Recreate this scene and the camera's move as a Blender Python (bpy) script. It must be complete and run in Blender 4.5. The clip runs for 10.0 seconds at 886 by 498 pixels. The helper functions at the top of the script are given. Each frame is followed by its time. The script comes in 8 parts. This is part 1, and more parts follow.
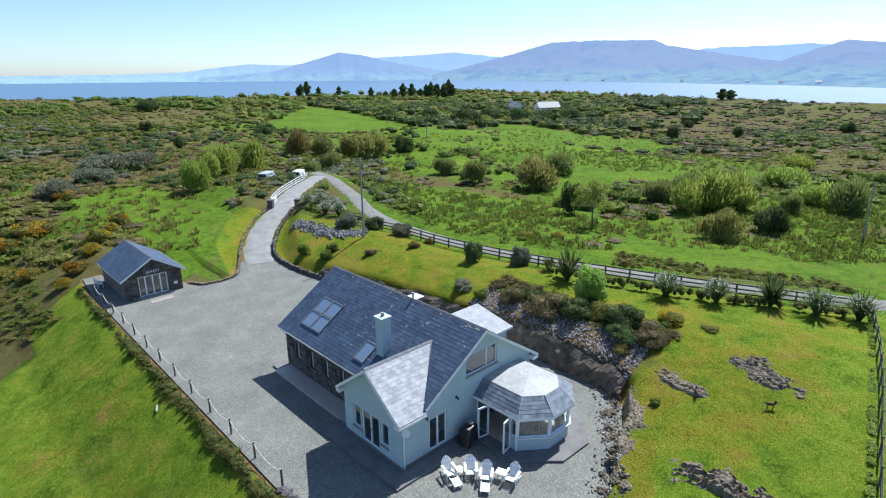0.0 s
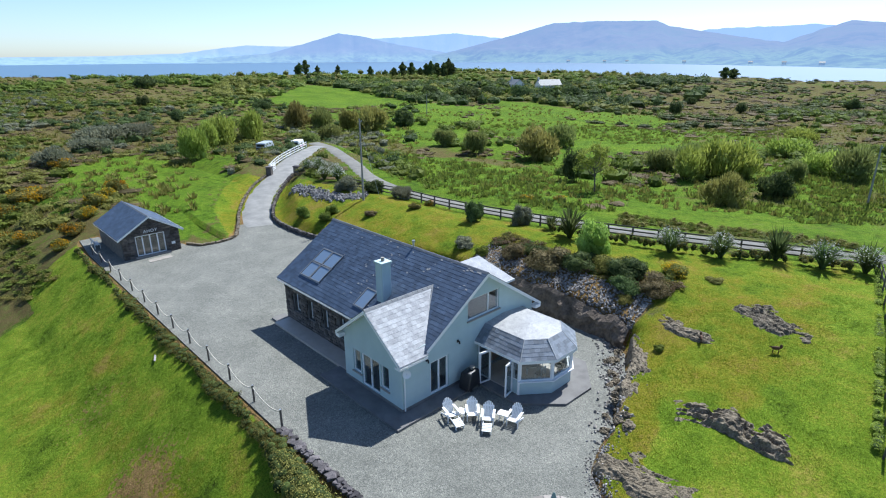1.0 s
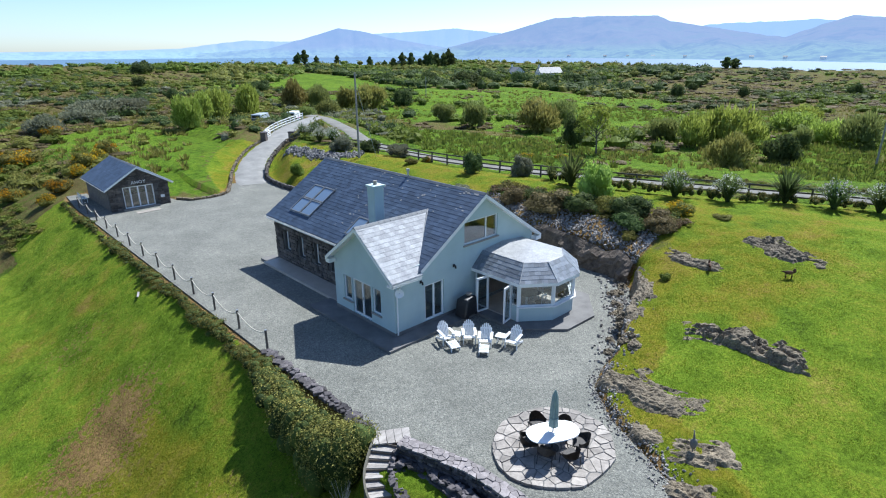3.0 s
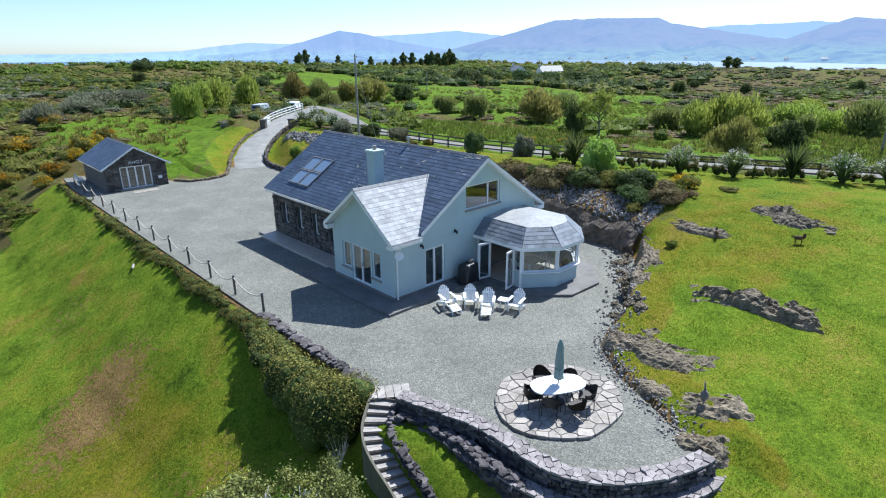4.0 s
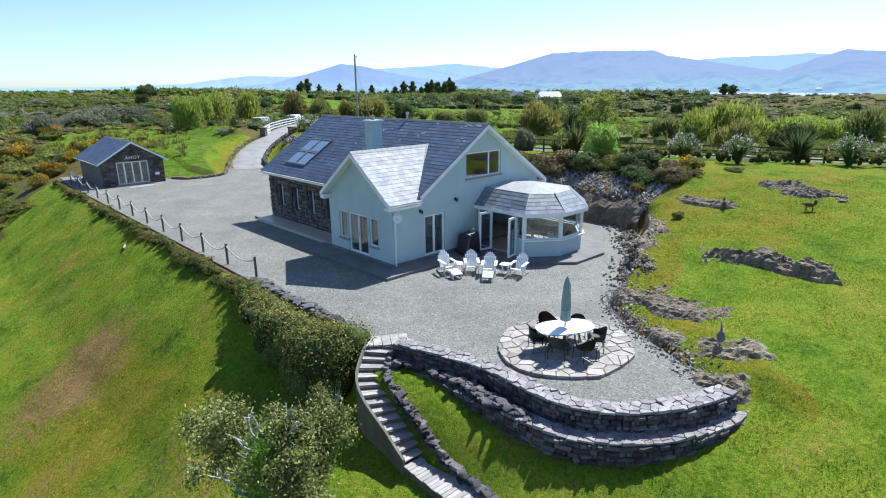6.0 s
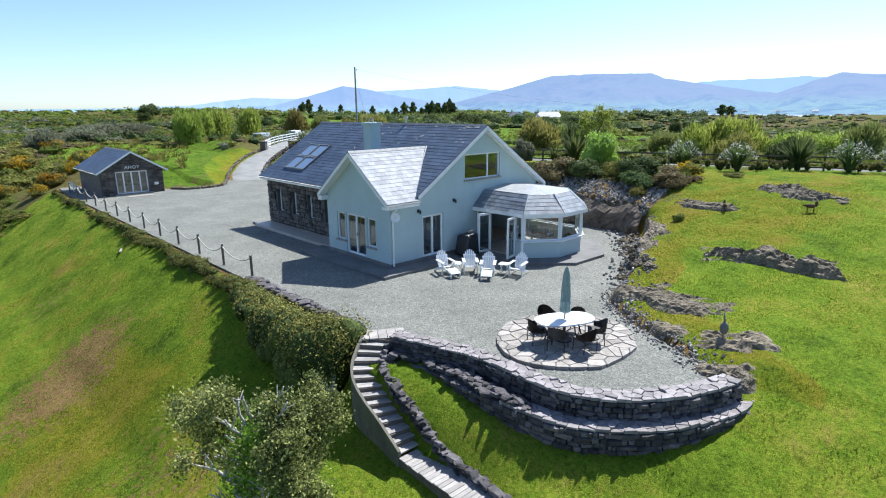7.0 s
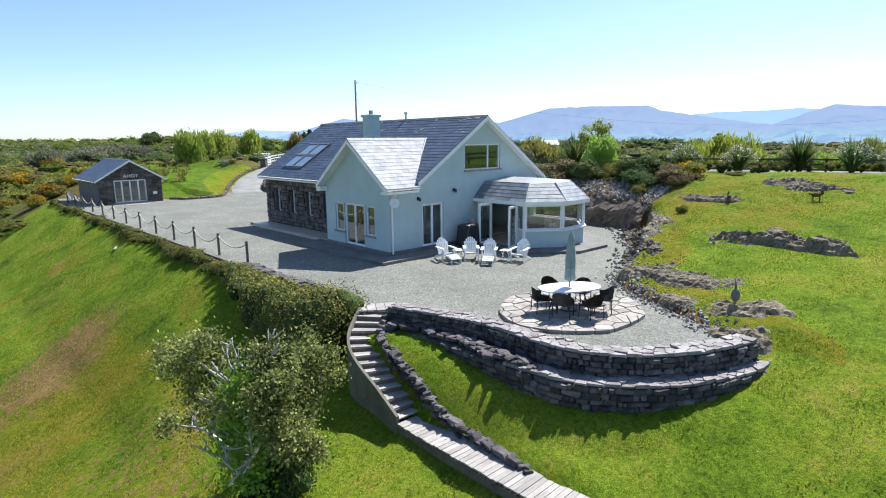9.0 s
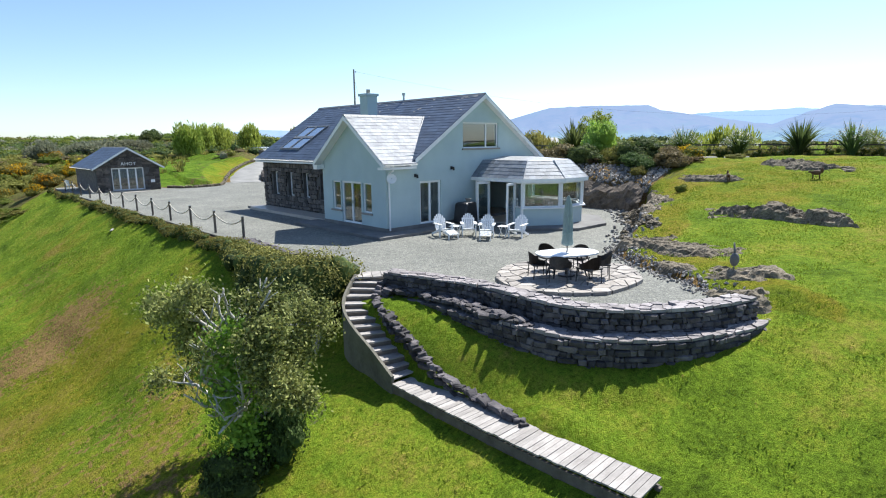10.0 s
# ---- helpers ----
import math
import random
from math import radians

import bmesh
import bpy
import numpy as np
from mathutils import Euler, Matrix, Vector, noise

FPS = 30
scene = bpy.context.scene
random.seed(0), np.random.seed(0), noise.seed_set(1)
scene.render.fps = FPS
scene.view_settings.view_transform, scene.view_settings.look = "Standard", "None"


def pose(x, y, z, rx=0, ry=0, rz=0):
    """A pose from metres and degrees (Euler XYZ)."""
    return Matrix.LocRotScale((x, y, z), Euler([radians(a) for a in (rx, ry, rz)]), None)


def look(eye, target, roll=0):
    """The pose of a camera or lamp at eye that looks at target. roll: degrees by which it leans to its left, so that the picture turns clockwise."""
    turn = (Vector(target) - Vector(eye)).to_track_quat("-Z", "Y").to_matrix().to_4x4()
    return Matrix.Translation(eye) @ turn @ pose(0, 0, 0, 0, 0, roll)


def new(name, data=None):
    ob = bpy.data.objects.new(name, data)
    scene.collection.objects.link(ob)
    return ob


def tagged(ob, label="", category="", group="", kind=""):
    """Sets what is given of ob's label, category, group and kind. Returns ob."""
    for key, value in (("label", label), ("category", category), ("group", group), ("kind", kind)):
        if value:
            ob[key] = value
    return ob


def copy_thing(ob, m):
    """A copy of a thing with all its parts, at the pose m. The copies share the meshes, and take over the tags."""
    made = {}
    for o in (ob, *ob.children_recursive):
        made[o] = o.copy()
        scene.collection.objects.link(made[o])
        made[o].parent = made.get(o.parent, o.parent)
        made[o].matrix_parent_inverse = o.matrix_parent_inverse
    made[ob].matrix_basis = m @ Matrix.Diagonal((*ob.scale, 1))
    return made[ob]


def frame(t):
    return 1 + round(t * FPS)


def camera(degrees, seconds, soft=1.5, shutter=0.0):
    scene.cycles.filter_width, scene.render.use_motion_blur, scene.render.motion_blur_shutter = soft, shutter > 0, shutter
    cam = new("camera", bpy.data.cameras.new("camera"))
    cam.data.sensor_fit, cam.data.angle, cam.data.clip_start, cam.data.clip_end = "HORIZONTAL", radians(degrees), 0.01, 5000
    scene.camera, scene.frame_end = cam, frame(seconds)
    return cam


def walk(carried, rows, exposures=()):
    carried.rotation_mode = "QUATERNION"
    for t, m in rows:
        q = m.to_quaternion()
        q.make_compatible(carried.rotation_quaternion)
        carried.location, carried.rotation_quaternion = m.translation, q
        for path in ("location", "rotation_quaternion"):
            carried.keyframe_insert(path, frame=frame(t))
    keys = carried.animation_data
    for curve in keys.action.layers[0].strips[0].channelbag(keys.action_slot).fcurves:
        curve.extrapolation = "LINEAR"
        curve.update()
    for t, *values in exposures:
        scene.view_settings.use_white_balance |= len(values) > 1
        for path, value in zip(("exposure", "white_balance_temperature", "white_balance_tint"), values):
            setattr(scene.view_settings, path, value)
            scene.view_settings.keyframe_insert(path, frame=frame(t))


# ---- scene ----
cam = camera(76.5, 10.0, soft=1.1)
PATH = [
    (0, (-15.762, -19.946, 20.45), (-14.448, -18.559, 19.857), -0.4),
    (0.5, (-15.858, -19.937, 19.256), (-14.552, -18.557, 18.63), -0.4),
    (1, (-15.902, -19.97, 18.046), (-14.601, -18.596, 17.397), -0.4),
    (1.5, (-15.79, -20.013, 16.885), (-14.493, -18.642, 16.223), -0.5),
    (2, (-15.684, -20.057, 15.782), (-14.386, -18.686, 15.121), -0.4),
    (2.5, (-15.614, -20.023, 14.716), (-14.316, -18.653, 14.054), -0.4),
    (4, (-15.602, -19.962, 11.573), (-14.305, -18.587, 10.919), -0.4),
    (4.5, (-15.65, -19.971, 10.61), (-14.349, -18.593, 9.97), -0.5),
    (5, (-15.683, -19.969, 9.721), (-14.376, -18.585, 9.108), -0.4),
    (5.5, (-15.669, -19.976, 8.957), (-14.357, -18.585, 8.372), -0.5),
    (7, (-15.563, -20.045, 7.327), (-14.232, -18.633, 6.844), -0.5),
    (7.5, (-15.577, -20.02, 6.833), (-14.239, -18.602, 6.386), -0.5),
    (8, (-15.557, -19.995, 6.313), (-14.214, -18.57, 5.902), -0.5),
    (8.5, (-15.545, -19.946, 5.781), (-14.198, -18.52, 5.395), -0.5),
    (9, (-15.51, -19.943, 5.261), (-14.162, -18.515, 4.884), -0.6),
    (9.5, (-15.493, -19.982, 4.717), (-14.145, -18.554, 4.34), -0.6),
    (10, (-15.462, -20.044, 4.193), (-14.114, -18.616, 3.815), -0.6),
]
walk(cam, [(t, look(eye, target, roll)) for t, eye, target, roll in PATH],
     exposures=[(0.0, 0.72, 5680, 9), (2.5, 0.76, 5680, 9), (5.5, 0.88, 5720, 9.0), (10.0, 0.97, 6100, 9.5)])


# ---- light ----
SUN_DIR = Vector((0.77, 0.12, 1.0)).normalized()
world = bpy.data.worlds.new("sky")
scene.world = world
world.use_nodes = True
wn = world.node_tree
sky = wn.nodes.new("ShaderNodeTexSky")
sky.sky_type, sky.sun_disc = "NISHITA", False
sky.sun_elevation = math.asin(SUN_DIR.z)
sky.sun_rotation = math.atan2(SUN_DIR.x, SUN_DIR.y)
sky.altitude, sky.air_density, sky.dust_density, sky.ozone_density = 0.0, 0.8, 0.5, 2.4
wn.links.new(sky.outputs[0], wn.nodes["Background"].inputs[0])
wn.nodes["Background"].inputs[1].default_value = 0.098
sun = new("sun", bpy.data.lights.new("sun", "SUN"))
sun.data.energy, sun.data.angle, sun.data.color = 4.7, radians(0.53), (1.0, 0.95, 0.86)
sun.rotation_mode = "QUATERNION"
sun.rotation_quaternion = SUN_DIR.to_track_quat("Z", "Y")


# ---- materials ----
def ramp(nt, fac, stops):
    n = nt.nodes.new("ShaderNodeValToRGB")
    while len(n.color_ramp.elements) < len(stops):
        n.color_ramp.elements.new(0.5)
    for e, (p, c) in zip(n.color_ramp.elements, stops):
        e.position, e.color = p, (*c, 1) if len(c) == 3 else c
    nt.links.new(fac, n.inputs[0])
    return n.outputs[0]


def tex_noise(nt, vec, scale, detail=4.0, rough=0.6, distort=0.0):
    n = nt.nodes.new("ShaderNodeTexNoise")
    n.inputs["Scale"].default_value, n.inputs["Detail"].default_value = scale, detail
    n.inputs["Roughness"].default_value, n.inputs["Distortion"].default_value = rough, distort
    if vec is not None:
        nt.links.new(vec, n.inputs["Vector"])
    return n.outputs["Fac"]


def mixc(nt, fac, a, b, mode="MIX"):
    n = nt.nodes.new("ShaderNodeMix")
    n.data_type, n.blend_type = "RGBA", mode
    for sock, v in ((n.inputs[0], fac), (n.inputs[6], a), (n.inputs[7], b)):
        if isinstance(v, (int, float)):
            sock.default_value = v
        elif isinstance(v, tuple):
            sock.default_value = (*v, 1)
        else:
            nt.links.new(v, sock)
    return n.outputs[2]


def calc(nt, op, a, b=0.0, clamp=False):
    n = nt.nodes.new("ShaderNodeMath")
    n.operation, n.use_clamp = op, clamp
    for sock, v in ((n.inputs[0], a), (n.inputs[1], b)):
        if isinstance(v, (int, float)):
            sock.default_value = v
        else:
            nt.links.new(v, sock)
    return n.outputs[0]


def place_vec(nt, kind="world", stretch=None):
    if kind == "world":
        v = nt.nodes.new("ShaderNodeNewGeometry").outputs["Position"]
    else:
        v = nt.nodes.new("ShaderNodeTexCoord").outputs["Object"]
    if stretch:
        m = nt.nodes.new("ShaderNodeMapping")
        m.inputs["Scale"].default_value = stretch
        nt.links.new(v, m.inputs[0])
        v = m.outputs[0]
    return v


def bumped(nt, bsdf, height, strength, distance):
    b = nt.nodes.new("ShaderNodeBump")
    b.inputs["Strength"].default_value, b.inputs["Distance"].default_value = strength, distance
    nt.links.new(height, b.inputs["Height"])
    nt.links.new(b.outputs[0], bsdf.inputs["Normal"])


def surface(name, dark, light, scale=3.0, fine=40.0, rough=0.8, metal=0.0, bump=0.3, dist=0.01, coords="world",
            stretch=None, vary=0.0, spec=0.5, grime=0.25):
    """A surface with two scales of variation: large stains and fine grain, and a random shade for each piece."""
    m = bpy.data.materials.new(name)
    m.use_nodes = True
    nt = m.node_tree
    bsdf = nt.nodes["Principled BSDF"]
    v = place_vec(nt, coords, stretch)
    big, small = tex_noise(nt, v, scale), tex_noise(nt, v, fine, 3.0)
    f = calc(nt, "ADD", calc(nt, "MULTIPLY", big, 1.0 - grime), calc(nt, "MULTIPLY", small, grime))
    col = ramp(nt, f, [(0.32, dark), (0.68, light)])
    if vary:
        info = nt.nodes.new("ShaderNodeObjectInfo").outputs["Random"]
        isl = nt.nodes.new("ShaderNodeNewGeometry").outputs["Random Per Island"]
        r = calc(nt, "FRACT", calc(nt, "ADD", info, isl))
        k = calc(nt, "ADD", calc(nt, "MULTIPLY", r, 2 * vary), 1.0 - vary)
        hsv = nt.nodes.new("ShaderNodeHueSaturation")
        nt.links.new(k, hsv.inputs["Value"])
        nt.links.new(col, hsv.inputs["Color"])
        col = hsv.outputs[0]
    nt.links.new(col, bsdf.inputs["Base Color"])
    bsdf.inputs["Roughness"].default_value, bsdf.inputs["Metallic"].default_value = rough, metal
    bsdf.inputs["Specular IOR Level"].default_value = spec
    if bump:
        bumped(nt, bsdf, calc(nt, "ADD", calc(nt, "MULTIPLY", big, 0.6), small), bump, dist)
    return m


def leaf_material(name, dark, light, vary=0.35, through_light=0.42, gloss=0.12):
    m = bpy.data.materials.new(name)
    m.use_nodes = True
    nt = m.node_tree
    bsdf = nt.nodes["Principled BSDF"]
    isl = nt.nodes.new("ShaderNodeNewGeometry").outputs["Random Per Island"]
    info = nt.nodes.new("ShaderNodeObjectInfo").outputs["Random"]
    big = tex_noise(nt, place_vec(nt), 0.7, 2.0)
    f = calc(nt, "ADD", calc(nt, "MULTIPLY", isl, 0.55), calc(nt, "MULTIPLY", big, 0.45))
    col = ramp(nt, f, [(0.2, dark), (0.8, light)])
    hsv = nt.nodes.new("ShaderNodeHueSaturation")
    nt.links.new(calc(nt, "ADD", calc(nt, "MULTIPLY", info, vary), 1.0 - vary / 2), hsv.inputs["Value"])
    nt.links.new(calc(nt, "ADD", calc(nt, "MULTIPLY", info, 0.04), 0.468), hsv.inputs["Hue"])
    nt.links.new(col, hsv.inputs["Color"])
    nt.links.new(hsv.outputs[0], bsdf.inputs["Base Color"])
    bsdf.inputs["Roughness"].default_value = 0.7 if gloss < 0.3 else 0.45
    bsdf.inputs["Specular IOR Level"].default_value = gloss
    tr = nt.nodes.new("ShaderNodeBsdfTranslucent")
    nt.links.new(hsv.outputs[0], tr.inputs[0])
    mix = nt.nodes.new("ShaderNodeMixShader")
    mix.inputs[0].default_value = through_light
    nt.links.new(bsdf.outputs[0], mix.inputs[1])
    nt.links.new(tr.outputs[0], mix.inputs[2])
    nt.links.new(mix.outputs[0], nt.nodes["Material Output"].inputs[0])
    return m


def ground_material():
    m = bpy.data.materials.new("ground")
    m.use_nodes = True
    nt = m.node_tree
    bsdf = nt.nodes["Principled BSDF"]
    v = place_vec(nt)
    att = nt.nodes.new("ShaderNodeAttribute")
    att.attribute_name = "cover"
    sep = nt.nodes.new("ShaderNodeSeparateColor")
    nt.links.new(att.outputs["Color"], sep.inputs[0])
    lawn, heath, bare = sep.outputs
    n_big, n_mid, n_small = tex_noise(nt, v, 0.06, 5), tex_noise(nt, v, 0.38, 6, 0.66), tex_noise(nt, v, 4.0, 6, 0.72)
    n_fine = tex_noise(nt, v, 38.0, 3, 0.7)
    n_patch = tex_noise(nt, v, 0.085, 7, 0.68, 0.6)
    n_tuft = tex_noise(nt, v, 1.3, 6, 0.75)
    patch = calc(nt, "ADD", calc(nt, "MULTIPLY", n_mid, 0.6), calc(nt, "MULTIPLY", n_small, 0.4))
    lawn_c = ramp(nt, patch, [(0.33, (0.036, 0.058, 0.008)), (0.41, (0.092, 0.148, 0.012)), (0.48, (0.134, 0.208, 0.016)), (0.56, (0.186, 0.232, 0.022)), (0.64, (0.250, 0.235, 0.042)), (0.74, (0.225, 0.160, 0.060))])
    dry_c = ramp(nt, patch, [(0.3, (0.060, 0.070, 0.008)), (0.42, (0.115, 0.136, 0.010)), (0.53, (0.182, 0.178, 0.016)), (0.64, (0.225, 0.172, 0.042))])
    field_c = ramp(nt, calc(nt, "ADD", calc(nt, "MULTIPLY", n_patch, 0.45), calc(nt, "MULTIPLY", n_tuft, 0.55)),
                   [(0.36, (0.026, 0.050, 0.010)), (0.45, (0.062, 0.118, 0.012)), (0.51, (0.096, 0.170, 0.014)), (0.60, (0.140, 0.205, 0.020)), (0.70, (0.150, 0.160, 0.035))])
    heath_c = ramp(nt, calc(nt, "ADD", calc(nt, "MULTIPLY", n_patch, 0.4), calc(nt, "MULTIPLY", n_tuft, 0.6)), [(0.34, (0.045, 0.050, 0.016)), (0.43, (0.110, 0.090, 0.034)), (0.50, (0.122, 0.098, 0.040)), (0.57, (0.105, 0.120, 0.030)), (0.68, (0.170, 0.140, 0.070))])
    bare_c = ramp(nt, patch, [(0.35, (0.135, 0.082, 0.032)), (0.65, (0.270, 0.180, 0.075))])
    wet = calc(nt, "ADD", att.outputs["Alpha"], calc(nt, "MULTIPLY", calc(nt, "SUBTRACT", n_mid, 0.5), 1.8))
    lawn_c = mixc(nt, ramp(nt, wet, [(0.3, (0, 0, 0)), (0.75, (1, 1, 1))]), lawn_c, dry_c)
    col = mixc(nt, lawn, field_c, lawn_c)
    jag = calc(nt, "ADD", calc(nt, "ADD", heath, calc(nt, "MULTIPLY", calc(nt, "SUBTRACT", n_patch, 0.5), 2.4)), calc(nt, "MULTIPLY", calc(nt, "SUBTRACT", n_tuft, 0.5), 0.7))
    col = mixc(nt, ramp(nt, jag, [(0.42, (0, 0, 0)), (0.58, (1, 1, 1))]), col, heath_c)
    jag2 = calc(nt, "ADD", bare, calc(nt, "MULTIPLY", calc(nt, "SUBTRACT", n_small, 0.5), 2.6))
    col = mixc(nt, ramp(nt, jag2, [(0.45, (0, 0, 0)), (0.6, (1, 1, 1))]), col, bare_c)
    n_clump = tex_noise(nt, v, 10.0, 4, 0.7)
    col = mixc(nt, 0.7, col, ramp(nt, n_clump, [(0.33, (0.4, 0.4, 0.4)), (0.5, (1.0, 1.0, 1.0)), (0.66, (1.36, 1.33, 1.2))]), "MULTIPLY")
    col = mixc(nt, 0.6, col, ramp(nt, n_fine, [(0.30, (0.12, 0.12, 0.12)), (0.5, (0.95, 0.95, 0.95)), (0.68, (1.6, 1.6, 1.6))]), "MULTIPLY")
    nt.links.new(col, bsdf.inputs["Base Color"])
    bsdf.inputs["Roughness"].default_value = 0.95
    bsdf.inputs["Specular IOR Level"].default_value = 0.04
    bumped(nt, bsdf, calc(nt, "ADD", n_fine, calc(nt, "MULTIPLY", n_small, 2.0)), 0.9, 0.06)
    return m


def gravel_material():
    m = bpy.data.materials.new("gravel")
    m.use_nodes = True
    nt = m.node_tree
    bsdf = nt.nodes["Principled BSDF"]
    v = place_vec(nt)
    vor = nt.nodes.new("ShaderNodeTexVoronoi")
    vor.inputs["Scale"].default_value = 26.0
    nt.links.new(v, vor.inputs["Vector"])
    big, mid = tex_noise(nt, v, 0.35, 5, 0.6), tex_noise(nt, v, 3.5, 5, 0.7)
    f = calc(nt, "ADD", calc(nt, "MULTIPLY", big, 0.6), calc(nt, "MULTIPLY", mid, 0.4))
    col = ramp(nt, f, [(0.35, (0.128, 0.130, 0.112)), (0.5, (0.172, 0.173, 0.150)), (0.66, (0.225, 0.223, 0.192))])
    stone = ramp(nt, vor.outputs["Color"], [(0.1, (0.55, 0.56, 0.58)), (0.5, (0.98, 0.98, 0.97)), (0.9, (1.4, 1.38, 1.32))])
    col = mixc(nt, 0.9, col, stone, "MULTIPLY")
    chips = nt.nodes.new("ShaderNodeTexVoronoi")
    chips.inputs["Scale"].default_value = 19.0
    nt.links.new(v, chips.inputs["Vector"])
    col = mixc(nt, 0.8, col, ramp(nt, chips.outputs["Color"], [(0.12, (0.62, 0.62, 0.62)), (0.45, (1.0, 1.0, 1.0)), (0.8, (1.1, 1.1, 1.1)), (0.92, (1.6, 1.6, 1.6))]), "MULTIPLY")
    nt.links.new(col, bsdf.inputs["Base Color"])
    bsdf.inputs["Roughness"].default_value = 0.9
    bumped(nt, bsdf, vor.outputs["Distance"], 0.6, 0.03)
    return m


def glass_material(name, tint=(0.84, 0.89, 0.91), rough=0.02):
    m = bpy.data.materials.new(name)
    m.use_nodes = True
    nt = m.node_tree
    nt.nodes.remove(nt.nodes["Principled BSDF"])
    tr, gl, mix = (nt.nodes.new(k) for k in ("ShaderNodeBsdfTransparent", "ShaderNodeBsdfGlossy", "ShaderNodeMixShader"))
    tr.inputs[0].default_value = (*tint, 1)
    gl.inputs["Roughness"].default_value = rough
    fr = nt.nodes.new("ShaderNodeLayerWeight")
    fr.inputs[0].default_value = 0.5
    nt.links.new(calc(nt, "ADD", calc(nt, "MULTIPLY", calc(nt, "POWER", fr.outputs["Facing"], 4.0), 0.7), 0.13, True), mix.inputs[0])
    nt.links.new(tr.outputs[0], mix.inputs[1])
    nt.links.new(gl.outputs[0], mix.inputs[2])
    nt.links.new(mix.outputs[0], nt.nodes["Material Output"].inputs[0])
    return m


M_GROUND, M_GRAVEL = ground_material(), gravel_material()
M_RENDER = surface("painted_render", (0.405, 0.500, 0.505), (0.475, 0.575, 0.575), 0.8, 60, 0.85, bump=0.25, dist=0.006)
M_WHITE = surface("white_paint", (0.74, 0.75, 0.74), (0.84, 0.84, 0.83), 2.0, 30, 0.45, bump=0.05)
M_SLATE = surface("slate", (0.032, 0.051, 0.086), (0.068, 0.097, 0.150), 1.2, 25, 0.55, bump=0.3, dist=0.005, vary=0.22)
M_SLATE_PALE = surface("pale_slate", (0.25, 0.258, 0.272), (0.48, 0.485, 0.495), 2.6, 16, 0.72, bump=0.4, dist=0.006, vary=0.17, spec=0.25, grime=0.45)
M_SLATE_MID = surface("grey_slate", (0.125, 0.145, 0.172), (0.255, 0.278, 0.310), 1.6, 16, 0.48, bump=0.4, dist=0.006, vary=0.3, spec=0.5, grime=0.4)
M_LEAD = surface("ridge_tile", (0.10, 0.11, 0.125), (0.20, 0.21, 0.22), 3, 30, 0.6)
M_STONE = surface("dark_rubble_stone", (0.045, 0.040, 0.038), (0.150, 0.128, 0.108), 4.0, 18, 0.85, bump=0.6, dist=0.03, vary=0.55)
M_WALLSTONE = surface("wall_slate_stone", (0.034, 0.031, 0.036), (0.140, 0.124, 0.124), 3.5, 18, 0.88, bump=0.7, dist=0.03, vary=0.6)
M_CAP = surface("flagstone", (0.185, 0.165, 0.145), (0.40, 0.36, 0.315), 3.0, 14, 0.8, bump=0.5, dist=0.015, vary=0.28)
M_ROCK = surface("weathered_rock", (0.040, 0.031, 0.018), (0.30, 0.245, 0.165), 2.2, 10, 0.92, bump=1.0, dist=0.08, grime=0.45, vary=0.12)
M_CUT = surface("cut_bank", (0.045, 0.034, 0.025), (0.20, 0.155, 0.115), 1.6, 7, 0.95, bump=0.9, dist=0.1)
M_MORTAR = surface("mortar", (0.065, 0.062, 0.058), (0.13, 0.124, 0.114), 2, 20, 0.95)
M_CONC = surface("concrete_path", (0.12, 0.115, 0.11), (0.20, 0.195, 0.185), 1.2, 25, 0.85)
M_SILL = surface("concrete_sill", (0.23, 0.21, 0.18), (0.34, 0.31, 0.27), 2, 25, 0.85)
M_DECK = surface("weathered_decking", (0.22, 0.20, 0.182), (0.41, 0.38, 0.35), 1.5, 14, 0.8, bump=0.5, dist=0.01, vary=0.18, stretch=(1, 3, 1))
M_PANEL = surface("shuttered_concrete", (0.085, 0.082, 0.06), (0.20, 0.185, 0.145), 1.2, 14, 0.85, bump=0.4, dist=0.01)
M_POST = surface("timber_post", (0.075, 0.06, 0.05), (0.17, 0.145, 0.12), 3, 30, 0.85)
M_POLE = surface("silvered_timber", (0.20, 0.19, 0.175), (0.34, 0.325, 0.30), 2, 25, 0.85)
M_FENCE = surface("brown_timber_fence", (0.055, 0.047, 0.040), (0.135, 0.118, 0.10), 2, 25, 0.9, vary=0.15)
M_ROPE = surface("rope", (0.42, 0.38, 0.31), (0.60, 0.55, 0.46), 5, 60, 0.9)
M_DARK = surface("dark_interior", (0.020, 0.021, 0.023), (0.05, 0.05, 0.052), 1.5, 12, 0.7, bump=0.0)
M_FLOOR = surface("room_floor", (0.42, 0.36, 0.29), (0.55, 0.48, 0.40), 1.5, 20, 0.45)
M_ROOM = surface("room_paint", (0.52, 0.50, 0.45), (0.62, 0.60, 0.55), 0.8, 20, 0.8, bump=0.0)
M_GLASS = glass_material("window_glass")
M_BLACK = surface("black_plastic", (0.012, 0.012, 0.014), (0.028, 0.028, 0.03), 4, 40, 0.45)
M_RATTAN = surface("dark_rattan", (0.020, 0.017, 0.016), (0.055, 0.048, 0.043), 9, 70, 0.6, bump=0.6, dist=0.01)
M_FABRIC = surface("umbrella_cloth", (0.24, 0.31, 0.30), (0.34, 0.42, 0.40), 4, 50, 0.9)
M_STEEL = surface("galvanised_steel", (0.35, 0.36, 0.37), (0.52, 0.53, 0.54), 4, 40, 0.4, metal=0.8)
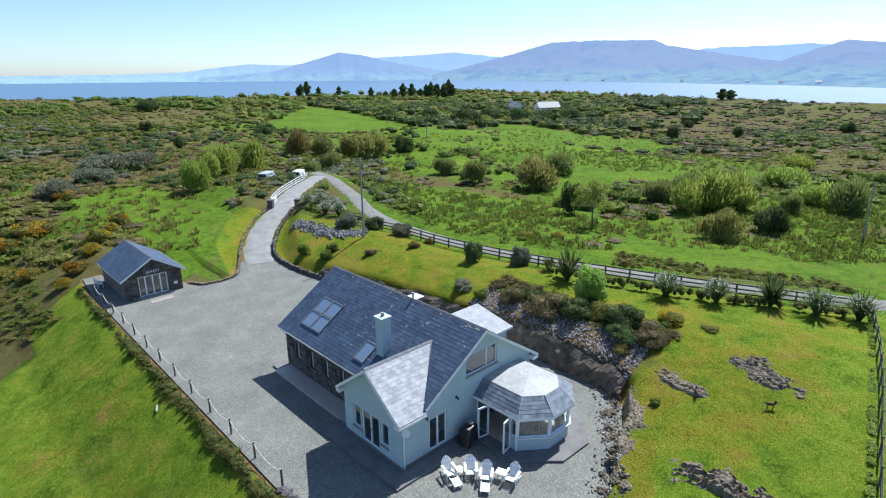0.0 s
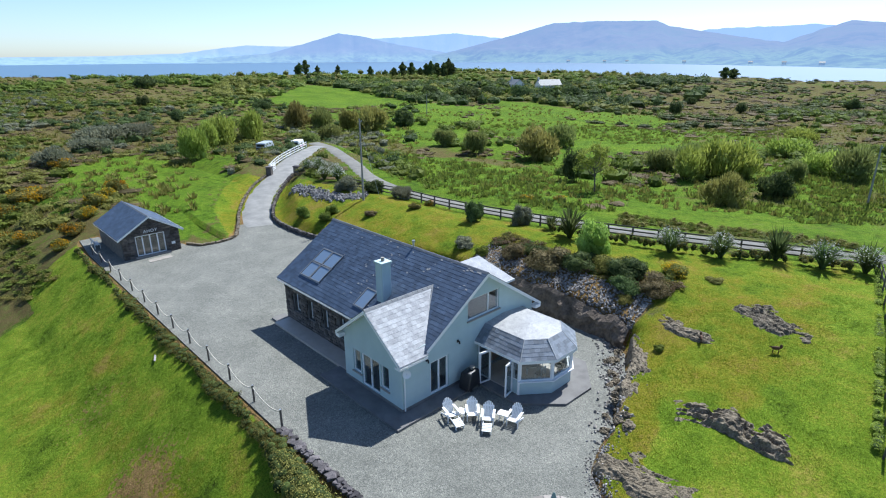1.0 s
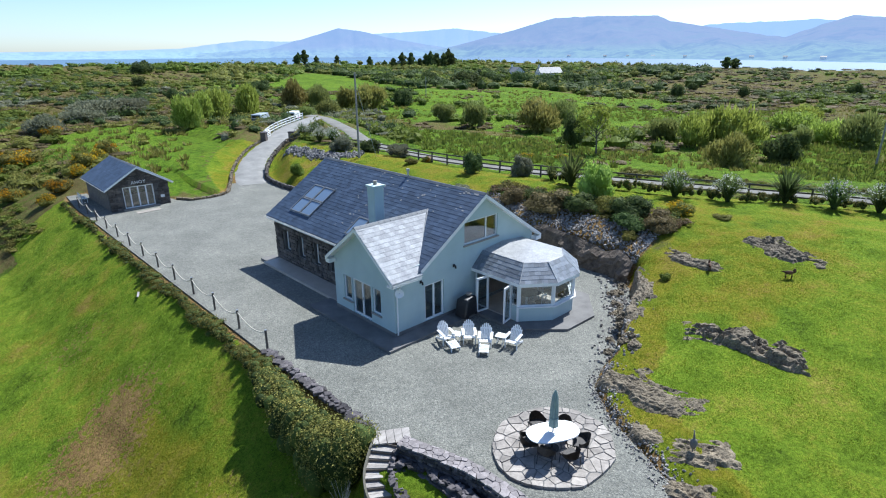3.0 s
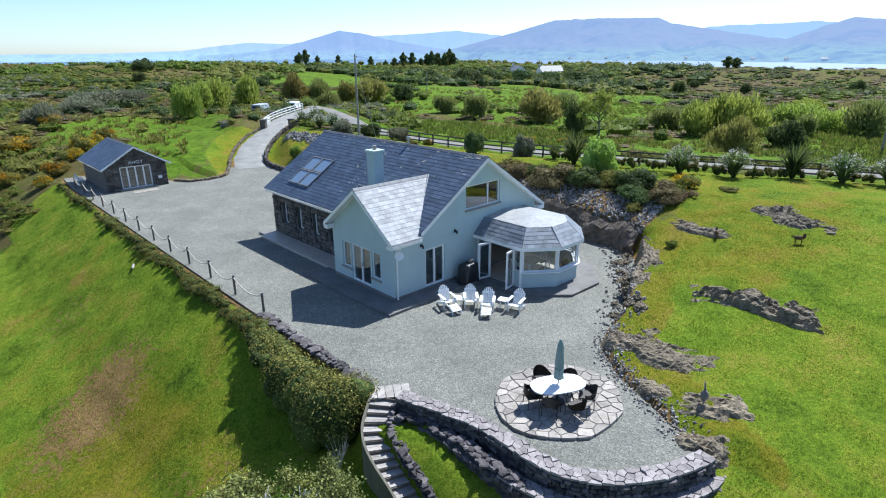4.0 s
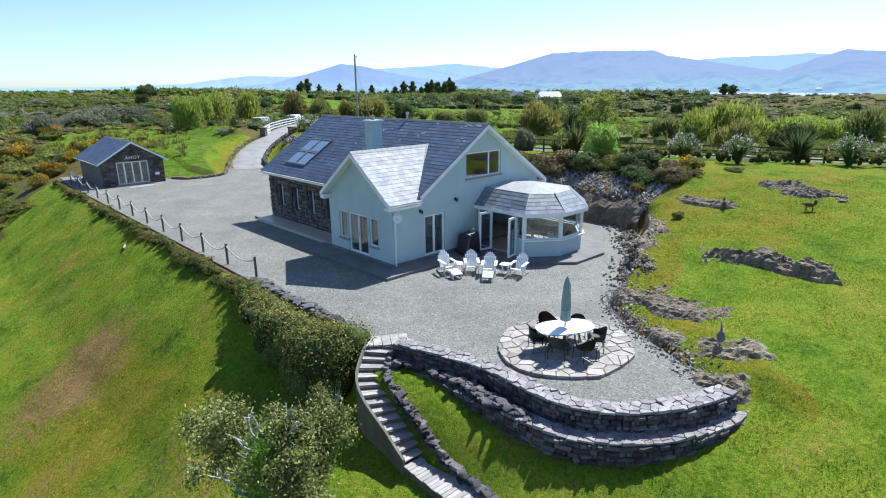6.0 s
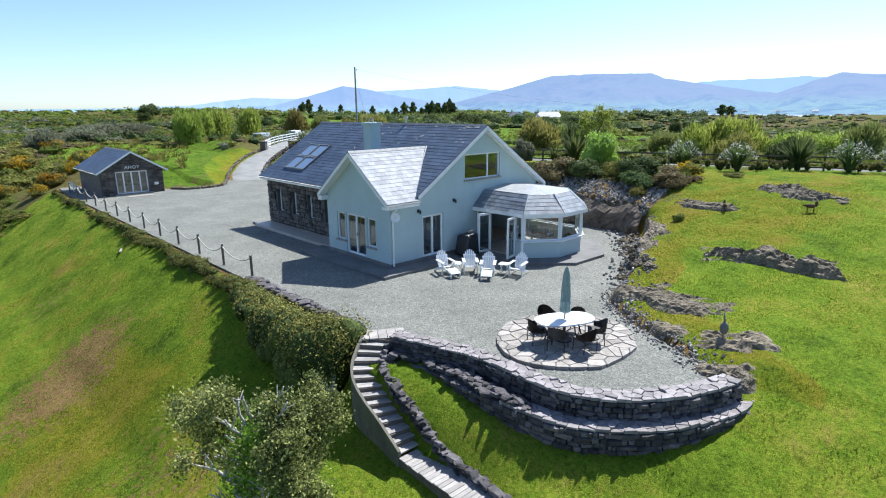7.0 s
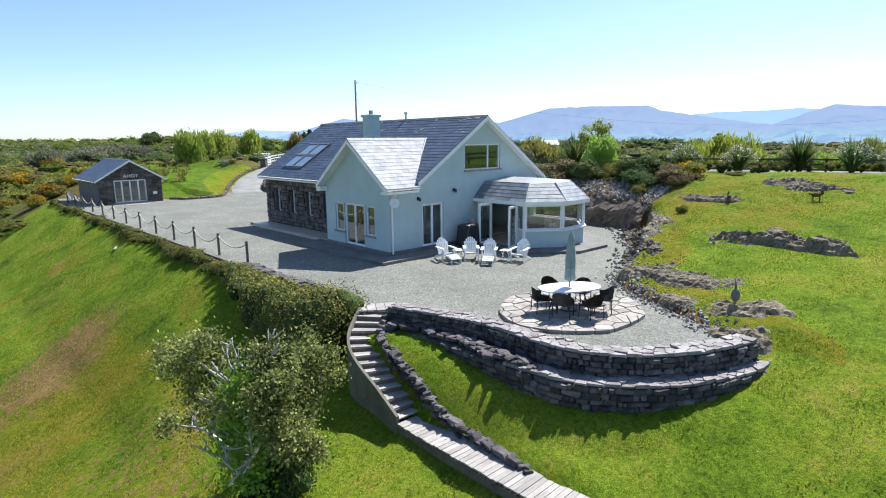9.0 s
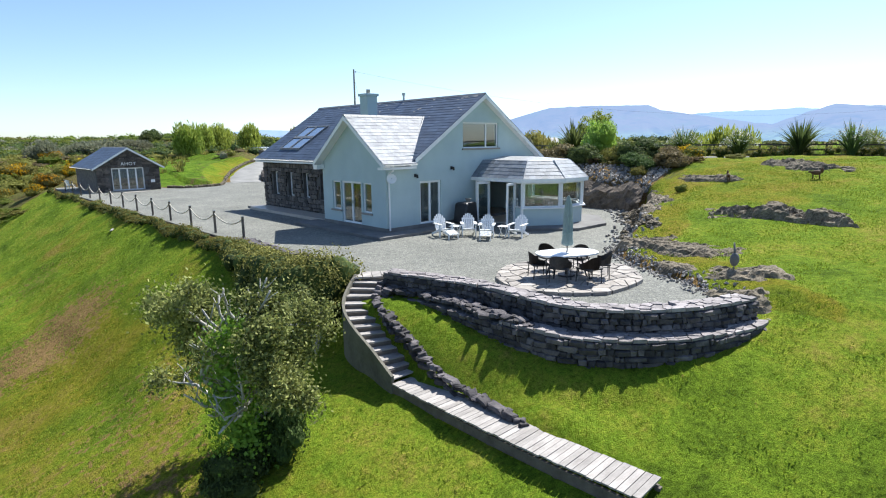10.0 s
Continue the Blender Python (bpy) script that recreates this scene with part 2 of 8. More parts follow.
M_RUST = surface("rusty_steel", (0.06, 0.03, 0.018), (0.15, 0.075, 0.04), 5, 40, 0.85)
M_SCREE = surface("broken_scree", (0.12, 0.11, 0.10), (0.42, 0.39, 0.35), 4.0, 14, 0.92, bump=0.5, dist=0.03, vary=0.4)
M_ROAD = surface("lane_chippings", (0.17, 0.168, 0.158), (0.285, 0.28, 0.26), 0.8, 16, 0.9, bump=0.5, dist=0.02)
M_STONE_HEAP = surface("broken_grey_stone", (0.09, 0.088, 0.088), (0.30, 0.285, 0.27), 4.0, 14, 0.9, bump=0.5, dist=0.03, vary=0.4)
M_LANE = surface("worn_lane", (0.12, 0.115, 0.10), (0.22, 0.21, 0.185), 0.9, 9, 0.9, bump=0.5, dist=0.02)
M_DISH = surface("dish_grey", (0.70, 0.71, 0.72), (0.80, 0.81, 0.81), 3, 30, 0.5)
M_LICHEN = surface("pale_lichen", (0.22, 0.22, 0.22), (0.34, 0.34, 0.33), 9, 60, 0.95)
M_CAPSTONE = surface("coping_slate", (0.15, 0.134, 0.132), (0.33, 0.295, 0.288), 4.0, 14, 0.82, bump=0.7, dist=0.02, vary=0.28)
M_LEADTOP = surface("pale_roof_sheet", (0.24, 0.24, 0.24), (0.46, 0.46, 0.45), 3.5, 14, 0.38, bump=0.5, dist=0.01, grime=0.5)
M_BARK = surface("pale_bark", (0.24, 0.225, 0.20), (0.56, 0.54, 0.50), 4, 30, 0.9, bump=0.6, dist=0.02)
M_LEAF_DARK = leaf_material("dark_leaves", (0.046, 0.076, 0.024), (0.130, 0.180, 0.058))
M_LEAF_MID = leaf_material("green_leaves", (0.080, 0.128, 0.020), (0.200, 0.275, 0.050))
M_WILLOW = leaf_material("willow_leaves", (0.125, 0.165, 0.045), (0.300, 0.345, 0.105))
M_WILLOW_GOLD = leaf_material("golden_willow_leaves", (0.175, 0.175, 0.040), (0.360, 0.350, 0.100))
M_LEAF_BRIGHT = leaf_material("fresh_leaves", (0.190, 0.280, 0.040), (0.400, 0.520, 0.110))
M_LEAF_OLIVE = leaf_material("olive_leaves", (0.120, 0.132, 0.026), (0.270, 0.275, 0.070))
M_LEAF_GREY = leaf_material("grey_scrub", (0.120, 0.135, 0.080), (0.265, 0.270, 0.180))
M_LEAF_BROWN = leaf_material("brown_heather", (0.100, 0.088, 0.036), (0.235, 0.190, 0.092))
M_LEAF_DARKTREE = leaf_material("tree_leaves", (0.050, 0.066, 0.018), (0.360, 0.385, 0.115), 0.2, 0.3, 0.25)
M_GRASS = leaf_material("grass_blades", (0.110, 0.190, 0.012), (0.230, 0.290, 0.030), 0.0)
M_LEAF_HEDGE = leaf_material("hedge_leaves", (0.080, 0.086, 0.018), (0.320, 0.300, 0.080), 0.35, 0.25)
# leaf colour darkened to hold shade, for hedge insides and the tree's foot
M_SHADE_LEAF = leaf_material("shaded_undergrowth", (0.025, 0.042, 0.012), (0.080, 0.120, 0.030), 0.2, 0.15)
M_GORSE = leaf_material("gorse_flower", (0.30, 0.17, 0.006), (0.62, 0.42, 0.015))
M_IVY = leaf_material("ivy", (0.06, 0.15, 0.014), (0.22, 0.44, 0.06), 0.3, 0.35, 0.3)
M_BLOOM = leaf_material("white_bloom", (0.40, 0.40, 0.34), (0.72, 0.72, 0.64))


# ---- building helpers ----
def link(name, bm, material, parent=None, label="", smooth=False):
    me = bpy.data.meshes.new(name)
    bm.normal_update()
    bm.to_mesh(me)
    bm.free()
    if smooth:
        me.polygons.foreach_set("use_smooth", [True] * len(me.polygons))
    me.materials.append(material)
    ob = new(name, me)
    if parent is not None:
        ob.parent = parent
    return tagged(ob, label)


def part(name, bm, material, parent, label="", smooth=False):
    return link(name, bm, material, parent, label, smooth)


def thing(name, label, category, at=(0, 0, 0), turn=0.0, group="", kind=""):
    ob = new(name)
    ob.empty_display_size = 0.2
    ob.matrix_basis = pose(*at, 0, 0, turn)
    return tagged(ob, label, category, group, kind)


def box(x0, x1, y0, y1, z0, z1, bevel=0.0, bm=None):
    own = bmesh.new()
    bmesh.ops.create_cube(own, size=1.0, matrix=Matrix.Translation(((x0 + x1) / 2, (y0 + y1) / 2, (z0 + z1) / 2)) @ Matrix.Diagonal((x1 - x0, y1 - y0, z1 - z0, 1)))
    if bevel:
        bmesh.ops.bevel(own, geom=own.edges[:], offset=bevel, segments=2, affect="EDGES", profile=0.6)
    return merge(bm, own)


def merge(bm, own, m=None):
    if m is not None:
        bmesh.ops.transform(own, matrix=m, verts=own.verts)
    if bm is None:
        return own
    me = bpy.data.meshes.new("tmp")
    own.to_mesh(me)
    own.free()
    bm.from_mesh(me)
    bpy.data.meshes.remove(me)
    return bm


def slab(poly, z0, z1, bm=None):
    """A plate with the outline poly, from z0 to z1."""
    own = bmesh.new()
    low, top = [own.verts.new((x, y, z0)) for x, y in poly], [own.verts.new((x, y, z1)) for x, y in poly]
    own.faces.new(top)
    own.faces.new(low[::-1])
    for i in range(len(poly)):
        j = (i + 1) % len(poly)
        own.faces.new((low[i], low[j], top[j], top[i]))
    bmesh.ops.recalc_face_normals(own, faces=own.faces)
    return merge(bm, own)


def extrude_profile(pts, axis, a, b, bm=None):
    """A prism: the outline pts lies across axis ('x': pts are y, z; 'y': pts are x, z), from a to b."""
    own = bmesh.new()
    mk = (lambda p, t: (t, p[0], p[1])) if axis == "x" else (lambda p, t: (p[0], t, p[1]))
    s, e = [own.verts.new(mk(p, a)) for p in pts], [own.verts.new(mk(p, b)) for p in pts]
    own.faces.new(s)
    own.faces.new(e[::-1])
    for i in range(len(pts)):
        j = (i + 1) % len(pts)
        own.faces.new((s[i], s[j], e[j], e[i]))
    bmesh.ops.recalc_face_normals(own, faces=own.faces)
    return merge(bm, own)


def tube(path, r, n=8, bm=None, taper=None):
    """A round bar along path; taper: the radius at its end."""
    own = bmesh.new()
    rings = []
    path = [Vector(p) for p in path]
    for i, p in enumerate(path):
        d = (path[min(i + 1, len(path) - 1)] - path[max(i - 1, 0)]).normalized()
        u = d.orthogonal().normalized()
        w = d.cross(u)
        rr = r if taper is None else r + (taper - r) * i / (len(path) - 1)
        rings.append([own.verts.new(p + rr * (math.cos(k * 2 * math.pi / n) * u + math.sin(k * 2 * math.pi / n) * w)) for k in range(n)])
    for a, b in zip(rings, rings[1:]):
        best = min(range(n), key=lambda s: sum((a[k].co - b[(k + s) % n].co).length for k in range(n)))
        for k in range(n):
            own.faces.new((a[k], a[(k + 1) % n], b[(k + 1 + best) % n], b[(k + best) % n]))
    own.faces.new(rings[0][::-1])
    own.faces.new(rings[-1])
    bmesh.ops.recalc_face_normals(own, faces=own.faces)
    return merge(bm, own)


def raw_mesh(name, verts, faces, material, smooth=False):
    me = bpy.data.meshes.new(name)
    me.from_pydata(verts, [], faces)
    me.materials.append(material)
    if smooth:
        me.polygons.foreach_set("use_smooth", [True] * len(me.polygons))
    return me


# ---- the lie of the land ----
def lerp_table(x, table):
    xs, zs = zip(*table)
    return np.interp(x, xs, zs)


def smooth01(x, a, b):
    t = np.clip((np.asarray(x, float) - a) / (b - a), 0, 1)
    return t * t * (3 - 2 * t)


def sd_polygon(x, y, poly):
    """Distance to the outline poly: minus inside."""
    d, inside = np.full(x.shape, 1e9), np.zeros(x.shape, bool)
    for (ax, ay), (bx, by) in zip(poly, poly[1:] + poly[:1]):
        ex, ey = bx - ax, by - ay
        t = np.clip(((x - ax) * ex + (y - ay) * ey) / (ex * ex + ey * ey + 1e-9), 0, 1)
        d = np.minimum(d, np.hypot(x - ax - t * ex, y - ay - t * ey))
        if ay != by:
            inside ^= ((ay > y) != (by > y)) & (x < (bx - ax) * (y - ay) / (by - ay) + ax)
    return np.where(inside, -d, d)


def along(x, y, line):
    """Distance to the line of (x, y, z) and the line's height at its nearest place."""
    d, z = np.full(x.shape, 1e9), np.zeros(x.shape)
    for (ax, ay, az), (bx, by, bz) in zip(line, line[1:]):
        ex, ey = bx - ax, by - ay
        t = np.clip(((x - ax) * ex + (y - ay) * ey) / (ex * ex + ey * ey), 0, 1)
        e = np.hypot(x - ax - t * ex, y - ay - t * ey)
        z = np.where(e < d, az + t * (bz - az), z)
        d = np.minimum(d, e)
    return d, z


def glide(pts, n=6):
    """A smooth line through pts."""
    out = []
    p = [Vector(q) for q in pts]
    for i in range(len(p) - 1):
        a, b, c, d = p[max(i - 1, 0)], p[i], p[i + 1], p[min(i + 2, len(p) - 1)]
        for k in range(n):
            t = k / n
            out.append(0.5 * ((2 * b) + (c - a) * t + (2 * a - 5 * b + 4 * c - d) * t * t + (3 * b - a - 3 * c + d) * t ** 3))
    return [tuple(q) for q in out] + [tuple(p[-1])]


WALL_UP = glide([(-5.0, -6.45), (-4.55, -7.9), (-4.2, -9.3), (-4.15, -10.8), (-4.2, -12.0), (-3.95, -13.0), (-3.25, -13.9), (-2.2, -14.65), (-1.2, -15.1), (-0.4, -15.3)])
WALL_LOW = glide([(-5.4, -6.9), (-4.98, -7.7), (-4.88, -9.2), (-4.9, -10.7), (-4.85, -11.9), (-4.6, -13.0), (-3.95, -13.95), (-3.05, -14.75), (-1.9, -15.3), (-0.8, -15.65), (-0.05, -15.55)])
YARD = ([(-5.45, -5.2), (-5.45, 41.0), (-5.0, 47.0), (-3.2, 47.0), (-3.2, 40.0), (2.0, 40.0), (2.6, 37.4), (3.9, 36.2), (6.9, 36.5), (8.6, 39.2), (10.9, 43.3), (13.9, 41.6), (12.9, 38.0),
         (12.7, 33.0), (13.2, 29.0), (14.0, 24.0), (14.8, 16.0), (15.4, 8.0), (15.5, 3.9), (15.3, 0.1), (15.1, -2.8), (14.3, -4.9), (12.0, -6.2), (9.7, -6.8), (7.0, -8.3), (5.0, -8.7),
         (3.4, -9.3), (1.9, -11.0), (0.9, -13.0), (-0.2, -14.9)] + [(x, y) for x, y in WALL_UP[::-3]] + [(-4.9, -5.9)])
ROAD = glide([(11.0, 38.5, 0.0), (12.6, 42.5, 0.3), (15.5, 47.3, 0.9), (19.0, 51.5, 1.5), (22.7, 55.2, 1.95), (27.6, 61.0, 2.4), (33.4, 66.4, 2.6), (38.8, 70.6, 2.7)], 4)
LANE = glide([(40.5, 75.0, 2.7), (39.3, 68.0, 2.7), (36.2, 59.6, 2.7), (32.4, 50.0, 2.7), (28.8, 42.0, 2.7), (26.6, 33.0, 2.7), (26.4, 22.0, 2.7), (28.2, 13.0, 2.7), (31.0, 3.5, 2.7), (34.4, -5.0, 2.7), (39.4, -15.5, 2.6), (50.0, -34.0, 2.4)], 4)
SOUTH = [(-60, -16), (-30, -9), (-14, -4.0), (-11, -2.95), (-8.2, -2.35), (-5.7, -1.7), (-4.9, -1.5), (-2.5, -0.78), (0.4, -0.1), (1.1, 0.15), (5.4, 0.42), (10, 1.12), (16, 2.05), (21, 2.85), (27, 3.0), (34, 2.7), (45, 1.6), (60, 0.2)]
EAST = [(12.5, 0.5), (15, 1.3), (19, 2.5), (22, 2.9), (27, 2.7), (34, 2.4), (45, 1.4), (60, 0.0)]
WEST = [(-60, -14), (-30, -8.5), (-16, -5.6), (-12, -4.0), (-7.1, -0.75), (-5.9, -0.1)]
LOOK_AT = (0.690, 0.724)


def coast(a):
    """How far the land reaches before it falls to the bay, by bearing."""
    return lerp_table(a, [(-0.8, 350), (-0.4, 410), (-0.15, 560), (0.05, 640), (0.42, 500), (0.62, 400), (0.8, 350)])


def land(x, y):
    """The height of the ground at x, y (arrays)."""
    x, y = np.asarray(x, float), np.asarray(y, float)
    dep = (x + 15.6) * LOOK_AT[0] + (y + 20) * LOOK_AT[1]
    lat = (x + 15.6) * LOOK_AT[1] - (y + 20) * LOOK_AT[0]
    a = np.clip(lat / np.maximum(dep, 30.0), -0.9, 0.9)
    left = lerp_table(dep, [(60, 1.0), (90, 2.0), (200, 3.6), (330, 7.0), (660, 7.5)])
    mid = lerp_table(dep, [(60, 1.0), (90, 0.0), (200, -1.0), (420, 0.0), (600, 3.0)])
    right = lerp_table(dep, [(60, 1.0), (85, -0.3), (120, -1.8), (230, -4.0), (340, 0.6), (600, 1.5)])
    k = smooth01(a, -0.55, 0.02), smooth01(a, 0.02, 0.5)
    far = left * (1 - k[0]) + mid * k[0] * (1 - k[1]) + right * k[1]
    far = far + 1.3 * np.sin(x / 31 + 1) * np.sin(y / 27) * smooth01(dep, 90, 200) + 0.5 * np.sin(x / 9.1) * np.sin(y / 11.3 + 2) * smooth01(dep, 70, 120)
    far = np.where(dep < 0, -12.0 + 0 * far, far * smooth01(dep, -20, 60) - 10 * (1 - smooth01(dep, -20, 60)))
    south, east, west = lerp_table(x, SOUTH), lerp_table(x, EAST), lerp_table(x, WEST)
    near = south * (1 - smooth01(y, -9, -4)) + np.where(x > 6, east, np.where(x < -5.9, west, 0.0)) * smooth01(y, -9, -4)
    side = smooth01(y, -7, 3)
    near = np.where(x < -5.0, south * (1 - side) + west * side, near)
    bay = smooth01(x, -6.7, -6.2) * (1 - smooth01(x, -4.4, -3.6)) * (1 - smooth01(y, -6.0, -5.2)) * smooth01(y, -15.5, -13.5)
    near = near * (1 - bay) + lerp_table(y, [(-15.5, -1.4), (-12, -1.6), (-9, -1.1), (-6.8, -0.5)]) * bay
    d, foot = along(x, y, [(p[0], p[1], float(lerp_table(p[1], [(-15.6, -0.62), (-14, -0.95), (-12.5, -0.92), (-11, -0.77), (-9.5, -0.6), (-8, -0.36)]))) for p in WALL_LOW])
    near = np.where((x > -6.22) | (y < -9.7), np.maximum(near, foot - 0.32 * np.clip(d - 0.3, 0, 0.5) - 1.0 * np.clip(d - 0.8, 0, None)), near)
    north = smooth01(y, 41, 52)
    hill = lerp_table(x, [(-30, -7), (-14, -4), (-8, -1.2), (-2, 1.0), (6, 1.5), (14, 1.7), (60, 1.5)])
    near = np.where(x < 16, near * (1 - north) + hill * north, near)
    r = np.hypot(x - 8, y - 12)
    z = near + (far - near) * smooth01(r, 52, 85)
    yard = sd_polygon(x, y, YARD)
    steep = np.where((x > 12) & (y > -5), 1.5, np.where(y < -5, 0.35, 0.6))
    z = z * smooth01(yard, 0.02, steep) - 0.12 * (1 - smooth01(yard, 0.02, 0.3))
    for line, half in ((ROAD, 2.3), (LANE, 1.9)):
        d, rz = along(x, y, line)
        w = 1 - smooth01(d, half, half + 2.6)
        z = z * (1 - w) + (rz - 0.1) * w
    return z - np.clip(dep - coast(a), 0, None) * 0.3


# open green fields and brown heath among the scrub
FIELDS = [[(80, 187), (170, 290), (154, 195), (137, 156), (97, 153)], [(185, 159), (185, 118), (171, 65), (149, 62), (147, 117)],
          [(116, 107), (142, 99), (139, 52), (117, 31), (96, 34), (95, 76)], [(47, 77), (50, 53), (57, 29), (52, 21), (41, 21), (38, 39)],
          [(1, 84), (13, 88), (14, 73), (0, 62)], [(3, 58), (15, 73), (25, 76), (15, 58), (5, 43)]]
HEATHS = [[(41, 400), (86, 300), (47, 159), (16, 99), (-5, 106), (-120, 260)], [(60, 96), (64, 80), (66, 38), (58, 34), (52, 59)],
          [(164, 31), (170, 7), (106, -3), (106, 12)], [(46, 17), (71, 9), (65, 4), (42, 12)], [(258, 154), (292, 28), (172, 8), (159, 49)]]


def h(x, y):
    return float(land(np.array([x]), np.array([y]))[0])


def graded(lo, hi, step, far_lo, far_hi, grow=1.13):
    mid = list(np.arange(lo, hi + 1e-6, step))
    up, s = [mid[-1]], step
    while up[-1] < far_hi:
        s *= grow
        up.append(min(up[-1] + s, far_hi))
    down, s = [mid[0]], step
    while down[-1] > far_lo:
        s *= grow
        down.append(max(down[-1] - s, far_lo))
    return np.array(down[:0:-1] + mid + up[1:])


def build_ground():
    gx, gy = graded(-20, 38, 0.27, -900, 2500, 1.075), graded(-22, 58, 0.27, -900, 2500, 1.075)
    X, Y = np.meshgrid(gx, gy)
    Z = land(X, Y)
    rough = sd_polygon(X, Y, YARD)
    tw = np.array([noise.noise((a * 0.9, b * 0.9, 0.0)) + 0.5 * noise.noise((a * 2.3, b * 2.3, 4.0)) for a, b in zip(X.ravel(), Y.ravel())]).reshape(X.shape)
    Z = Z + tw * 0.09 * smooth01(rough, 0.3, 2.0) + tw * 0.25 * smooth01(np.hypot(X - 8, Y - 12), 48, 90)
    Z = np.maximum(Z, -40)
    nx, ny = len(gx), len(gy)
    idx = np.arange(nx * ny).reshape(ny, nx)
    faces = np.stack([idx[:-1, :-1], idx[:-1, 1:], idx[1:, 1:], idx[1:, :-1]], -1).reshape(-1, 4)
    me = raw_mesh("ground", np.stack([X, Y, Z], -1).reshape(-1, 3).tolist(), faces.tolist(), M_GROUND, True)
    dep = (X + 15.6) * LOOK_AT[0] + (Y + 20) * LOOK_AT[1]
    lat = (X + 15.6) * LOOK_AT[1] - (Y + 20) * LOOK_AT[0]
    az = lat / np.maximum(dep, 20)
    lane_d = along(X, Y, LANE)[0]
    road_d = along(X, Y, ROAD)[0]
    garden = (sd_polygon(X, Y, [(-60, -40), (-60, 30), (-20, 37), (-8, 45), (-5, 46), (-5, 30), (5, 30), (9, 46), (14, 54), (17, 58), (20, 56), (22, 36), (24, 30), (24.5, 18), (26, 9), (29, 1), (32.5, -8), (40, -22), (40, -40)]) < 0)
    garden &= ~((X < -5) & (Y > 38) & (X < -11))
    lawn = np.where(garden, 1.0, 0.15)
    heath = np.full(X.shape, 0.33)
    heath = np.where(~garden & (az < -0.12), 0.66, heath)
    heath = np.where(garden, -0.3, heath)
    heath = np.where((az > 0.30) & (dep > 105), 0.72, heath)
    green = (np.exp(-((dep - 165) / 60) ** 2 - ((lat - 30) / 55) ** 2) + np.exp(-((dep - 68) / 12) ** 2 - ((lat - 10) / 22) ** 2)
             + np.exp(-((dep - 250) / 60) ** 2 - ((lat + 40) / 50) ** 2))
    heath = np.where(garden, heath, heath - 0.55 * np.clip(green, 0, 1))
    heath = np.where((dep > 240) & ~garden, 0.68, heath)
    for field in FIELDS:
        heath = heath - 0.75 * (1 - smooth01(sd_polygon(X, Y, field) + 5 * tw, -7, 7)) * ~garden
    for brown in HEATHS:
        heath = heath + 0.6 * (1 - smooth01(sd_polygon(X, Y, brown), -8, 6)) * ~garden
    spot = lambda cx, cy, r: np.exp(-((X - cx) ** 2 + (Y - cy) ** 2) / r ** 2)
    bare = 0.74 * spot(-12.7, 7.0, 2.8) + 0.46 * spot(-10.5, 9.5, 2.5) + 0.38 * spot(-11, 18, 3) + 0.42 * spot(-11.5, -3.0, 3.4) + 0.42 * spot(-13.0, -8.0, 2.6)
    bank = (X > 12.5) & (Y > -4.5) & (Y < 11) & (rough > 0) & (rough < 3.6)
    bare = np.where(bank, 0.85, bare)
    bare = np.where((rough < 0.35), 0.8, bare)
    heath = np.where(bank, 0.2, heath)
    edge = np.where(garden & (X > 0) & (rough < 3.5) & (Y < 0), 0.42, 0.0)
    heath = heath + edge
    dry = 0.6 * smooth01(X, 5, 13) * smooth01(Y, -16.5, -12) * (1 - 0.35 * smooth01(X, 22, 30)) + 0.55 * spot(1.8, -12.2, 2.2) + 0.4 * spot(-9.5, 22, 9) + 0.45 * spot(-10.5, 3, 5) + 0.4 * (1 - smooth01(X, -10.5, -8)) * (1 - smooth01(Y, 8, 18))
    dry = np.where(garden & (rough > 0) & (rough < 2.2) & (X > 0), np.maximum(dry, 0.7), dry)
    cover = np.stack([lawn, heath, bare, dry], -1).reshape(-1, 4).astype(np.float32)
    att = me.color_attributes.new("cover", "FLOAT_COLOR", "POINT")
    att.data.foreach_set("color", np.clip(cover, 0, 1).ravel())
    tagged(new("ground", me), "hilly ground of lawn, rough green fields and brown heath", "ground", kind="structure")


def strip(name, line, half, lift, material, label, category):
    """A carriageway along a line of (x, y, z)."""
    verts, faces = [], []
    n = 7
    for i, p in enumerate(line):
        a, b = Vector(line[max(i - 1, 0)]), Vector(line[min(i + 1, len(line) - 1)])
        t = (b - a).xy.normalized()
        for k in range(n):
            s = (k / (n - 1) * 2 - 1)
            w = half + 0.12 * noise.noise((i * 0.6, s * 2, 3.0))
            verts.append((p[0] - t.y * s * w, p[1] + t.x * s * w, p[2] + lift - 0.05 * s * s - (0.16 if abs(s) == 1 else 0)))
        if i:
            for k in range(n - 1):
                c = i * n + k
                faces.append((c - n, c - n + 1, c + 1, c))
    tagged(new(name, raw_mesh(name, verts, faces, material, True)), label, category, kind="structure")


build_ground()
tagged(link("gravel_yard", slab(YARD, -0.2, 0.0), M_GRAVEL), "level yard of pale grey gravel round the house", "yard", kind="structure")
strip("road", ROAD, 1.9, 0.03, M_ROAD, "grey gravel driveway climbing to the gate", "road")
strip("lane", LANE, 1.35, 0.0, M_LANE, "narrow grey lane behind the garden", "road")
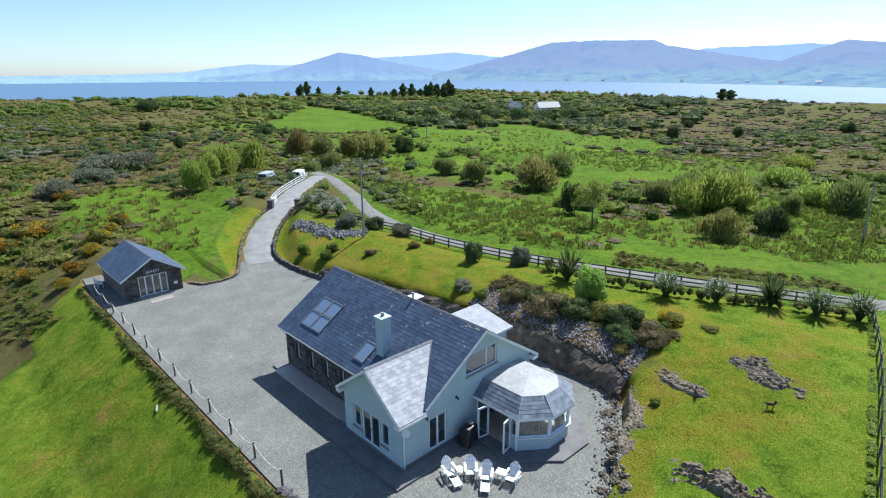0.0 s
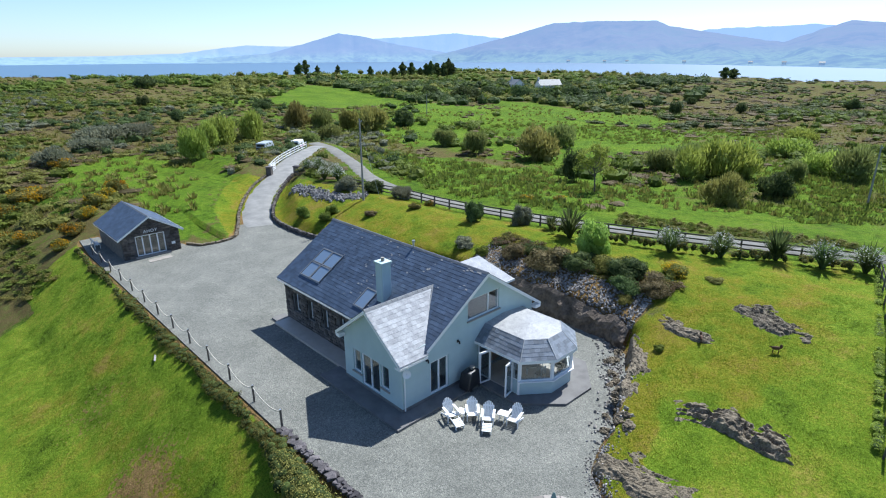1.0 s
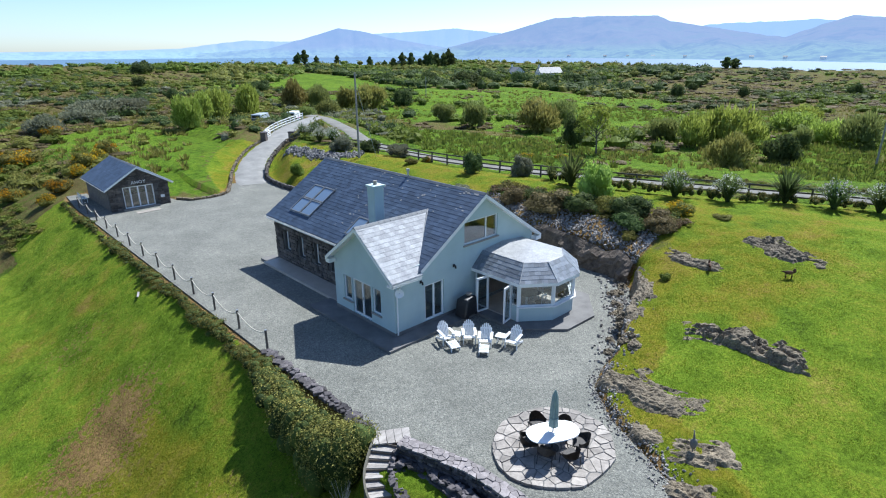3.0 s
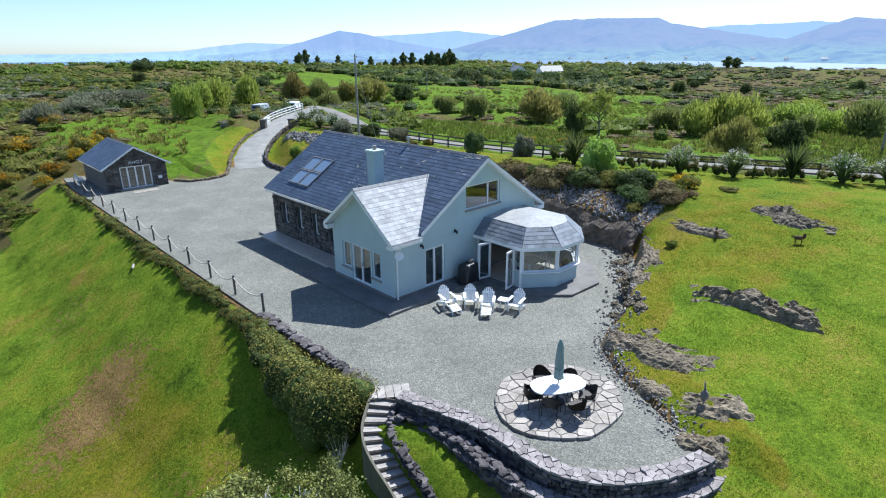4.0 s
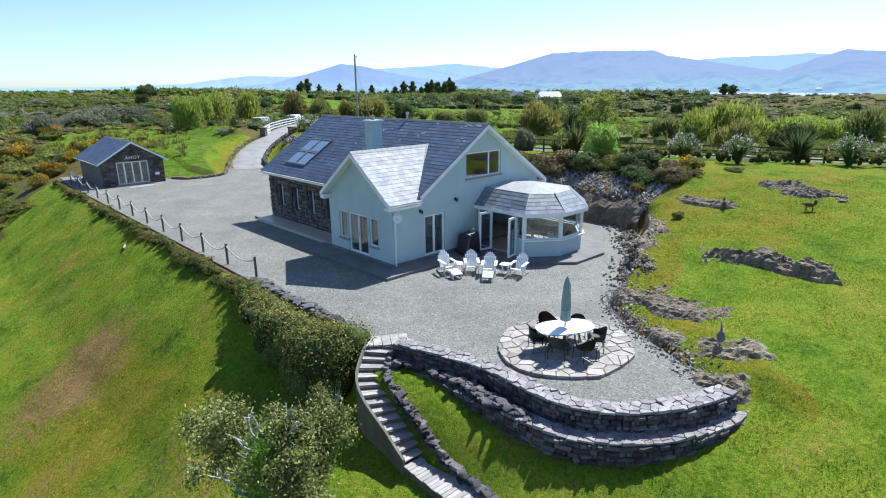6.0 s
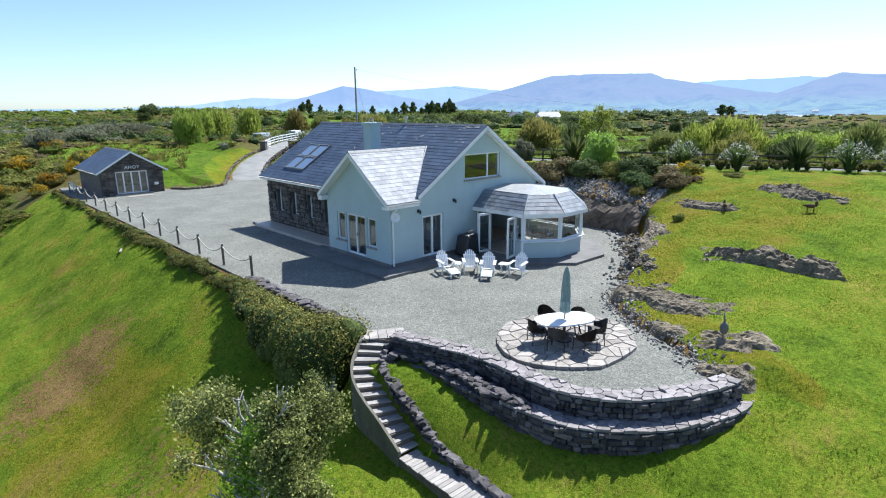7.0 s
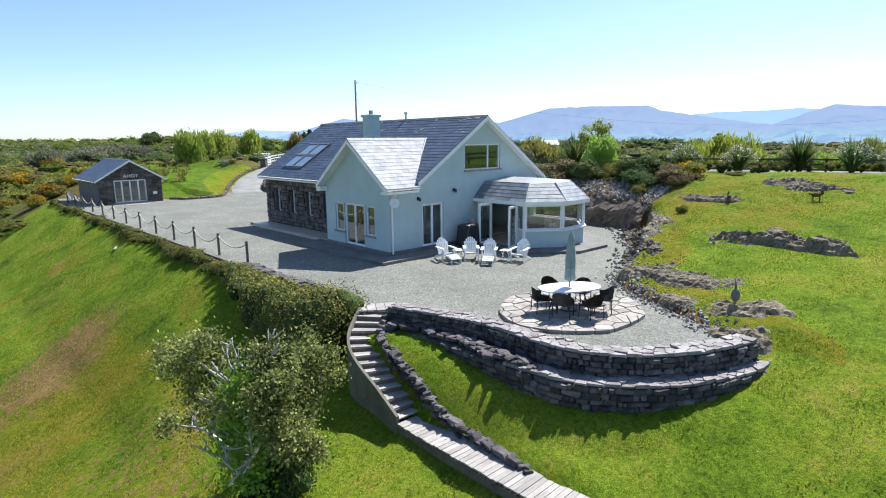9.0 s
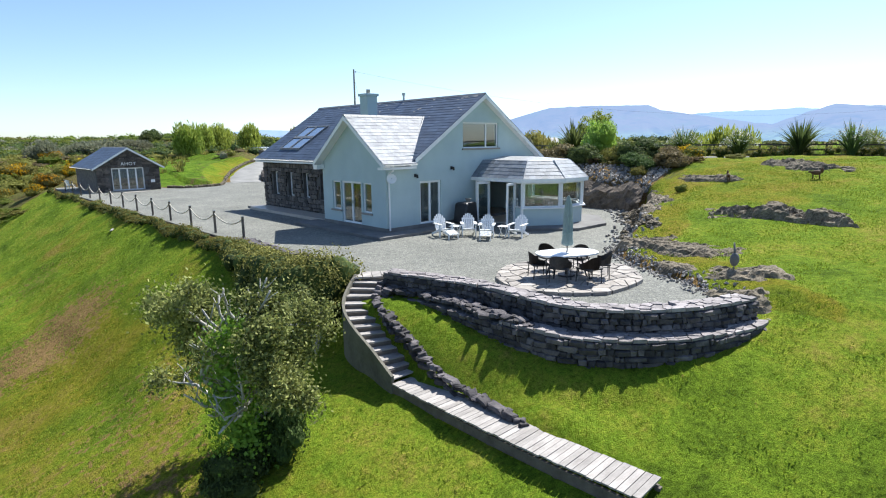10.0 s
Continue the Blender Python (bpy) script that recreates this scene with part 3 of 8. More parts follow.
# ---- sea and far shore ----
def build_far():
    m = bpy.data.materials.new("sea_water")
    m.use_nodes = True
    nt = m.node_tree
    b = nt.nodes["Principled BSDF"]
    b.inputs["Base Color"].default_value = (0.06, 0.13, 0.21, 1)
    b.inputs["Roughness"].default_value = 0.32
    b.inputs["Specular IOR Level"].default_value = 1.0
    bumped(nt, b, tex_noise(nt, place_vec(nt), 0.12, 6, 0.7), 0.02, 1.0)
    bm = bmesh.new()
    ring = [bm.verts.new((-15 + 4900 * math.cos(k * math.pi / 48), -20 + 4900 * math.sin(k * math.pi / 48), -18)) for k in range(96)]
    bm.faces.new(ring)
    tagged(link("water", bm, m), "calm blue bay beyond the fields", "sea", kind="structure")
    shore = [(-10, 1700), (9, 1740), (20, 2200), (30, 2750), (45, 3800), (56, 4300), (66, 4500), (95, 4550)]

    def hills(name_of_material, haze, glow, crest, distance, label, foot=None, seed=1.0, fold=26):
        hm = bpy.data.materials.new(name_of_material)
        hm.use_nodes = True
        nt = hm.node_tree
        b = nt.nodes["Principled BSDF"]
        v = place_vec(nt)
        patch, small = tex_noise(nt, v, 0.0035, 7, 0.66), tex_noise(nt, v, 0.016, 6, 0.72)
        zed = nt.nodes.new("ShaderNodeSeparateXYZ")
        nt.links.new(v, zed.inputs[0])
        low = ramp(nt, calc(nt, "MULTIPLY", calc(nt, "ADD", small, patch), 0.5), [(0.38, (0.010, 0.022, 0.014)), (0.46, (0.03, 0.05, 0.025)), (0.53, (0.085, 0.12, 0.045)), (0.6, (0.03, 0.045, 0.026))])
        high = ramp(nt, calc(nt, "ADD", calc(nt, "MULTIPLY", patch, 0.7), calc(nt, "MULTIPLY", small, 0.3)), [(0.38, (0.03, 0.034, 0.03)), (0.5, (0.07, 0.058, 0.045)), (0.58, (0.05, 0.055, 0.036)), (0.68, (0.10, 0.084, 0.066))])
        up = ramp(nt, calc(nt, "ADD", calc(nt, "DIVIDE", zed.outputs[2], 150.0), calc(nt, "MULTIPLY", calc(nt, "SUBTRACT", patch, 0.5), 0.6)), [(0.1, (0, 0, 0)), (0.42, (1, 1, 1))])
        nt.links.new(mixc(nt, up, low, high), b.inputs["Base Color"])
        b.inputs["Roughness"].default_value = 1.0
        b.inputs["Specular IOR Level"].default_value = 0.0
        # distance haze is painted in as an even bluish emission
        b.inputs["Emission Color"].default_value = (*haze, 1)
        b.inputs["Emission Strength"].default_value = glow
        verts, faces = [], []
        first, last = crest[0][0], crest[-1][0]
        na, nr = int((last - first) * 5) + 2, 26
        for i in range(na):
            az = first + (last - first) * i / (na - 1)
            e, s0 = np.interp(az, *zip(*crest)), (np.interp(az, *zip(*shore)) if foot is None else foot)
            s0 += 50 * noise.noise((az * 0.9, 0, 7)) + 20 * noise.noise((az * 3.1, 0, 2))
            dist = max(distance, s0 + 250)
            top = 20.4 + math.tan(radians(e)) * dist + min(1.0, max(e, 0.0)) * (5 * noise.noise((az * 1.3, 5, seed)) + 2 * noise.noise((az * 5, 5, seed)))
            for k in range(nr):
                t = k / (nr - 1)
                d = s0 + (dist - s0) * t
                rise = -19.5 + (max(top, -17.0) + 19.5) * (0.10 * min(1, t * 6) + 0.90 * t ** 1.9)
                rise += noise.fractal((az * 0.3, t * 2.6, seed), 1.0, 2.1, 5) * fold * min(1.0, max(e, 0.0)) * t * (1 - t) * 4
                verts.append((-15 + d * math.cos(radians(az)), -20 + d * math.sin(radians(az)), rise if k else -20.0))
            if i:
                for k in range(nr - 1):
                    c = i * nr + k
                    faces.append((c - nr, c, c + 1, c - nr + 1))
        tagged(new("backdrop", raw_mesh("backdrop", verts, faces, hm, True)), label, "mountains", kind="structure")

    # haze colours that the hills give off, paler with distance
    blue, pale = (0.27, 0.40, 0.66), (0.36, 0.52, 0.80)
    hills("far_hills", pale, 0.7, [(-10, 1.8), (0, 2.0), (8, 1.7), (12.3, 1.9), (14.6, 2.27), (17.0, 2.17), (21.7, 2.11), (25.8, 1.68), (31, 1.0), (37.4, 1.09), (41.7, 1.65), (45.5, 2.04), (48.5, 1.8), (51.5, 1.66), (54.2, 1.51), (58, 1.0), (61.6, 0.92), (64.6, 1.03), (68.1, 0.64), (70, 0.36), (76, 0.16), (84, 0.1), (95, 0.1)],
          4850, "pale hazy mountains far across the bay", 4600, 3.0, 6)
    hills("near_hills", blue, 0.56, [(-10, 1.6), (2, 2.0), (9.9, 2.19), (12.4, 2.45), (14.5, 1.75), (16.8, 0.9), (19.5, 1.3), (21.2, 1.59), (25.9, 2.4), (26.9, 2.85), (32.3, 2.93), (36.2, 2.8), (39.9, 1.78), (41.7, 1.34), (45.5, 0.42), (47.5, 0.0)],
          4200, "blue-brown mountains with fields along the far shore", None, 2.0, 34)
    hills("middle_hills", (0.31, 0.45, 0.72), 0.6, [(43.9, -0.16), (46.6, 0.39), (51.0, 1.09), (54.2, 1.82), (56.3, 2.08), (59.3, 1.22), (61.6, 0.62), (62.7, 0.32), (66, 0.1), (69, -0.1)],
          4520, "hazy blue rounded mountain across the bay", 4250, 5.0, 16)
    for az, d, w in ((31.2, 2850, 9), (34.5, 3100, 11), (27.0, 2680, 10), (24.3, 2520, 8), (19.0, 2260, 9), (16.5, 2150, 8), (13.8, 2050, 10), (29.2, 2780, 8)):
        x, y = -15 + d * math.cos(radians(az)), -20 + d * math.sin(radians(az))
        c = thing("far_cottage", "tiny white cottage on the far shore", "house", (x, y, -14.0), az, "cottages on the far shore")
        part("wall", box(-w / 2, w / 2, -w * 0.8, w * 0.8, 0, 7), M_WHITE, c)
        part("roof", extrude_profile([(-w / 2 - 0.5, 7), (0, 10.5), (w / 2 + 0.5, 7)], "y", -w * 0.85, w * 0.85), M_LEAD, c)


build_far()
# ---- the house ----
def wall_with_openings(axis, a, b, x0, x1, z0, top, openings):
    """A wall from x0 to x1 along the other axis, from a to b thick; top: height, or a function of the place along; openings: (x0, x1, z0, z1)."""
    roof = top if callable(top) else (lambda s: top)
    cuts = sorted({x0, x1, *(o[0] for o in openings), *(o[1] for o in openings), *([RX] if callable(top) and x0 < RX < x1 and axis == "y" else [])})
    if callable(top) and axis == "x" and x0 < GY < x1:
        cuts = sorted({*cuts, GY})
    bm = bmesh.new()
    for s, e in zip(cuts, cuts[1:]):
        mid = (s + e) / 2
        holes = sorted((o[2], o[3]) for o in openings if o[0] < mid < o[1])
        z = z0
        for low, high in holes:
            if low > z:
                extrude_profile([(s, z), (e, z), (e, low), (s, low)], axis, a, b, bm)
            z = high
        extrude_profile([(s, z), (e, z), (e, roof(e)), (s, roof(s))], axis, a, b, bm)
    bmesh.ops.remove_doubles(bm, verts=bm.verts, dist=0.001)
    return bm


def to_wall(axis, fixed, side):
    """Pose that takes a window drawn in the x-z plane, outside towards -y, into a wall."""
    return pose(0, fixed, 0) if axis == "y" else Matrix.Translation((fixed, 0, 0)) @ Matrix(((0, side, 0, 0), (-1, 0, 0, 0), (0, 0, 1, 0), (0, 0, 0, 1)))


def glazed_unit(name, parent, lights, z0, z1, m, label, fw=0.07, depth=0.07, sill=None, handles=()):
    """A white framed window or door: lights are (x0, x1) side by side, drawn towards -y and moved by m."""
    x0, x1 = lights[0][0], lights[-1][1]
    unit = part(name, merge(None, bmesh.new()), M_WHITE, parent, label)
    bm = bmesh.new()
    box(x0, x1, 0, depth, z0, z0 + fw * 0.8, bm=bm)
    box(x0, x1, 0, depth, z1 - fw, z1, bm=bm)
    xs = [x0] + [(a[1] + b[0]) / 2 for a, b in zip(lights, lights[1:])] + [x1]
    for i, x in enumerate(xs):
        w = fw if i in (0, len(xs) - 1) else fw * 1.15
        s = x if i == 0 else (x - w if i == len(xs) - 1 else x - w / 2)
        box(s, s + w, -0.004, depth - 0.004, z0 + fw * 0.8, z1 - fw, bm=bm)
    bmesh.ops.transform(bm, matrix=m, verts=bm.verts)
    bm.to_mesh(unit.data)
    bm.free()
    for s, e in zip(xs, xs[1:]):
        g = box(s + fw * 0.5, e - fw * 0.5, depth * 0.45, depth * 0.45 + 0.008, z0 + fw * 0.5, z1 - fw * 0.6)
        bmesh.ops.transform(g, matrix=m, verts=g.verts)
        part("pane", g, M_GLASS, unit).visible_shadow = False
    for hx in handles:
        hb = box(hx - 0.015, hx + 0.015, -0.06, 0.0, z0 + 0.95, z0 + 1.11, 0.006)
        bmesh.ops.transform(hb, matrix=m, verts=hb.verts)
        part("handle", hb, M_STEEL, unit, "steel lever handle")
    if sill:
        sb = box(x0 - 0.08, x1 + 0.08, -sill, 0.02, z0 - 0.09, z0 - 0.005, 0.012)
        bmesh.ops.transform(sb, matrix=m, verts=sb.verts)
        part("sill", sb, M_SILL, unit, "projecting concrete sill")
    return unit


def slates(bm, origin, along_v, up_v, width, length, course=0.26, piece=0.33, clip=None, lift=0.0, trim=None):
    """Rows of lapped slates on a slope: origin at the eave, along_v along the eave, up_v up the slope."""
    o, a, u = Vector(origin), Vector(along_v).normalized(), Vector(up_v).normalized()
    n = a.cross(u)
    n = n if n.z > 0 else -n
    verts, faces = [], []
    for r in range(int(math.ceil(length / course))):
        s0, s1 = r * course, min((r + 1) * course + 0.03, length)
        x = -(piece / 2 if r % 2 else 0.0)
        while x < width:
            p0, p1 = max(x, 0) + 0.004, min(x + piece, width) - 0.004
            x += piece
            if p1 - p0 < 0.03 or (clip and not clip((p0 + p1) / 2, (s0 + s1) / 2)):
                continue
            ends = (p0, p1, p1, p0)
            if trim:
                (lo0, hi0), (lo1, hi1) = trim(s0), trim(s1)
                ends = (max(p0, lo0), min(p1, hi0), min(p1, hi1), max(p0, lo1))
                if ends[1] - ends[0] < 0.02 or ends[2] - ends[3] < -0.25:
                    continue
                if ends[2] < ends[3]:
                    ends = (ends[0], ends[1], (ends[2] + ends[3]) / 2, (ends[2] + ends[3]) / 2)
            j = random.uniform(-0.006, 0.006)
            top, k = 0.014 + random.uniform(0, 0.006) + lift, len(verts)
            for p, s, q in ((ends[0], s0 + j, top), (ends[1], s0 + j, top), (ends[2], s1, 0.006 + lift), (ends[3], s1, 0.006 + lift), (ends[0], s0 + j, lift), (ends[1], s0 + j, lift)):
                verts.append(o + a * p + u * s + n * q)
            faces += [(k, k + 1, k + 2, k + 3), (k + 4, k + 5, k + 1, k)]
    me = raw_mesh("slates", [tuple(v) for v in verts], faces, M_SLATE)
    if bm is not None:
        bm.from_mesh(me)
        bpy.data.meshes.remove(me)
    return me


def slate_part(parent, material, *args, **kw):
    me = slates(None, *args, **kw)
    me.materials[0] = material
    ob = new("slate_covering", me)
    ob.parent = parent
    return tagged(ob, kind="stuff")


RX, RZ, EX, EZ = 6.19, 6.5, 1.15, 3.2          # main ridge and eave
SL = (RZ - EZ) / (RX - EX)
WX0, WX1, HY1, EX2 = 1.6, 10.8, 15.0, 2 * 6.19 - 1.15
GY, GZ, GE0, GE1 = 2.5, 5.4, -0.42, 5.42      # ridge and eaves of the gabled wing
GS = (GZ - EZ) / (GY - GE0)
FLOOR_Z = 0.16


def main_roof_z(x):
    return RZ - SL * abs(x - RX) - 0.16


def wing_roof_z(y):
    return GZ - GS * abs(y - GY) - 0.16


house = thing("house", "grey-green rendered house with slate roof and dark stone side wall", "house")
# walls
DOOR_S, WIN_UP, CONS_OPEN = (2.0, 3.37, 0.3, 2.33), (4.9, 7.58, 3.82, 5.1), (6.0, 10.2, 0.16, 2.3)
part("wall", wall_with_openings("y", 0.0, 0.3, 0.0, WX1, 0.0, lambda x: max(main_roof_z(x), wing_roof_z(0.15)) if x < 2.4 else main_roof_z(x), [DOOR_S, WIN_UP, CONS_OPEN]), M_RENDER, house, "grey-green rendered gable wall")
WING_OPEN = [(1.12, 1.82, 0.9, 2.3), (1.95, 3.6, 0.3, 2.33), (3.68, 4.4, 0.9, 2.3)]
part("wall", wall_with_openings("x", 0.0, 0.3, 0.3, 5.25, 0.0, wing_roof_z, WING_OPEN), M_RENDER, house, "grey-green rendered wing gable")
part("wall", box(0.3, WX0, 4.95, 5.25, 0.0, 3.1), M_RENDER, house)
SLITS = [(13.15, 13.85), (11.25, 11.93), (9.38, 10.05), (7.5, 8.15)]
part("wall", wall_with_openings("x", WX0, WX0 + 0.4, 5.25, HY1, 0.0, 3.2, [(a, b, 0.95, 2.4) for a, b in SLITS]), M_MORTAR, house, "rubble stone side wall")
part("wall", wall_with_openings("y", HY1 - 0.3, HY1, WX0 + 0.4, WX1 - 0.3, 0.0, main_roof_z, []), M_RENDER, house)
part("wall", box(WX1 - 0.3, WX1, 0.3, HY1, 0.0, 3.2), M_RENDER, house)
part("plinth", merge(box(-0.02, WX1, -0.02, 0.0, 0.0, 0.3), box(-0.02, 0.0, 0.0, 5.26, 0.0, 0.3)), M_CONC, house, "darker rendered plinth")
part("floor", box(0.3, WX1 - 0.3, 0.3, HY1 - 0.3, 0.0, FLOOR_Z), M_FLOOR, house)
part("attic_floor", box(2.0, WX1 - 0.3, 0.3, HY1 - 0.3, 3.0, 3.15), M_ROOM, house)
part("attic_lining", extrude_profile([(2.2, 3.2), (RX, 6.1), (10.2, 3.2), (10.1, 3.2), (RX, 6.02), (2.3, 3.2)], "y", 0.32, 7.0), M_ROOM, house)
part("attic_wall", extrude_profile([(2.3, 3.15), (10.1, 3.15), (RX, 6.0)], "y", 7.0, 7.1), M_ROOM, house)
part("partition", box(4.0, 4.1, 0.32, 4.9, FLOOR_Z, 3.0), M_ROOM, house)
part("partition", box(2.1, WX1 - 0.4, 4.9, 5.0, FLOOR_Z, 3.0), M_ROOM, house)
# roofs
part("roof", extrude_profile([(EX, EZ), (RX, RZ), (EX2, EZ), (EX2, EZ - 0.12), (RX, RZ - 0.14), (EX, EZ - 0.12)], "y", -0.34, HY1 + 0.33), M_SLATE, house)
SLOPE_LEN = math.hypot(RX - EX, RZ - EZ)
SKY4, SKY1 = (1.98, 4.08, 10.95, 13.4), (1.78, 2.98, 5.72, 6.75)


def clear_of_skylights(w, s):
    y, x = w - 0.36, EX + s / SLOPE_LEN * (RX - EX)
    return not any(a < x < b and c < y < d for a, b, c, d in (SKY4, SKY1))


slate_part(house, M_SLATE, (EX, -0.36, EZ), (0, 1, 0), (RX - EX, 0, RZ - EZ), HY1 + 0.7, SLOPE_LEN, clip=clear_of_skylights)
slate_part(house, M_SLATE, (EX2, -0.36, EZ), (0, 1, 0), (EX - RX, 0, RZ - EZ), HY1 + 0.7, SLOPE_LEN)
VX = RX - (RZ - GZ) / SL
bm = bmesh.new()
v = [bm.verts.new(p) for p in ((-0.42, GE0, EZ), (EX + 0.33, GE0, EZ), (VX, GY, GZ), (-0.42, GY, GZ), (EX, GE1, EZ), (-0.42, GE1, EZ))]
bm.faces.new((v[0], v[1], v[2], v[3]))
bm.faces.new((v[3], v[2], v[4], v[5]))
bmesh.ops.solidify(bm, geom=bm.faces[:], thickness=0.12)
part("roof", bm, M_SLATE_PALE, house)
WING_LEN = math.hypot(GY - GE0, GZ - EZ)
# the sun's sheen on the south slope is put into its paler slates
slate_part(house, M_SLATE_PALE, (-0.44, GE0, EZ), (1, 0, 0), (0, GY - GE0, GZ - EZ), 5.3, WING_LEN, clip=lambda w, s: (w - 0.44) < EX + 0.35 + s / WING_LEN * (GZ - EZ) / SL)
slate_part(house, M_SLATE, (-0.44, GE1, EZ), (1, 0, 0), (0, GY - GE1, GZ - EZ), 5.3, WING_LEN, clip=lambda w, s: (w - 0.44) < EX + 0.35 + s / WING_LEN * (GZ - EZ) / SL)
bm = bmesh.new()
for i in range(42):
    y = -0.34 + i * 0.375
    extrude_profile([(RX - 0.14, RZ - 0.06), (RX - 0.02, RZ + 0.055), (RX + 0.02, RZ + 0.055), (RX + 0.14, RZ - 0.06)], "y", y, y + 0.365, bm)
part("ridge_tiles", bm, M_LEAD, house, "grey ridge tiles")
bm = bmesh.new()
for i in range(13):
    x = -0.44 + i * 0.375
    extrude_profile([(GY - 0.14, GZ - 0.07), (GY - 0.02, GZ + 0.05), (GY + 0.02, GZ + 0.05), (GY + 0.14, GZ - 0.07)], "x", x, x + 0.365, bm)
part("ridge_tiles", bm, M_LEAD, house, "pale ridge tiles")
vx = RX - (RZ - GZ) / SL
part("valley", tube([(EX + 0.34, GE0 + 0.42, EZ + 0.16), (vx + 0.02, GY, GZ + 0.03)], 0.05, 6), M_LEAD, house, "lead valley gutter")


rs0 = random.Random(6)
verts, faces = [], []
for i in range(90):
    x, y = RX - 4.2 * rs0.random() ** 1.7 - 0.1, rs0.uniform(0.0, 9.0) if rs0.random() < 0.75 else rs0.uniform(0, 15)
    w, l, k = rs0.uniform(0.02, 0.055), rs0.uniform(0.03, 0.11), len(verts)
    if x < EX + 3.2 and y < 5.2:
        continue
    for dx, dy in ((-w, -l), (w, -l * 0.6), (w * 0.8, l), (-w * 0.9, l * 0.7)):
        verts.append((x + dx, y + dy, RZ - SL * (RX - x - dx) + 0.034))
    faces.append((k, k + 1, k + 2, k + 3))
ob = new("lichen", raw_mesh("lichen", verts, faces, M_LICHEN))
ob.parent = house
tagged(ob, "pale lichen spots on the slates", kind="stuff")


# barge boards, soffits and gutters
def barge(p, q, thick, drop, axis):
    (s, zs), (e, ze) = p, q
    return extrude_profile([(s, zs), (e, ze), (e, ze - drop), (s, zs - drop)], axis, *thick)


part("barge_board", barge((EX + 0.3, EZ + 0.18), (RX, RZ - 0.02), (-0.375, -0.345), 0.2, "y"), M_WHITE, house)
part("barge_board", barge((RX, RZ - 0.02), (EX2, EZ - 0.02), (-0.375, -0.345), 0.2, "y"), M_WHITE, house)
part("barge_board", barge((GE0, EZ - 0.02), (GY, GZ - 0.02), (-0.455, -0.425), 0.2, "x"), M_WHITE, house)
part("barge_board", barge((GY, GZ - 0.02), (GE1, EZ - 0.02), (-0.455, -0.425), 0.2, "x"), M_WHITE, house)
part("soffit", barge((EX + 0.3, EZ + 0.04), (RX, RZ - 0.16), (-0.345, 0.0), 0.03, "y"), M_WHITE, house)
part("soffit", barge((RX, RZ - 0.16), (EX2, EZ - 0.16), (-0.345, 0.0), 0.03, "y"), M_WHITE, house)
part("soffit", barge((GE0, EZ - 0.16), (GY, GZ - 0.16), (-0.42, 0.0), 0.03, "x"), M_WHITE, house)
part("soffit", barge((GY, GZ - 0.16), (GE1, EZ - 0.16), (-0.42, 0.0), 0.03, "x"), M_WHITE, house)
part("soffit_box", box(-0.45, EX + 0.32, GE0, -0.002, EZ - 0.24, EZ - 0.13, 0.01), M_WHITE, house)
part("soffit_box", box(-0.43, -0.002, GE1 - 0.36, GE1, EZ - 0.36, EZ - 0.13, 0.01), M_WHITE, house)
part("soffit_box", box(EX2 - 0.5, EX2, -0.37, -0.002, EZ - 0.36, EZ - 0.13, 0.01), M_WHITE, house)
part("soffit_box", box(EX, WX0 - 0.002, GE1, HY1 + 0.3, EZ - 0.22, EZ - 0.13), M_WHITE, house)


def gutter(p, q, r=0.06):
    p, q = Vector(p), Vector(q)
    d = (q - p).normalized()
    side = Vector((-d.y, d.x, 0))
    bm = bmesh.new()
    rows = [[bm.verts.new(c + side * r * math.cos(k * math.pi / 6) - Vector((0, 0, r * math.sin(k * math.pi / 6)))) for k in range(7)] for c in (p, q)]
    for k in range(6):
        bm.faces.new((rows[0][k], rows[0][k + 1], rows[1][k + 1], rows[1][k]))
    bmesh.ops.solidify(bm, geom=bm.faces[:], thickness=0.006)
    return bm


part("gutter", gutter((EX - 0.05, GE1 + 0.1, EZ - 0.02), (EX - 0.05, HY1 + 0.33, EZ - 0.02)), M_WHITE, house)
part("gutter", gutter((-0.42, GE0 - 0.05, EZ - 0.02), (EX + 0.3, GE0 - 0.05, EZ - 0.02)), M_WHITE, house)
part("downpipe", tube([(0.12, -0.42, EZ - 0.08), (0.12, -0.36, EZ - 0.3), (0.12, -0.07, EZ - 0.45), (0.12, -0.07, 0.2)], 0.04, 8), M_WHITE, house, "white plastic downpipe")
# chimney, vent and roof windows
part("chimney", merge(box(2.55, 3.2, 4.7, 5.35, 3.9, 6.55, 0.01), box(2.48, 3.27, 4.63, 5.42, 6.55, 6.68, 0.015)), M_RENDER, house, "rendered chimney stack with a concrete cap")
part("chimney_pot", tube([(2.87, 5.02, 6.68), (2.87, 5.02, 6.86), (2.87, 5.02, 6.9)], 0.11, 10), M_SILL, house, "short clay chimney pot")
part("vent_pipe", merge(tube([(RX, 6.1, RZ - 0.1), (RX, 6.1, 6.85)], 0.06, 8), tube([(RX, 6.1, 6.82), (RX, 6.1, 6.95)], 0.1, 8)), M_STEEL, house, "steel flue on the ridge")


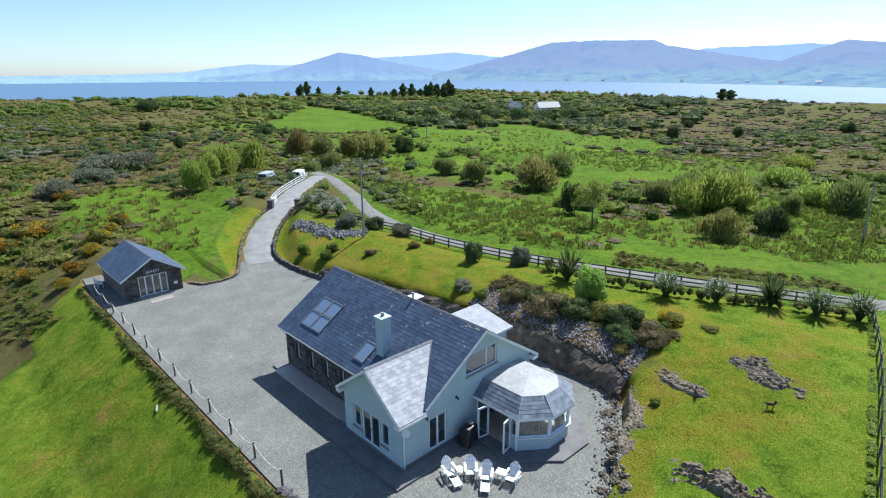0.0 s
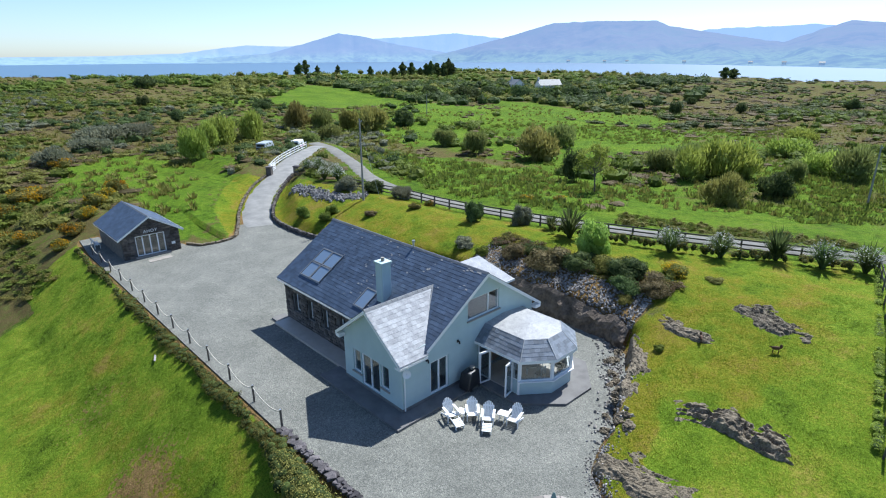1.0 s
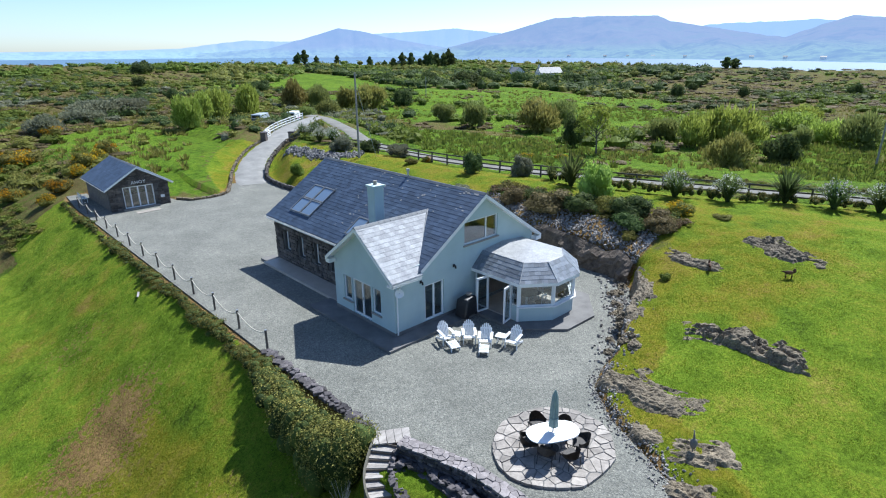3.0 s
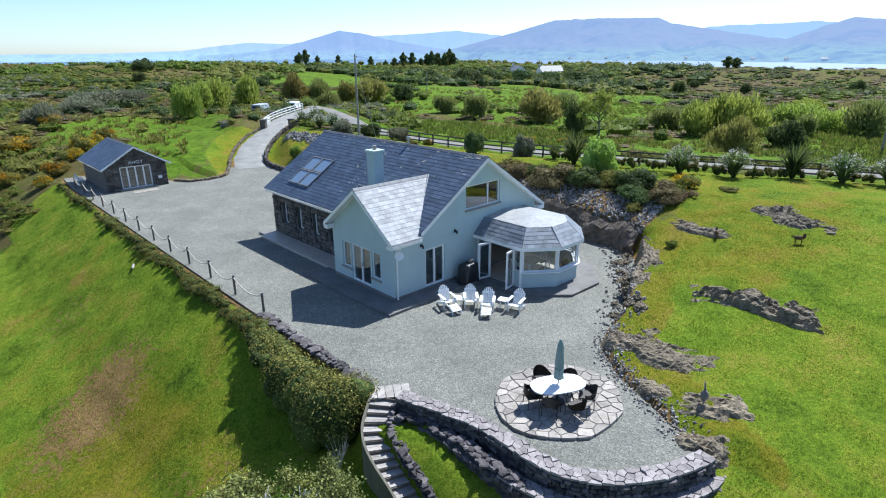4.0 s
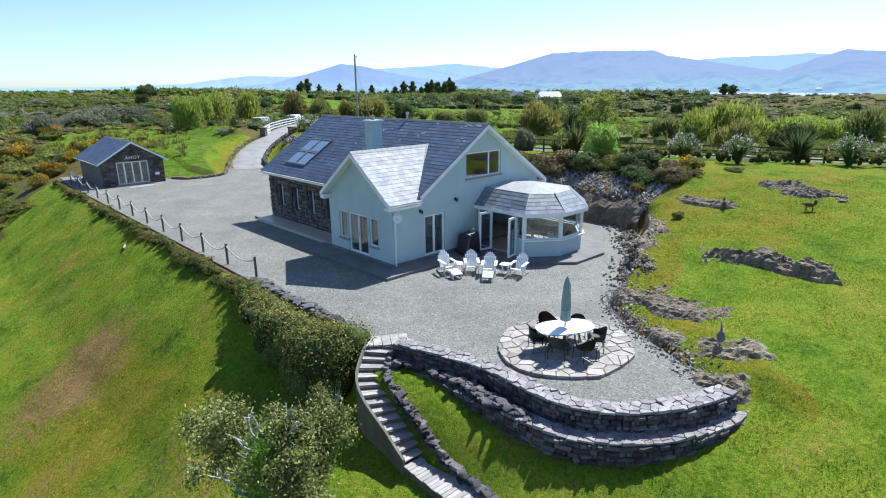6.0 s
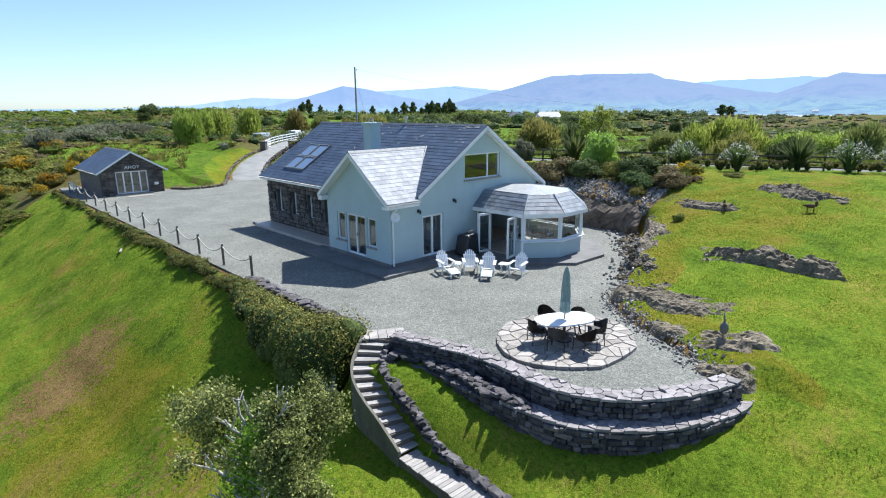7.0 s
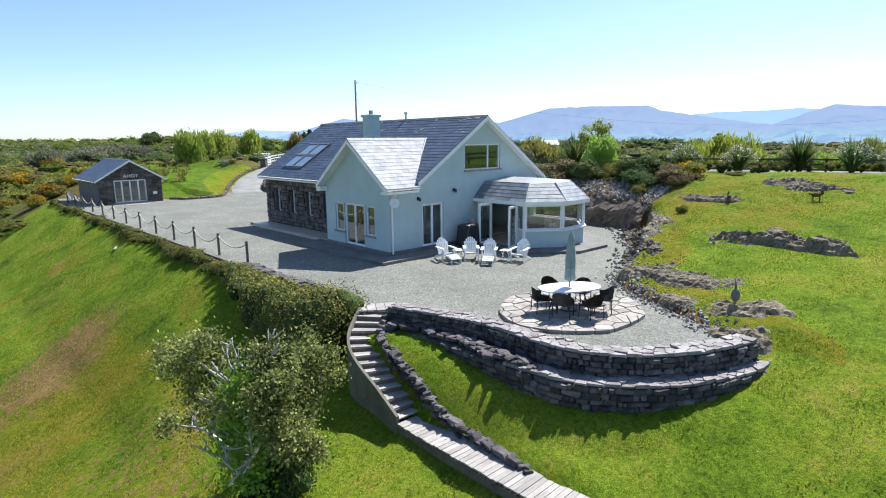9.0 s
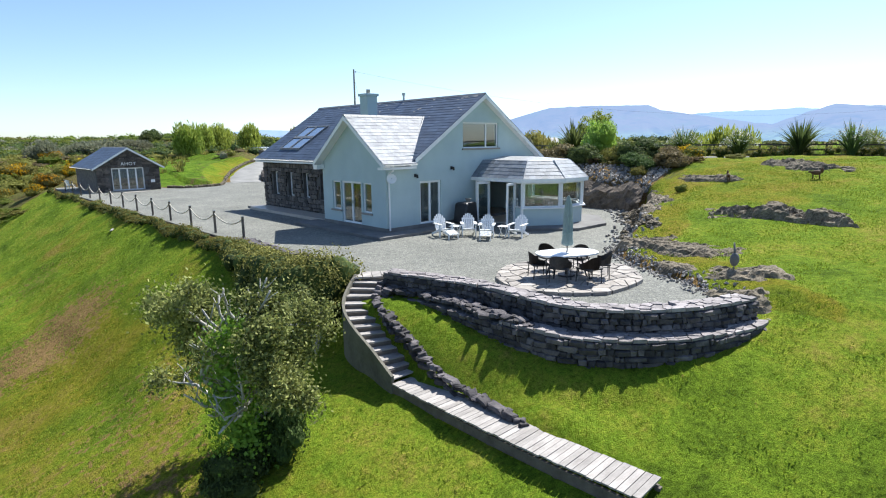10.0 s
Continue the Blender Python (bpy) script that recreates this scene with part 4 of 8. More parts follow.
def roof_window(x0, x1, y0, y1):
    """A dark framed pane lying in the west slope of the main roof."""
    m = Matrix.Translation((EX, 0, EZ)) @ Matrix.Rotation(-math.atan(SL), 4, "Y")
    k = math.hypot(1, SL)
    a, b = (x0 - EX) * k, (x1 - EX) * k
    win = part("roof_window", merge(None, bmesh.new()), M_LEAD, house, "dark framed roof window")
    bm = bmesh.new()
    for s in ((a, b, y0, y0 + 0.07), (a, b, y1 - 0.07, y1), (a, a + 0.08, y0 + 0.07, y1 - 0.07), (b - 0.09, b, y0 + 0.07, y1 - 0.07)):
        box(s[0], s[1], s[2], s[3], 0.0, 0.11, 0.01, bm)
    bmesh.ops.transform(bm, matrix=m, verts=bm.verts)
    bm.to_mesh(win.data)
    bm.free()
    g = box(a + 0.06, b - 0.06, y0 + 0.05, y1 - 0.05, 0.05, 0.07)
    bmesh.ops.transform(g, matrix=m, verts=g.verts)
    part("pane", g, M_ROOFGLASS, win)
    t = box(a - 0.05, a, y0 - 0.02, y1 + 0.02, 0.0, 0.06)
    bmesh.ops.transform(t, matrix=m, verts=t.verts)
    part("flashing", t, M_STEEL, win, "grey metal flashing")


M_ROOFGLASS = bpy.data.materials.new("roof_glass")
M_ROOFGLASS.use_nodes = True
rb = M_ROOFGLASS.node_tree.nodes["Principled BSDF"]
# blue base colour stands in for the sky reflected in the panes
rb.inputs["Base Color"].default_value, rb.inputs["Roughness"].default_value = (0.16, 0.22, 0.30, 1), 0.05
rb.inputs["Specular IOR Level"].default_value, rb.inputs["Coat Weight"].default_value = 1.0, 1.0
for i in range(2):
    for j in range(2):
        roof_window(1.98 + i * 1.06, 1.98 + i * 1.06 + 1.04, 10.95 + j * 1.23, 10.95 + j * 1.23 + 1.2)
roof_window(1.78, 2.98, 5.72, 6.75)
# windows and doors
S = to_wall("y", 0.08, 1)
glazed_unit("door", house, [(2.0, 2.685), (2.685, 3.37)], 0.3, 2.33, S, "white double glazed door", 0.1, handles=(2.74,))
glazed_unit("window", house, [(4.9, 6.68), (6.68, 7.58)], 3.82, 5.1, S, "white framed upstairs window", 0.07, sill=0.16)
W = Matrix.Translation((0.08, 0, 0)) @ Matrix(((0, 1, 0, 0), (1, 0, 0, 0), (0, 0, 1, 0), (0, 0, 0, 1)))
glazed_unit("window", house, [(1.12, 1.82)], 0.9, 2.3, W, "white framed side window", sill=0.16)
glazed_unit("door", house, [(1.95, 2.775), (2.775, 3.6)], 0.3, 2.33, W, "white double glazed door", 0.1, handles=(2.72,))
glazed_unit("window", house, [(3.68, 4.4)], 0.9, 2.3, W, "white framed side window", sill=0.16)
W2 = Matrix.Translation((WX0 + 0.2, 0, 0)) @ Matrix(((0, 1, 0, 0), (1, 0, 0, 0), (0, 0, 1, 0), (0, 0, 0, 1)))
for a, b in SLITS:
    glazed_unit("window", house, [(a, b)], 0.95, 2.4, W2, "narrow white framed window", sill=0.24)
for x, z in ((1.72, 2.62), (4.08, 2.88)):
    part("wall_light", merge(box(x - 0.06, x + 0.06, -0.05, -0.001, z - 0.08, z + 0.08, 0.01), tube([(x, -0.05, z), (x, -0.16, z + 0.02), (x, -0.17, z - 0.12)], 0.05, 8)), M_BLACK, house, "black outdoor wall light")
bm = bmesh.new()
bmesh.ops.create_uvsphere(bm, u_segments=20, v_segments=12, radius=0.45)
bmesh.ops.delete(bm, geom=[v for v in bm.verts if v.co.z > -0.33], context="VERTS")
bmesh.ops.solidify(bm, geom=bm.faces[:], thickness=0.015)
bmesh.ops.transform(bm, matrix=Matrix.Translation((-0.14, -0.62, 2.68)) @ Vector((-0.55, -0.78, 0.3)).to_track_quat("Z", "Y").to_matrix().to_4x4(), verts=bm.verts)
dish = part("satellite_dish", bm, M_DISH, house, "pale grey satellite dish")
part("bracket", tube([(0.3, 0.0, 2.4), (0.28, -0.12, 2.45), (0.09, -0.3, 2.58)], 0.02, 6), M_STEEL, dish)


# stones of the side wall
def stone_mesh(seed, w, d, hgt, rough=0.12):
    """A rough block, about w x d x hgt, with chipped corners."""
    rnd = random.Random(seed)
    bm = bmesh.new()
    bmesh.ops.create_cube(bm, size=1.0)
    bmesh.ops.bevel(bm, geom=bm.edges[:], offset=0.14, segments=1, affect="EDGES")
    for v in bm.verts:
        v.co += Vector((rnd.uniform(-1, 1), rnd.uniform(-1, 1), rnd.uniform(-1, 1))) * rough * 0.5
        v.co = Vector((v.co.x * w, v.co.y * d, v.co.z * hgt))
    bm.normal_update()
    me = bpy.data.meshes.new("stone")
    bm.to_mesh(me)
    bm.free()
    return me


def stone_set(material, count=8, w=1.0, d=1.0, hgt=1.0, rough=0.12, seed=0):
    out = []
    for i in range(count):
        me = stone_mesh(seed + i, w, d, hgt, rough)
        me.materials.append(material)
        out.append(me)
    return out


def lay(name, me, m, parent):
    ob = new(name, me)
    ob.parent = parent
    ob.matrix_basis = m
    return ob


def face_with_stones(parent, material, span, z0, z1, to_place, holes, course=0.24, seed=1, depth=0.16, name="stone", length=(0.28, 0.62)):
    """Courses of stones on a wall face; to_place(s, z) gives the pose at a place along and height."""
    rnd = random.Random(seed)
    kinds = stone_set(material, 8, rough=0.16, seed=seed * 50)
    z = z0
    while z < z1 - 0.04:
        c = min(course * rnd.uniform(0.7, 1.25), z1 - z)
        s = span[0]
        while s < span[1] - 0.02:
            w = min(rnd.uniform(*length), span[1] - s)
            if span[1] - s - w < 0.12:
                w = span[1] - s
            if not any(a < s + w * 0.85 and s + w * 0.15 < b and lo < z + c * 0.7 and z + c * 0.3 < hi for a, b, lo, hi in holes):
                m = to_place(s + w / 2, z + c / 2) @ pose(0, 0, 0, 0, rnd.uniform(-3, 3), 0) @ Matrix.Diagonal((w - 0.015, depth * rnd.uniform(0.75, 1.2), c - 0.015, 1))
                lay(name, rnd.choice(kinds), m, parent)
            s += w
        z += c


stone_wall = [o for o in house.children if o.get("label") == "rubble stone side wall"][0]
face_with_stones(stone_wall, M_STONE, (5.28, HY1), 0.02, 3.02, lambda s, z: pose(WX0 - 0.02, s, z, 0, 0, 90),
                 [(a, b, 0.92, 2.42) for a, b in SLITS], 0.24, 3, length=(0.2, 0.56))


# ---- conservatory ----
def conservatory():
    E = [(5.5, 0.0), (5.5, -3.38), (7.1, -4.62), (9.05, -4.62), (10.65, -3.38), (10.65, 0.0)]      # eave line
    cx = 8.07
    ins = lambda p, k: (cx + (p[0] - cx) * k[0], p[1] * k[1])
    Wl = [ins(p, (0.925, 0.945)) for p in E]                                                          # glass line
    T = [(6.4, 0.0), (6.4, -2.9), (7.4, -3.72), (8.75, -3.72), (9.75, -2.9), (9.75, 0.0)]
    con = thing("conservatory", "white framed conservatory with faceted slate roof and open doors", "conservatory")
    z0, zs, ze, zt, zr = FLOOR_Z, 1.0, 2.36, 3.2, 3.36
    bm = bmesh.new()
    for i, ((ax, ay), (bx, by)) in enumerate(zip(E, E[1:])):
        f = [bm.verts.new(p) for p in ((ax, ay, ze), (bx, by, ze), (*T[i + 1], zt), (*T[i], zt))]
        bm.faces.new(f)
    R = [(cx, 0.0, zr), (cx, -2.0, zr)]
    for a, b, top in ((0, 1, (R[0], R[1])), (1, 2, (R[1],)), (2, 3, (R[1],)), (3, 4, (R[1],)), (4, 5, (R[1], R[0]))):
        ps = [(*T[a], zt), (*T[b], zt)] + ([top[1], top[0]] if len(top) == 2 else [top[0]])
        bm.faces.new([bm.verts.new(p) for p in ps])
    bmesh.ops.remove_doubles(bm, verts=bm.verts, dist=0.001)
    bmesh.ops.recalc_face_normals(bm, faces=bm.faces)
    bmesh.ops.solidify(bm, geom=bm.faces[:], thickness=0.06)
    part("roof", bm, M_LEADTOP, con, "faceted roof with a pale flat top")
    for i, ((ax, ay), (bx, by)) in enumerate(zip(E, E[1:])):
        a, b = Vector((ax, ay, ze)), Vector((bx, by, ze))
        ta, tb = Vector((*T[i], zt)), Vector((*T[i + 1], zt))
        d = (b - a).normalized()
        up = (ta - a) - d * (ta - a).dot(d)
        L = up.length
        la, lb = (ta - a).dot(d), (tb - a).dot(d)
        wdt = (b - a).length
        slate_part(con, M_SLATE_MID, tuple(a), tuple(d), tuple(up), wdt, L, course=0.24, piece=0.3,
                   trim=lambda s, la=la, lb=lb, L=L, wdt=wdt: (la * s / L, wdt + (lb - wdt) * s / L), lift=0.012)
        part("fascia", extrude_profile([(0, ze - 0.16), (wdt, ze - 0.16), (wdt, ze + 0.02), (0, ze + 0.02)], "y", -0.02, 0.02), M_WHITE, con).matrix_basis = \
            Matrix.Translation((ax, ay, 0)) @ Matrix.Rotation(math.atan2(d.y, d.x), 4, "Z")
        if i < 4:
            part("hip", tube([tuple(b + Vector((0, 0, 0.012))), tuple(tb + Vector((0, 0, 0.016)))], 0.028, 6), M_LEADTOP, con, "pale lead hip")
    for i, ((ax, ay), (bx, by)) in enumerate(zip(Wl, Wl[1:])):
        d = Vector((bx - ax, by - ay))
        n, ang = d.length, math.atan2(d.y, d.x)
        m = Matrix.Translation((ax, ay, 0)) @ Matrix.Rotation(ang, 4, "Z")
        if i == 0:                                   # the side with the open doors
            y1, y2 = 1.14 * 0.945, 2.7
            glazed_unit("window", con, [(0.12, y1)], z0 + 0.02, 2.2, m, "full height side light", 0.07)
            glazed_unit("window", con, [(y2, n - 0.03)], zs, 2.2, m, "small white framed window", 0.06)
            part("dwarf_wall", box(y2, n, 0.0, 0.16, 0.0, zs - 0.03), M_RENDER, con).matrix_basis = m
            part("head", box(0.1, n, -0.02, 0.12, 2.2, 2.34), M_WHITE, con).matrix_basis = m
            leaf = (y2 - y1) / 2
            for hinge, turn, w in ((y1, -100, leaf), (y2, -78, leaf)):
                lm = m @ Matrix.Translation((hinge, -0.02, 0)) @ Matrix.Rotation(radians(turn), 4, "Z")
                glazed_unit("door", con, [(0.0, w)], z0 + 0.03, 2.18, lm, "white glazed door standing open", 0.11, handles=(w - 0.06,))
        else:
            part("dwarf_wall", box(0.0, n, 0.0, 0.16, 0.0, zs - 0.03), M_RENDER, con).matrix_basis = m
            part("window_sill", box(-0.07, n + 0.07, -0.16, 0.2, zs - 0.05, zs + 0.01, 0.01), M_WHITE, con).matrix_basis = m
            glazed_unit("window", con, [(0.05, n - 0.05)], zs + 0.012, 2.2, m, "wide white framed window", 0.08)
            part("head", box(0.0, n, -0.02, 0.12, 2.2, 2.34), M_WHITE, con).matrix_basis = m
        if i:
            part("corner_post", tube([(ax, ay + 0.02, z0 if i == 1 else zs), (ax, ay + 0.02, 2.3)], 0.075, 8), M_WHITE, con)
    part("floor", slab([(x * 0.99 + 0.08, y * 0.98) for x, y in Wl], 0.02, z0 + 0.01), M_FLOOR, con)
    part("ceiling", slab([ins(p, (0.86, 0.86)) for p in E], 2.34, 2.36), M_ROOM, con)


conservatory()
# ---- shed ----
def build_shed():
    sh = thing("outbuilding", "dark stone outbuilding with slate roof and white glazed doors", "outbuilding")
    x0, x1, y0, y1, xr = -3.45, 1.75, 36.8, 44.8, -0.85
    ez, rz = 2.1, 3.9
    sl = (rz - ez) / (xr - (x0 - 0.35))
    top = lambda x: rz - sl * abs(x - xr) - 0.14
    bm = bmesh.new()
    for s, e in ((x0, -2.25), (-2.25, xr), (xr, 0.42), (0.42, x1)):
        z = 2.1 if -2.3 < s < 0.4 else 0.0
        extrude_profile([(s, z), (e, z), (e, top(e)), (s, top(s))], "y", y0, y0 + 0.35, bm)
    front = part("wall", bm, M_MORTAR, sh, "rubble stone front")
    part("wall", box(x0, x0 + 0.3, y0 + 0.35, y1, 0, ez + 0.05), M_STONE, sh)
    part("wall", box(x1 - 0.3, x1, y0 + 0.35, y1, 0, ez + 0.05), M_STONE, sh)
    part("wall", extrude_profile([(x0 + 0.3, 0), (x1 - 0.3, 0), (x1 - 0.3, top(x1 - 0.3)), (xr, top(xr)), (x0 + 0.3, top(x0 + 0.3))], "y", y1 - 0.3, y1), M_STONE, sh)
    part("floor", box(x0 + 0.3, x1 - 0.3, y0 + 0.35, y1 - 0.3, 0, 0.1), M_FLOOR, sh)
    part("roof", extrude_profile([(x0 - 0.35, ez), (xr, rz), (x1 + 0.35, ez), (x1 + 0.35, ez - 0.1), (xr, rz - 0.12), (x0 - 0.35, ez - 0.1)], "y", y0 - 0.28, y1 + 0.2), M_SLATE, sh)
    ln = math.hypot(xr - x0 + 0.35, rz - ez)
    slate_part(sh, M_SLATE, (x0 - 0.35, y0 - 0.3, ez), (0, 1, 0), (xr - x0 + 0.35, 0, rz - ez), y1 - y0 + 0.5, ln)
    slate_part(sh, M_SLATE, (x1 + 0.35, y0 - 0.3, ez), (0, 1, 0), (xr - x1 - 0.35, 0, rz - ez), y1 - y0 + 0.5, ln)
    part("ridge_tiles", extrude_profile([(xr - 0.13, rz - 0.05), (xr, rz + 0.05), (xr + 0.13, rz - 0.05)], "y", y0 - 0.3, y1 + 0.2), M_LEAD, sh)
    for a, b in (((x0 - 0.36, ez - 0.0), (xr, rz)), ((xr, rz), (x1 + 0.36, ez))):
        part("barge_board", barge(a, b, (y0 - 0.32, y0 - 0.285), 0.17, "y"), M_WHITE, sh)
        part("soffit", barge((a[0], a[1] - 0.13), (b[0], b[1] - 0.13), (y0 - 0.285, y0), 0.02, "y"), M_WHITE, sh)
    for gx in (x0 - 0.4, x1 + 0.4):
        part("gutter", gutter((gx, y0 - 0.3, ez - 0.02), (gx, y1 + 0.2, ez - 0.02)), M_WHITE, sh)
    glazed_unit("door", sh, [(-2.25, -1.6), (-1.6, -0.92), (-0.92, -0.24), (-0.24, 0.42)], 0.1, 2.1, pose(0, y0 + 0.1, 0), "white glazed doors in four leaves", 0.1)
    part("doorstep", box(-2.5, 0.7, y0 - 0.5, y0 + 0.1, 0.0, 0.1, 0.01), M_SILL, sh, "pale concrete doorstep")
    part("wall_sign", box(0.9, 1.25, y0 - 0.13, y0 - 0.1, 0.7, 0.95), M_WHITE, sh, "small white notice")
    cu = bpy.data.curves.new("sign", "FONT")
    cu.body, cu.size, cu.extrude, cu.align_x, cu.space_character = "AHOY", 0.42, 0.02, "CENTER", 1.1
    so = new("tmp", cu)
    me = bpy.data.meshes.new_from_object(so)
    bpy.data.objects.remove(so)
    me.materials.append(M_WHITE)
    sign = new("sign_letters", me)
    sign.parent = sh
    sign.matrix_basis = pose(-0.85, y0 - 0.13, 2.32, 90, 0, 0)
    tagged(sign, "white letters reading AHOY over the doors")
    face_with_stones(front, M_STONE, (x0, x1), 0.0, 2.1, lambda s, z: pose(s, y0 - 0.01, z), [(-2.3, 0.47, 0.0, 2.12)], 0.24, 11, length=(0.3, 0.7))
    for z, half in ((2.12, 2.35), (2.36, 1.95), (2.6, 1.55), (2.84, 1.15), (3.08, 0.75), (3.3, 0.4)):
        face_with_stones(front, M_STONE, (xr - half, xr + half), z, z + 0.23, lambda s, zz: pose(s, y0 - 0.01, zz), [], 0.23, int(z * 100), length=(0.3, 0.7))


build_shed()
pad = thing("paving_slab", "pale concrete pad before the outbuilding", "paving")
part("slab", slab([(-1.9, 34.6), (0.2, 34.7), (0.3, 35.6), (-1.8, 35.5)], 0.0, 0.03), M_SILL, pad)
PAVE = [(-1.15, -1.0), (5.0, -0.95), (5.0, -3.7), (6.9, -5.55), (9.3, -5.6), (11.5, -3.8), (11.5, 0.0), (0.0, 0.0), (0.0, 5.3), (1.6, 5.3), (1.6, 15.6), (0.55, 15.6), (0.55, 6.4), (-1.15, 6.4)]
tagged(link("pavement", slab(PAVE, -0.05, 0.13), M_CONC), "dark concrete path round the house walls", "pavement", kind="structure")


# ---- rear porch and tank ----
def rear_porch():
    p = thing("rear_porch", "small rear porch with hipped pale slate roof", "porch")
    part("wall", box(10.85, 13.6, 4.3, 8.0, 0, 2.75), M_RENDER, p)
    bm = bmesh.new()
    e, t = [(10.4, 4.0), (13.9, 4.0), (13.9, 8.3), (10.4, 8.3)], [(9.0, 6.15, 4.35), (12.4, 6.15, 4.35)]
    v = [bm.verts.new((*q, 2.75)) for q in e]
    r = [bm.verts.new(q) for q in t]
    for f in ((v[0], v[1], r[1], r[0]), (v[1], v[2], r[1]), (v[2], v[3], r[0], r[1]), (v[3], v[0], r[0]), (v[3], v[2], v[1], v[0])):
        bm.faces.new(f)
    bmesh.ops.recalc_face_normals(bm, faces=bm.faces)
    part("roof", bm, M_SLATE_PALE, p, "hipped slate roof")
    part("fascia", merge(box(10.4, 13.92, 3.97, 4.0, 2.6, 2.76), box(13.9, 13.93, 4.0, 8.3, 2.6, 2.76)), M_WHITE, p)
    tk = thing("oil_tank", "white topped tank behind the house", "tank", (14.0, 15.2, 0))
    part("body", box(-0.6, 0.6, -0.5, 0.5, 0.25, 1.75, 0.08), M_CONC, tk)
    part("lid", box(-0.68, 0.68, -0.58, 0.58, 1.75, 1.83, 0.03), M_WHITE, tk, "flat white lid")
    for sx in (-0.4, 0.4):
        part("plinth", box(sx - 0.12, sx + 0.12, -0.5, 0.5, 0.0, 0.25), M_CONC, tk)


rear_porch()


# ---- retaining walls of the terrace ----
def line_place(line, offset=0.0):
    pts = [Vector((p[0], p[1])) for p in line]
    acc = [0.0]
    for a, b in zip(pts, pts[1:]):
        acc.append(acc[-1] + (b - a).length)

    def at(s, z):
        i = max(0, min(len(pts) - 2, next((k for k in range(len(acc) - 1) if acc[k + 1] >= s), len(pts) - 2)))
        d = (pts[i + 1] - pts[i]).normalized()
        p = pts[i] + d * (s - acc[i]) + Vector((d.y, -d.x)) * offset
        return pose(p.x, p.y, z, 0, 0, math.degrees(math.atan2(d.y, d.x)))
    return at, acc[-1]


def ribbon(line, half, z0, z1):
    """A solid strip along a line, from z0 to z1 (numbers or functions of the place)."""
    bm = bmesh.new()
    f0, f1 = (z if callable(z) else (lambda x, y, z=z: z) for z in (z0, z1))
    rows = []
    for i, p in enumerate(line):
        a, b = Vector(line[max(i - 1, 0)][:2]), Vector(line[min(i + 1, len(line) - 1)][:2])
        d = (b - a).normalized()
        n = Vector((-d.y, d.x)) * half
        l, r = Vector(p[:2]) + n, Vector(p[:2]) - n
        lo, hi = f0(*p[:2]), f1(*p[:2])
        rows.append([bm.verts.new(q) for q in ((l.x, l.y, lo), (r.x, r.y, lo), (r.x, r.y, hi), (l.x, l.y, hi))])
    for a, b in zip(rows, rows[1:]):
        for k in range(4):
            bm.faces.new((a[k], a[(k + 1) % 4], b[(k + 1) % 4], b[k]))
    bm.faces.new(rows[0][::-1])
    bm.faces.new(rows[-1])
    bmesh.ops.recalc_face_normals(bm, faces=bm.faces)
    return bm


def cell_polygons(sites, inside):
    """Straight-edged cells round the sites, cut to the outline inside, as irregular flags."""
    out = []
    for i, (px, py) in enumerate(sites):
        poly = [Vector(p) for p in inside]
        for j, (qx, qy) in enumerate(sites):
            if i == j or math.hypot(px - qx, py - qy) > 2.2:
                continue
            mid, nrm = Vector(((px + qx) / 2, (py + qy) / 2)), Vector((qx - px, qy - py))
            new_poly = []
            for a, b in zip(poly, poly[1:] + poly[:1]):
                da, db = (a - mid).dot(nrm), (b - mid).dot(nrm)
                if da <= 0:
                    new_poly.append(a)
                if da * db < 0:
                    new_poly.append(a + (b - a) * (da / (da - db)))
            poly = new_poly
            if len(poly) < 3:
                break
        if len(poly) >= 3:
            out.append(poly)
    return out


def flag(poly, gap, z0, z1, rnd):
    """One flagstone: the outline drawn in by gap, with an uneven rounded top."""
    c = sum(poly, Vector((0, 0))) / len(poly)
    rad = max((p - c).length for p in poly)
    if rad < 0.07:
        return None
    ins = [c + (p - c) * max(0.2, 1 - gap / max((p - c).length, 1e-3)) for p in poly]
    bm = bmesh.new()
    dz = rnd.uniform(-0.008, 0.012)
    low = [bm.verts.new((p.x, p.y, z0)) for p in ins]
    mid = [bm.verts.new((p.x, p.y, z1 - 0.012 + dz)) for p in ins]
    top = [bm.verts.new(((c + (p - c) * 0.975).x, (c + (p - c) * 0.975).y, z1 + dz + rnd.uniform(-0.004, 0.004))) for p in ins]
    n = len(ins)
    for a, b in ((low, mid), (mid, top)):
        for k in range(n):
            bm.faces.new((a[k], a[(k + 1) % n], b[(k + 1) % n], b[k]))
    bm.faces.new(top)
    bmesh.ops.recalc_face_normals(bm, faces=bm.faces)
    return bm


def cap_stones(wall, line, half, z, seed, overhang=0.03, spread=0.2):
    """Irregular flags fitted together along the top of a wall."""
    rnd = random.Random(seed)
    at, total = line_place(line)
    half += overhang
    sites = []
    for _ in range(int(total * half * 2 / spread ** 2 * 22)):
        p = (rnd.uniform(0, total), rnd.uniform(-half, half))
        if all(math.hypot(p[0] - q[0], p[1] - q[1]) > spread * rnd.uniform(0.75, 1.15) for q in sites):
            sites.append(p)
    for poly in cell_polygons(sites, [(0, -half), (total, -half), (total, half), (0, half)]):
        pts = []
        for q in poly:
            m = at(min(max(q.x, 0), total), 0) @ Vector((0, q.y * (1 + rnd.uniform(-0.12, 0.06)), 0))
            pts.append(Vector((m.x, m.y)))
        b = flag(pts, 0.008, z - 0.07, z + rnd.uniform(-0.028, 0.022), rnd)
        if b:
            part("cap_stone", b, M_CAPSTONE, wall)


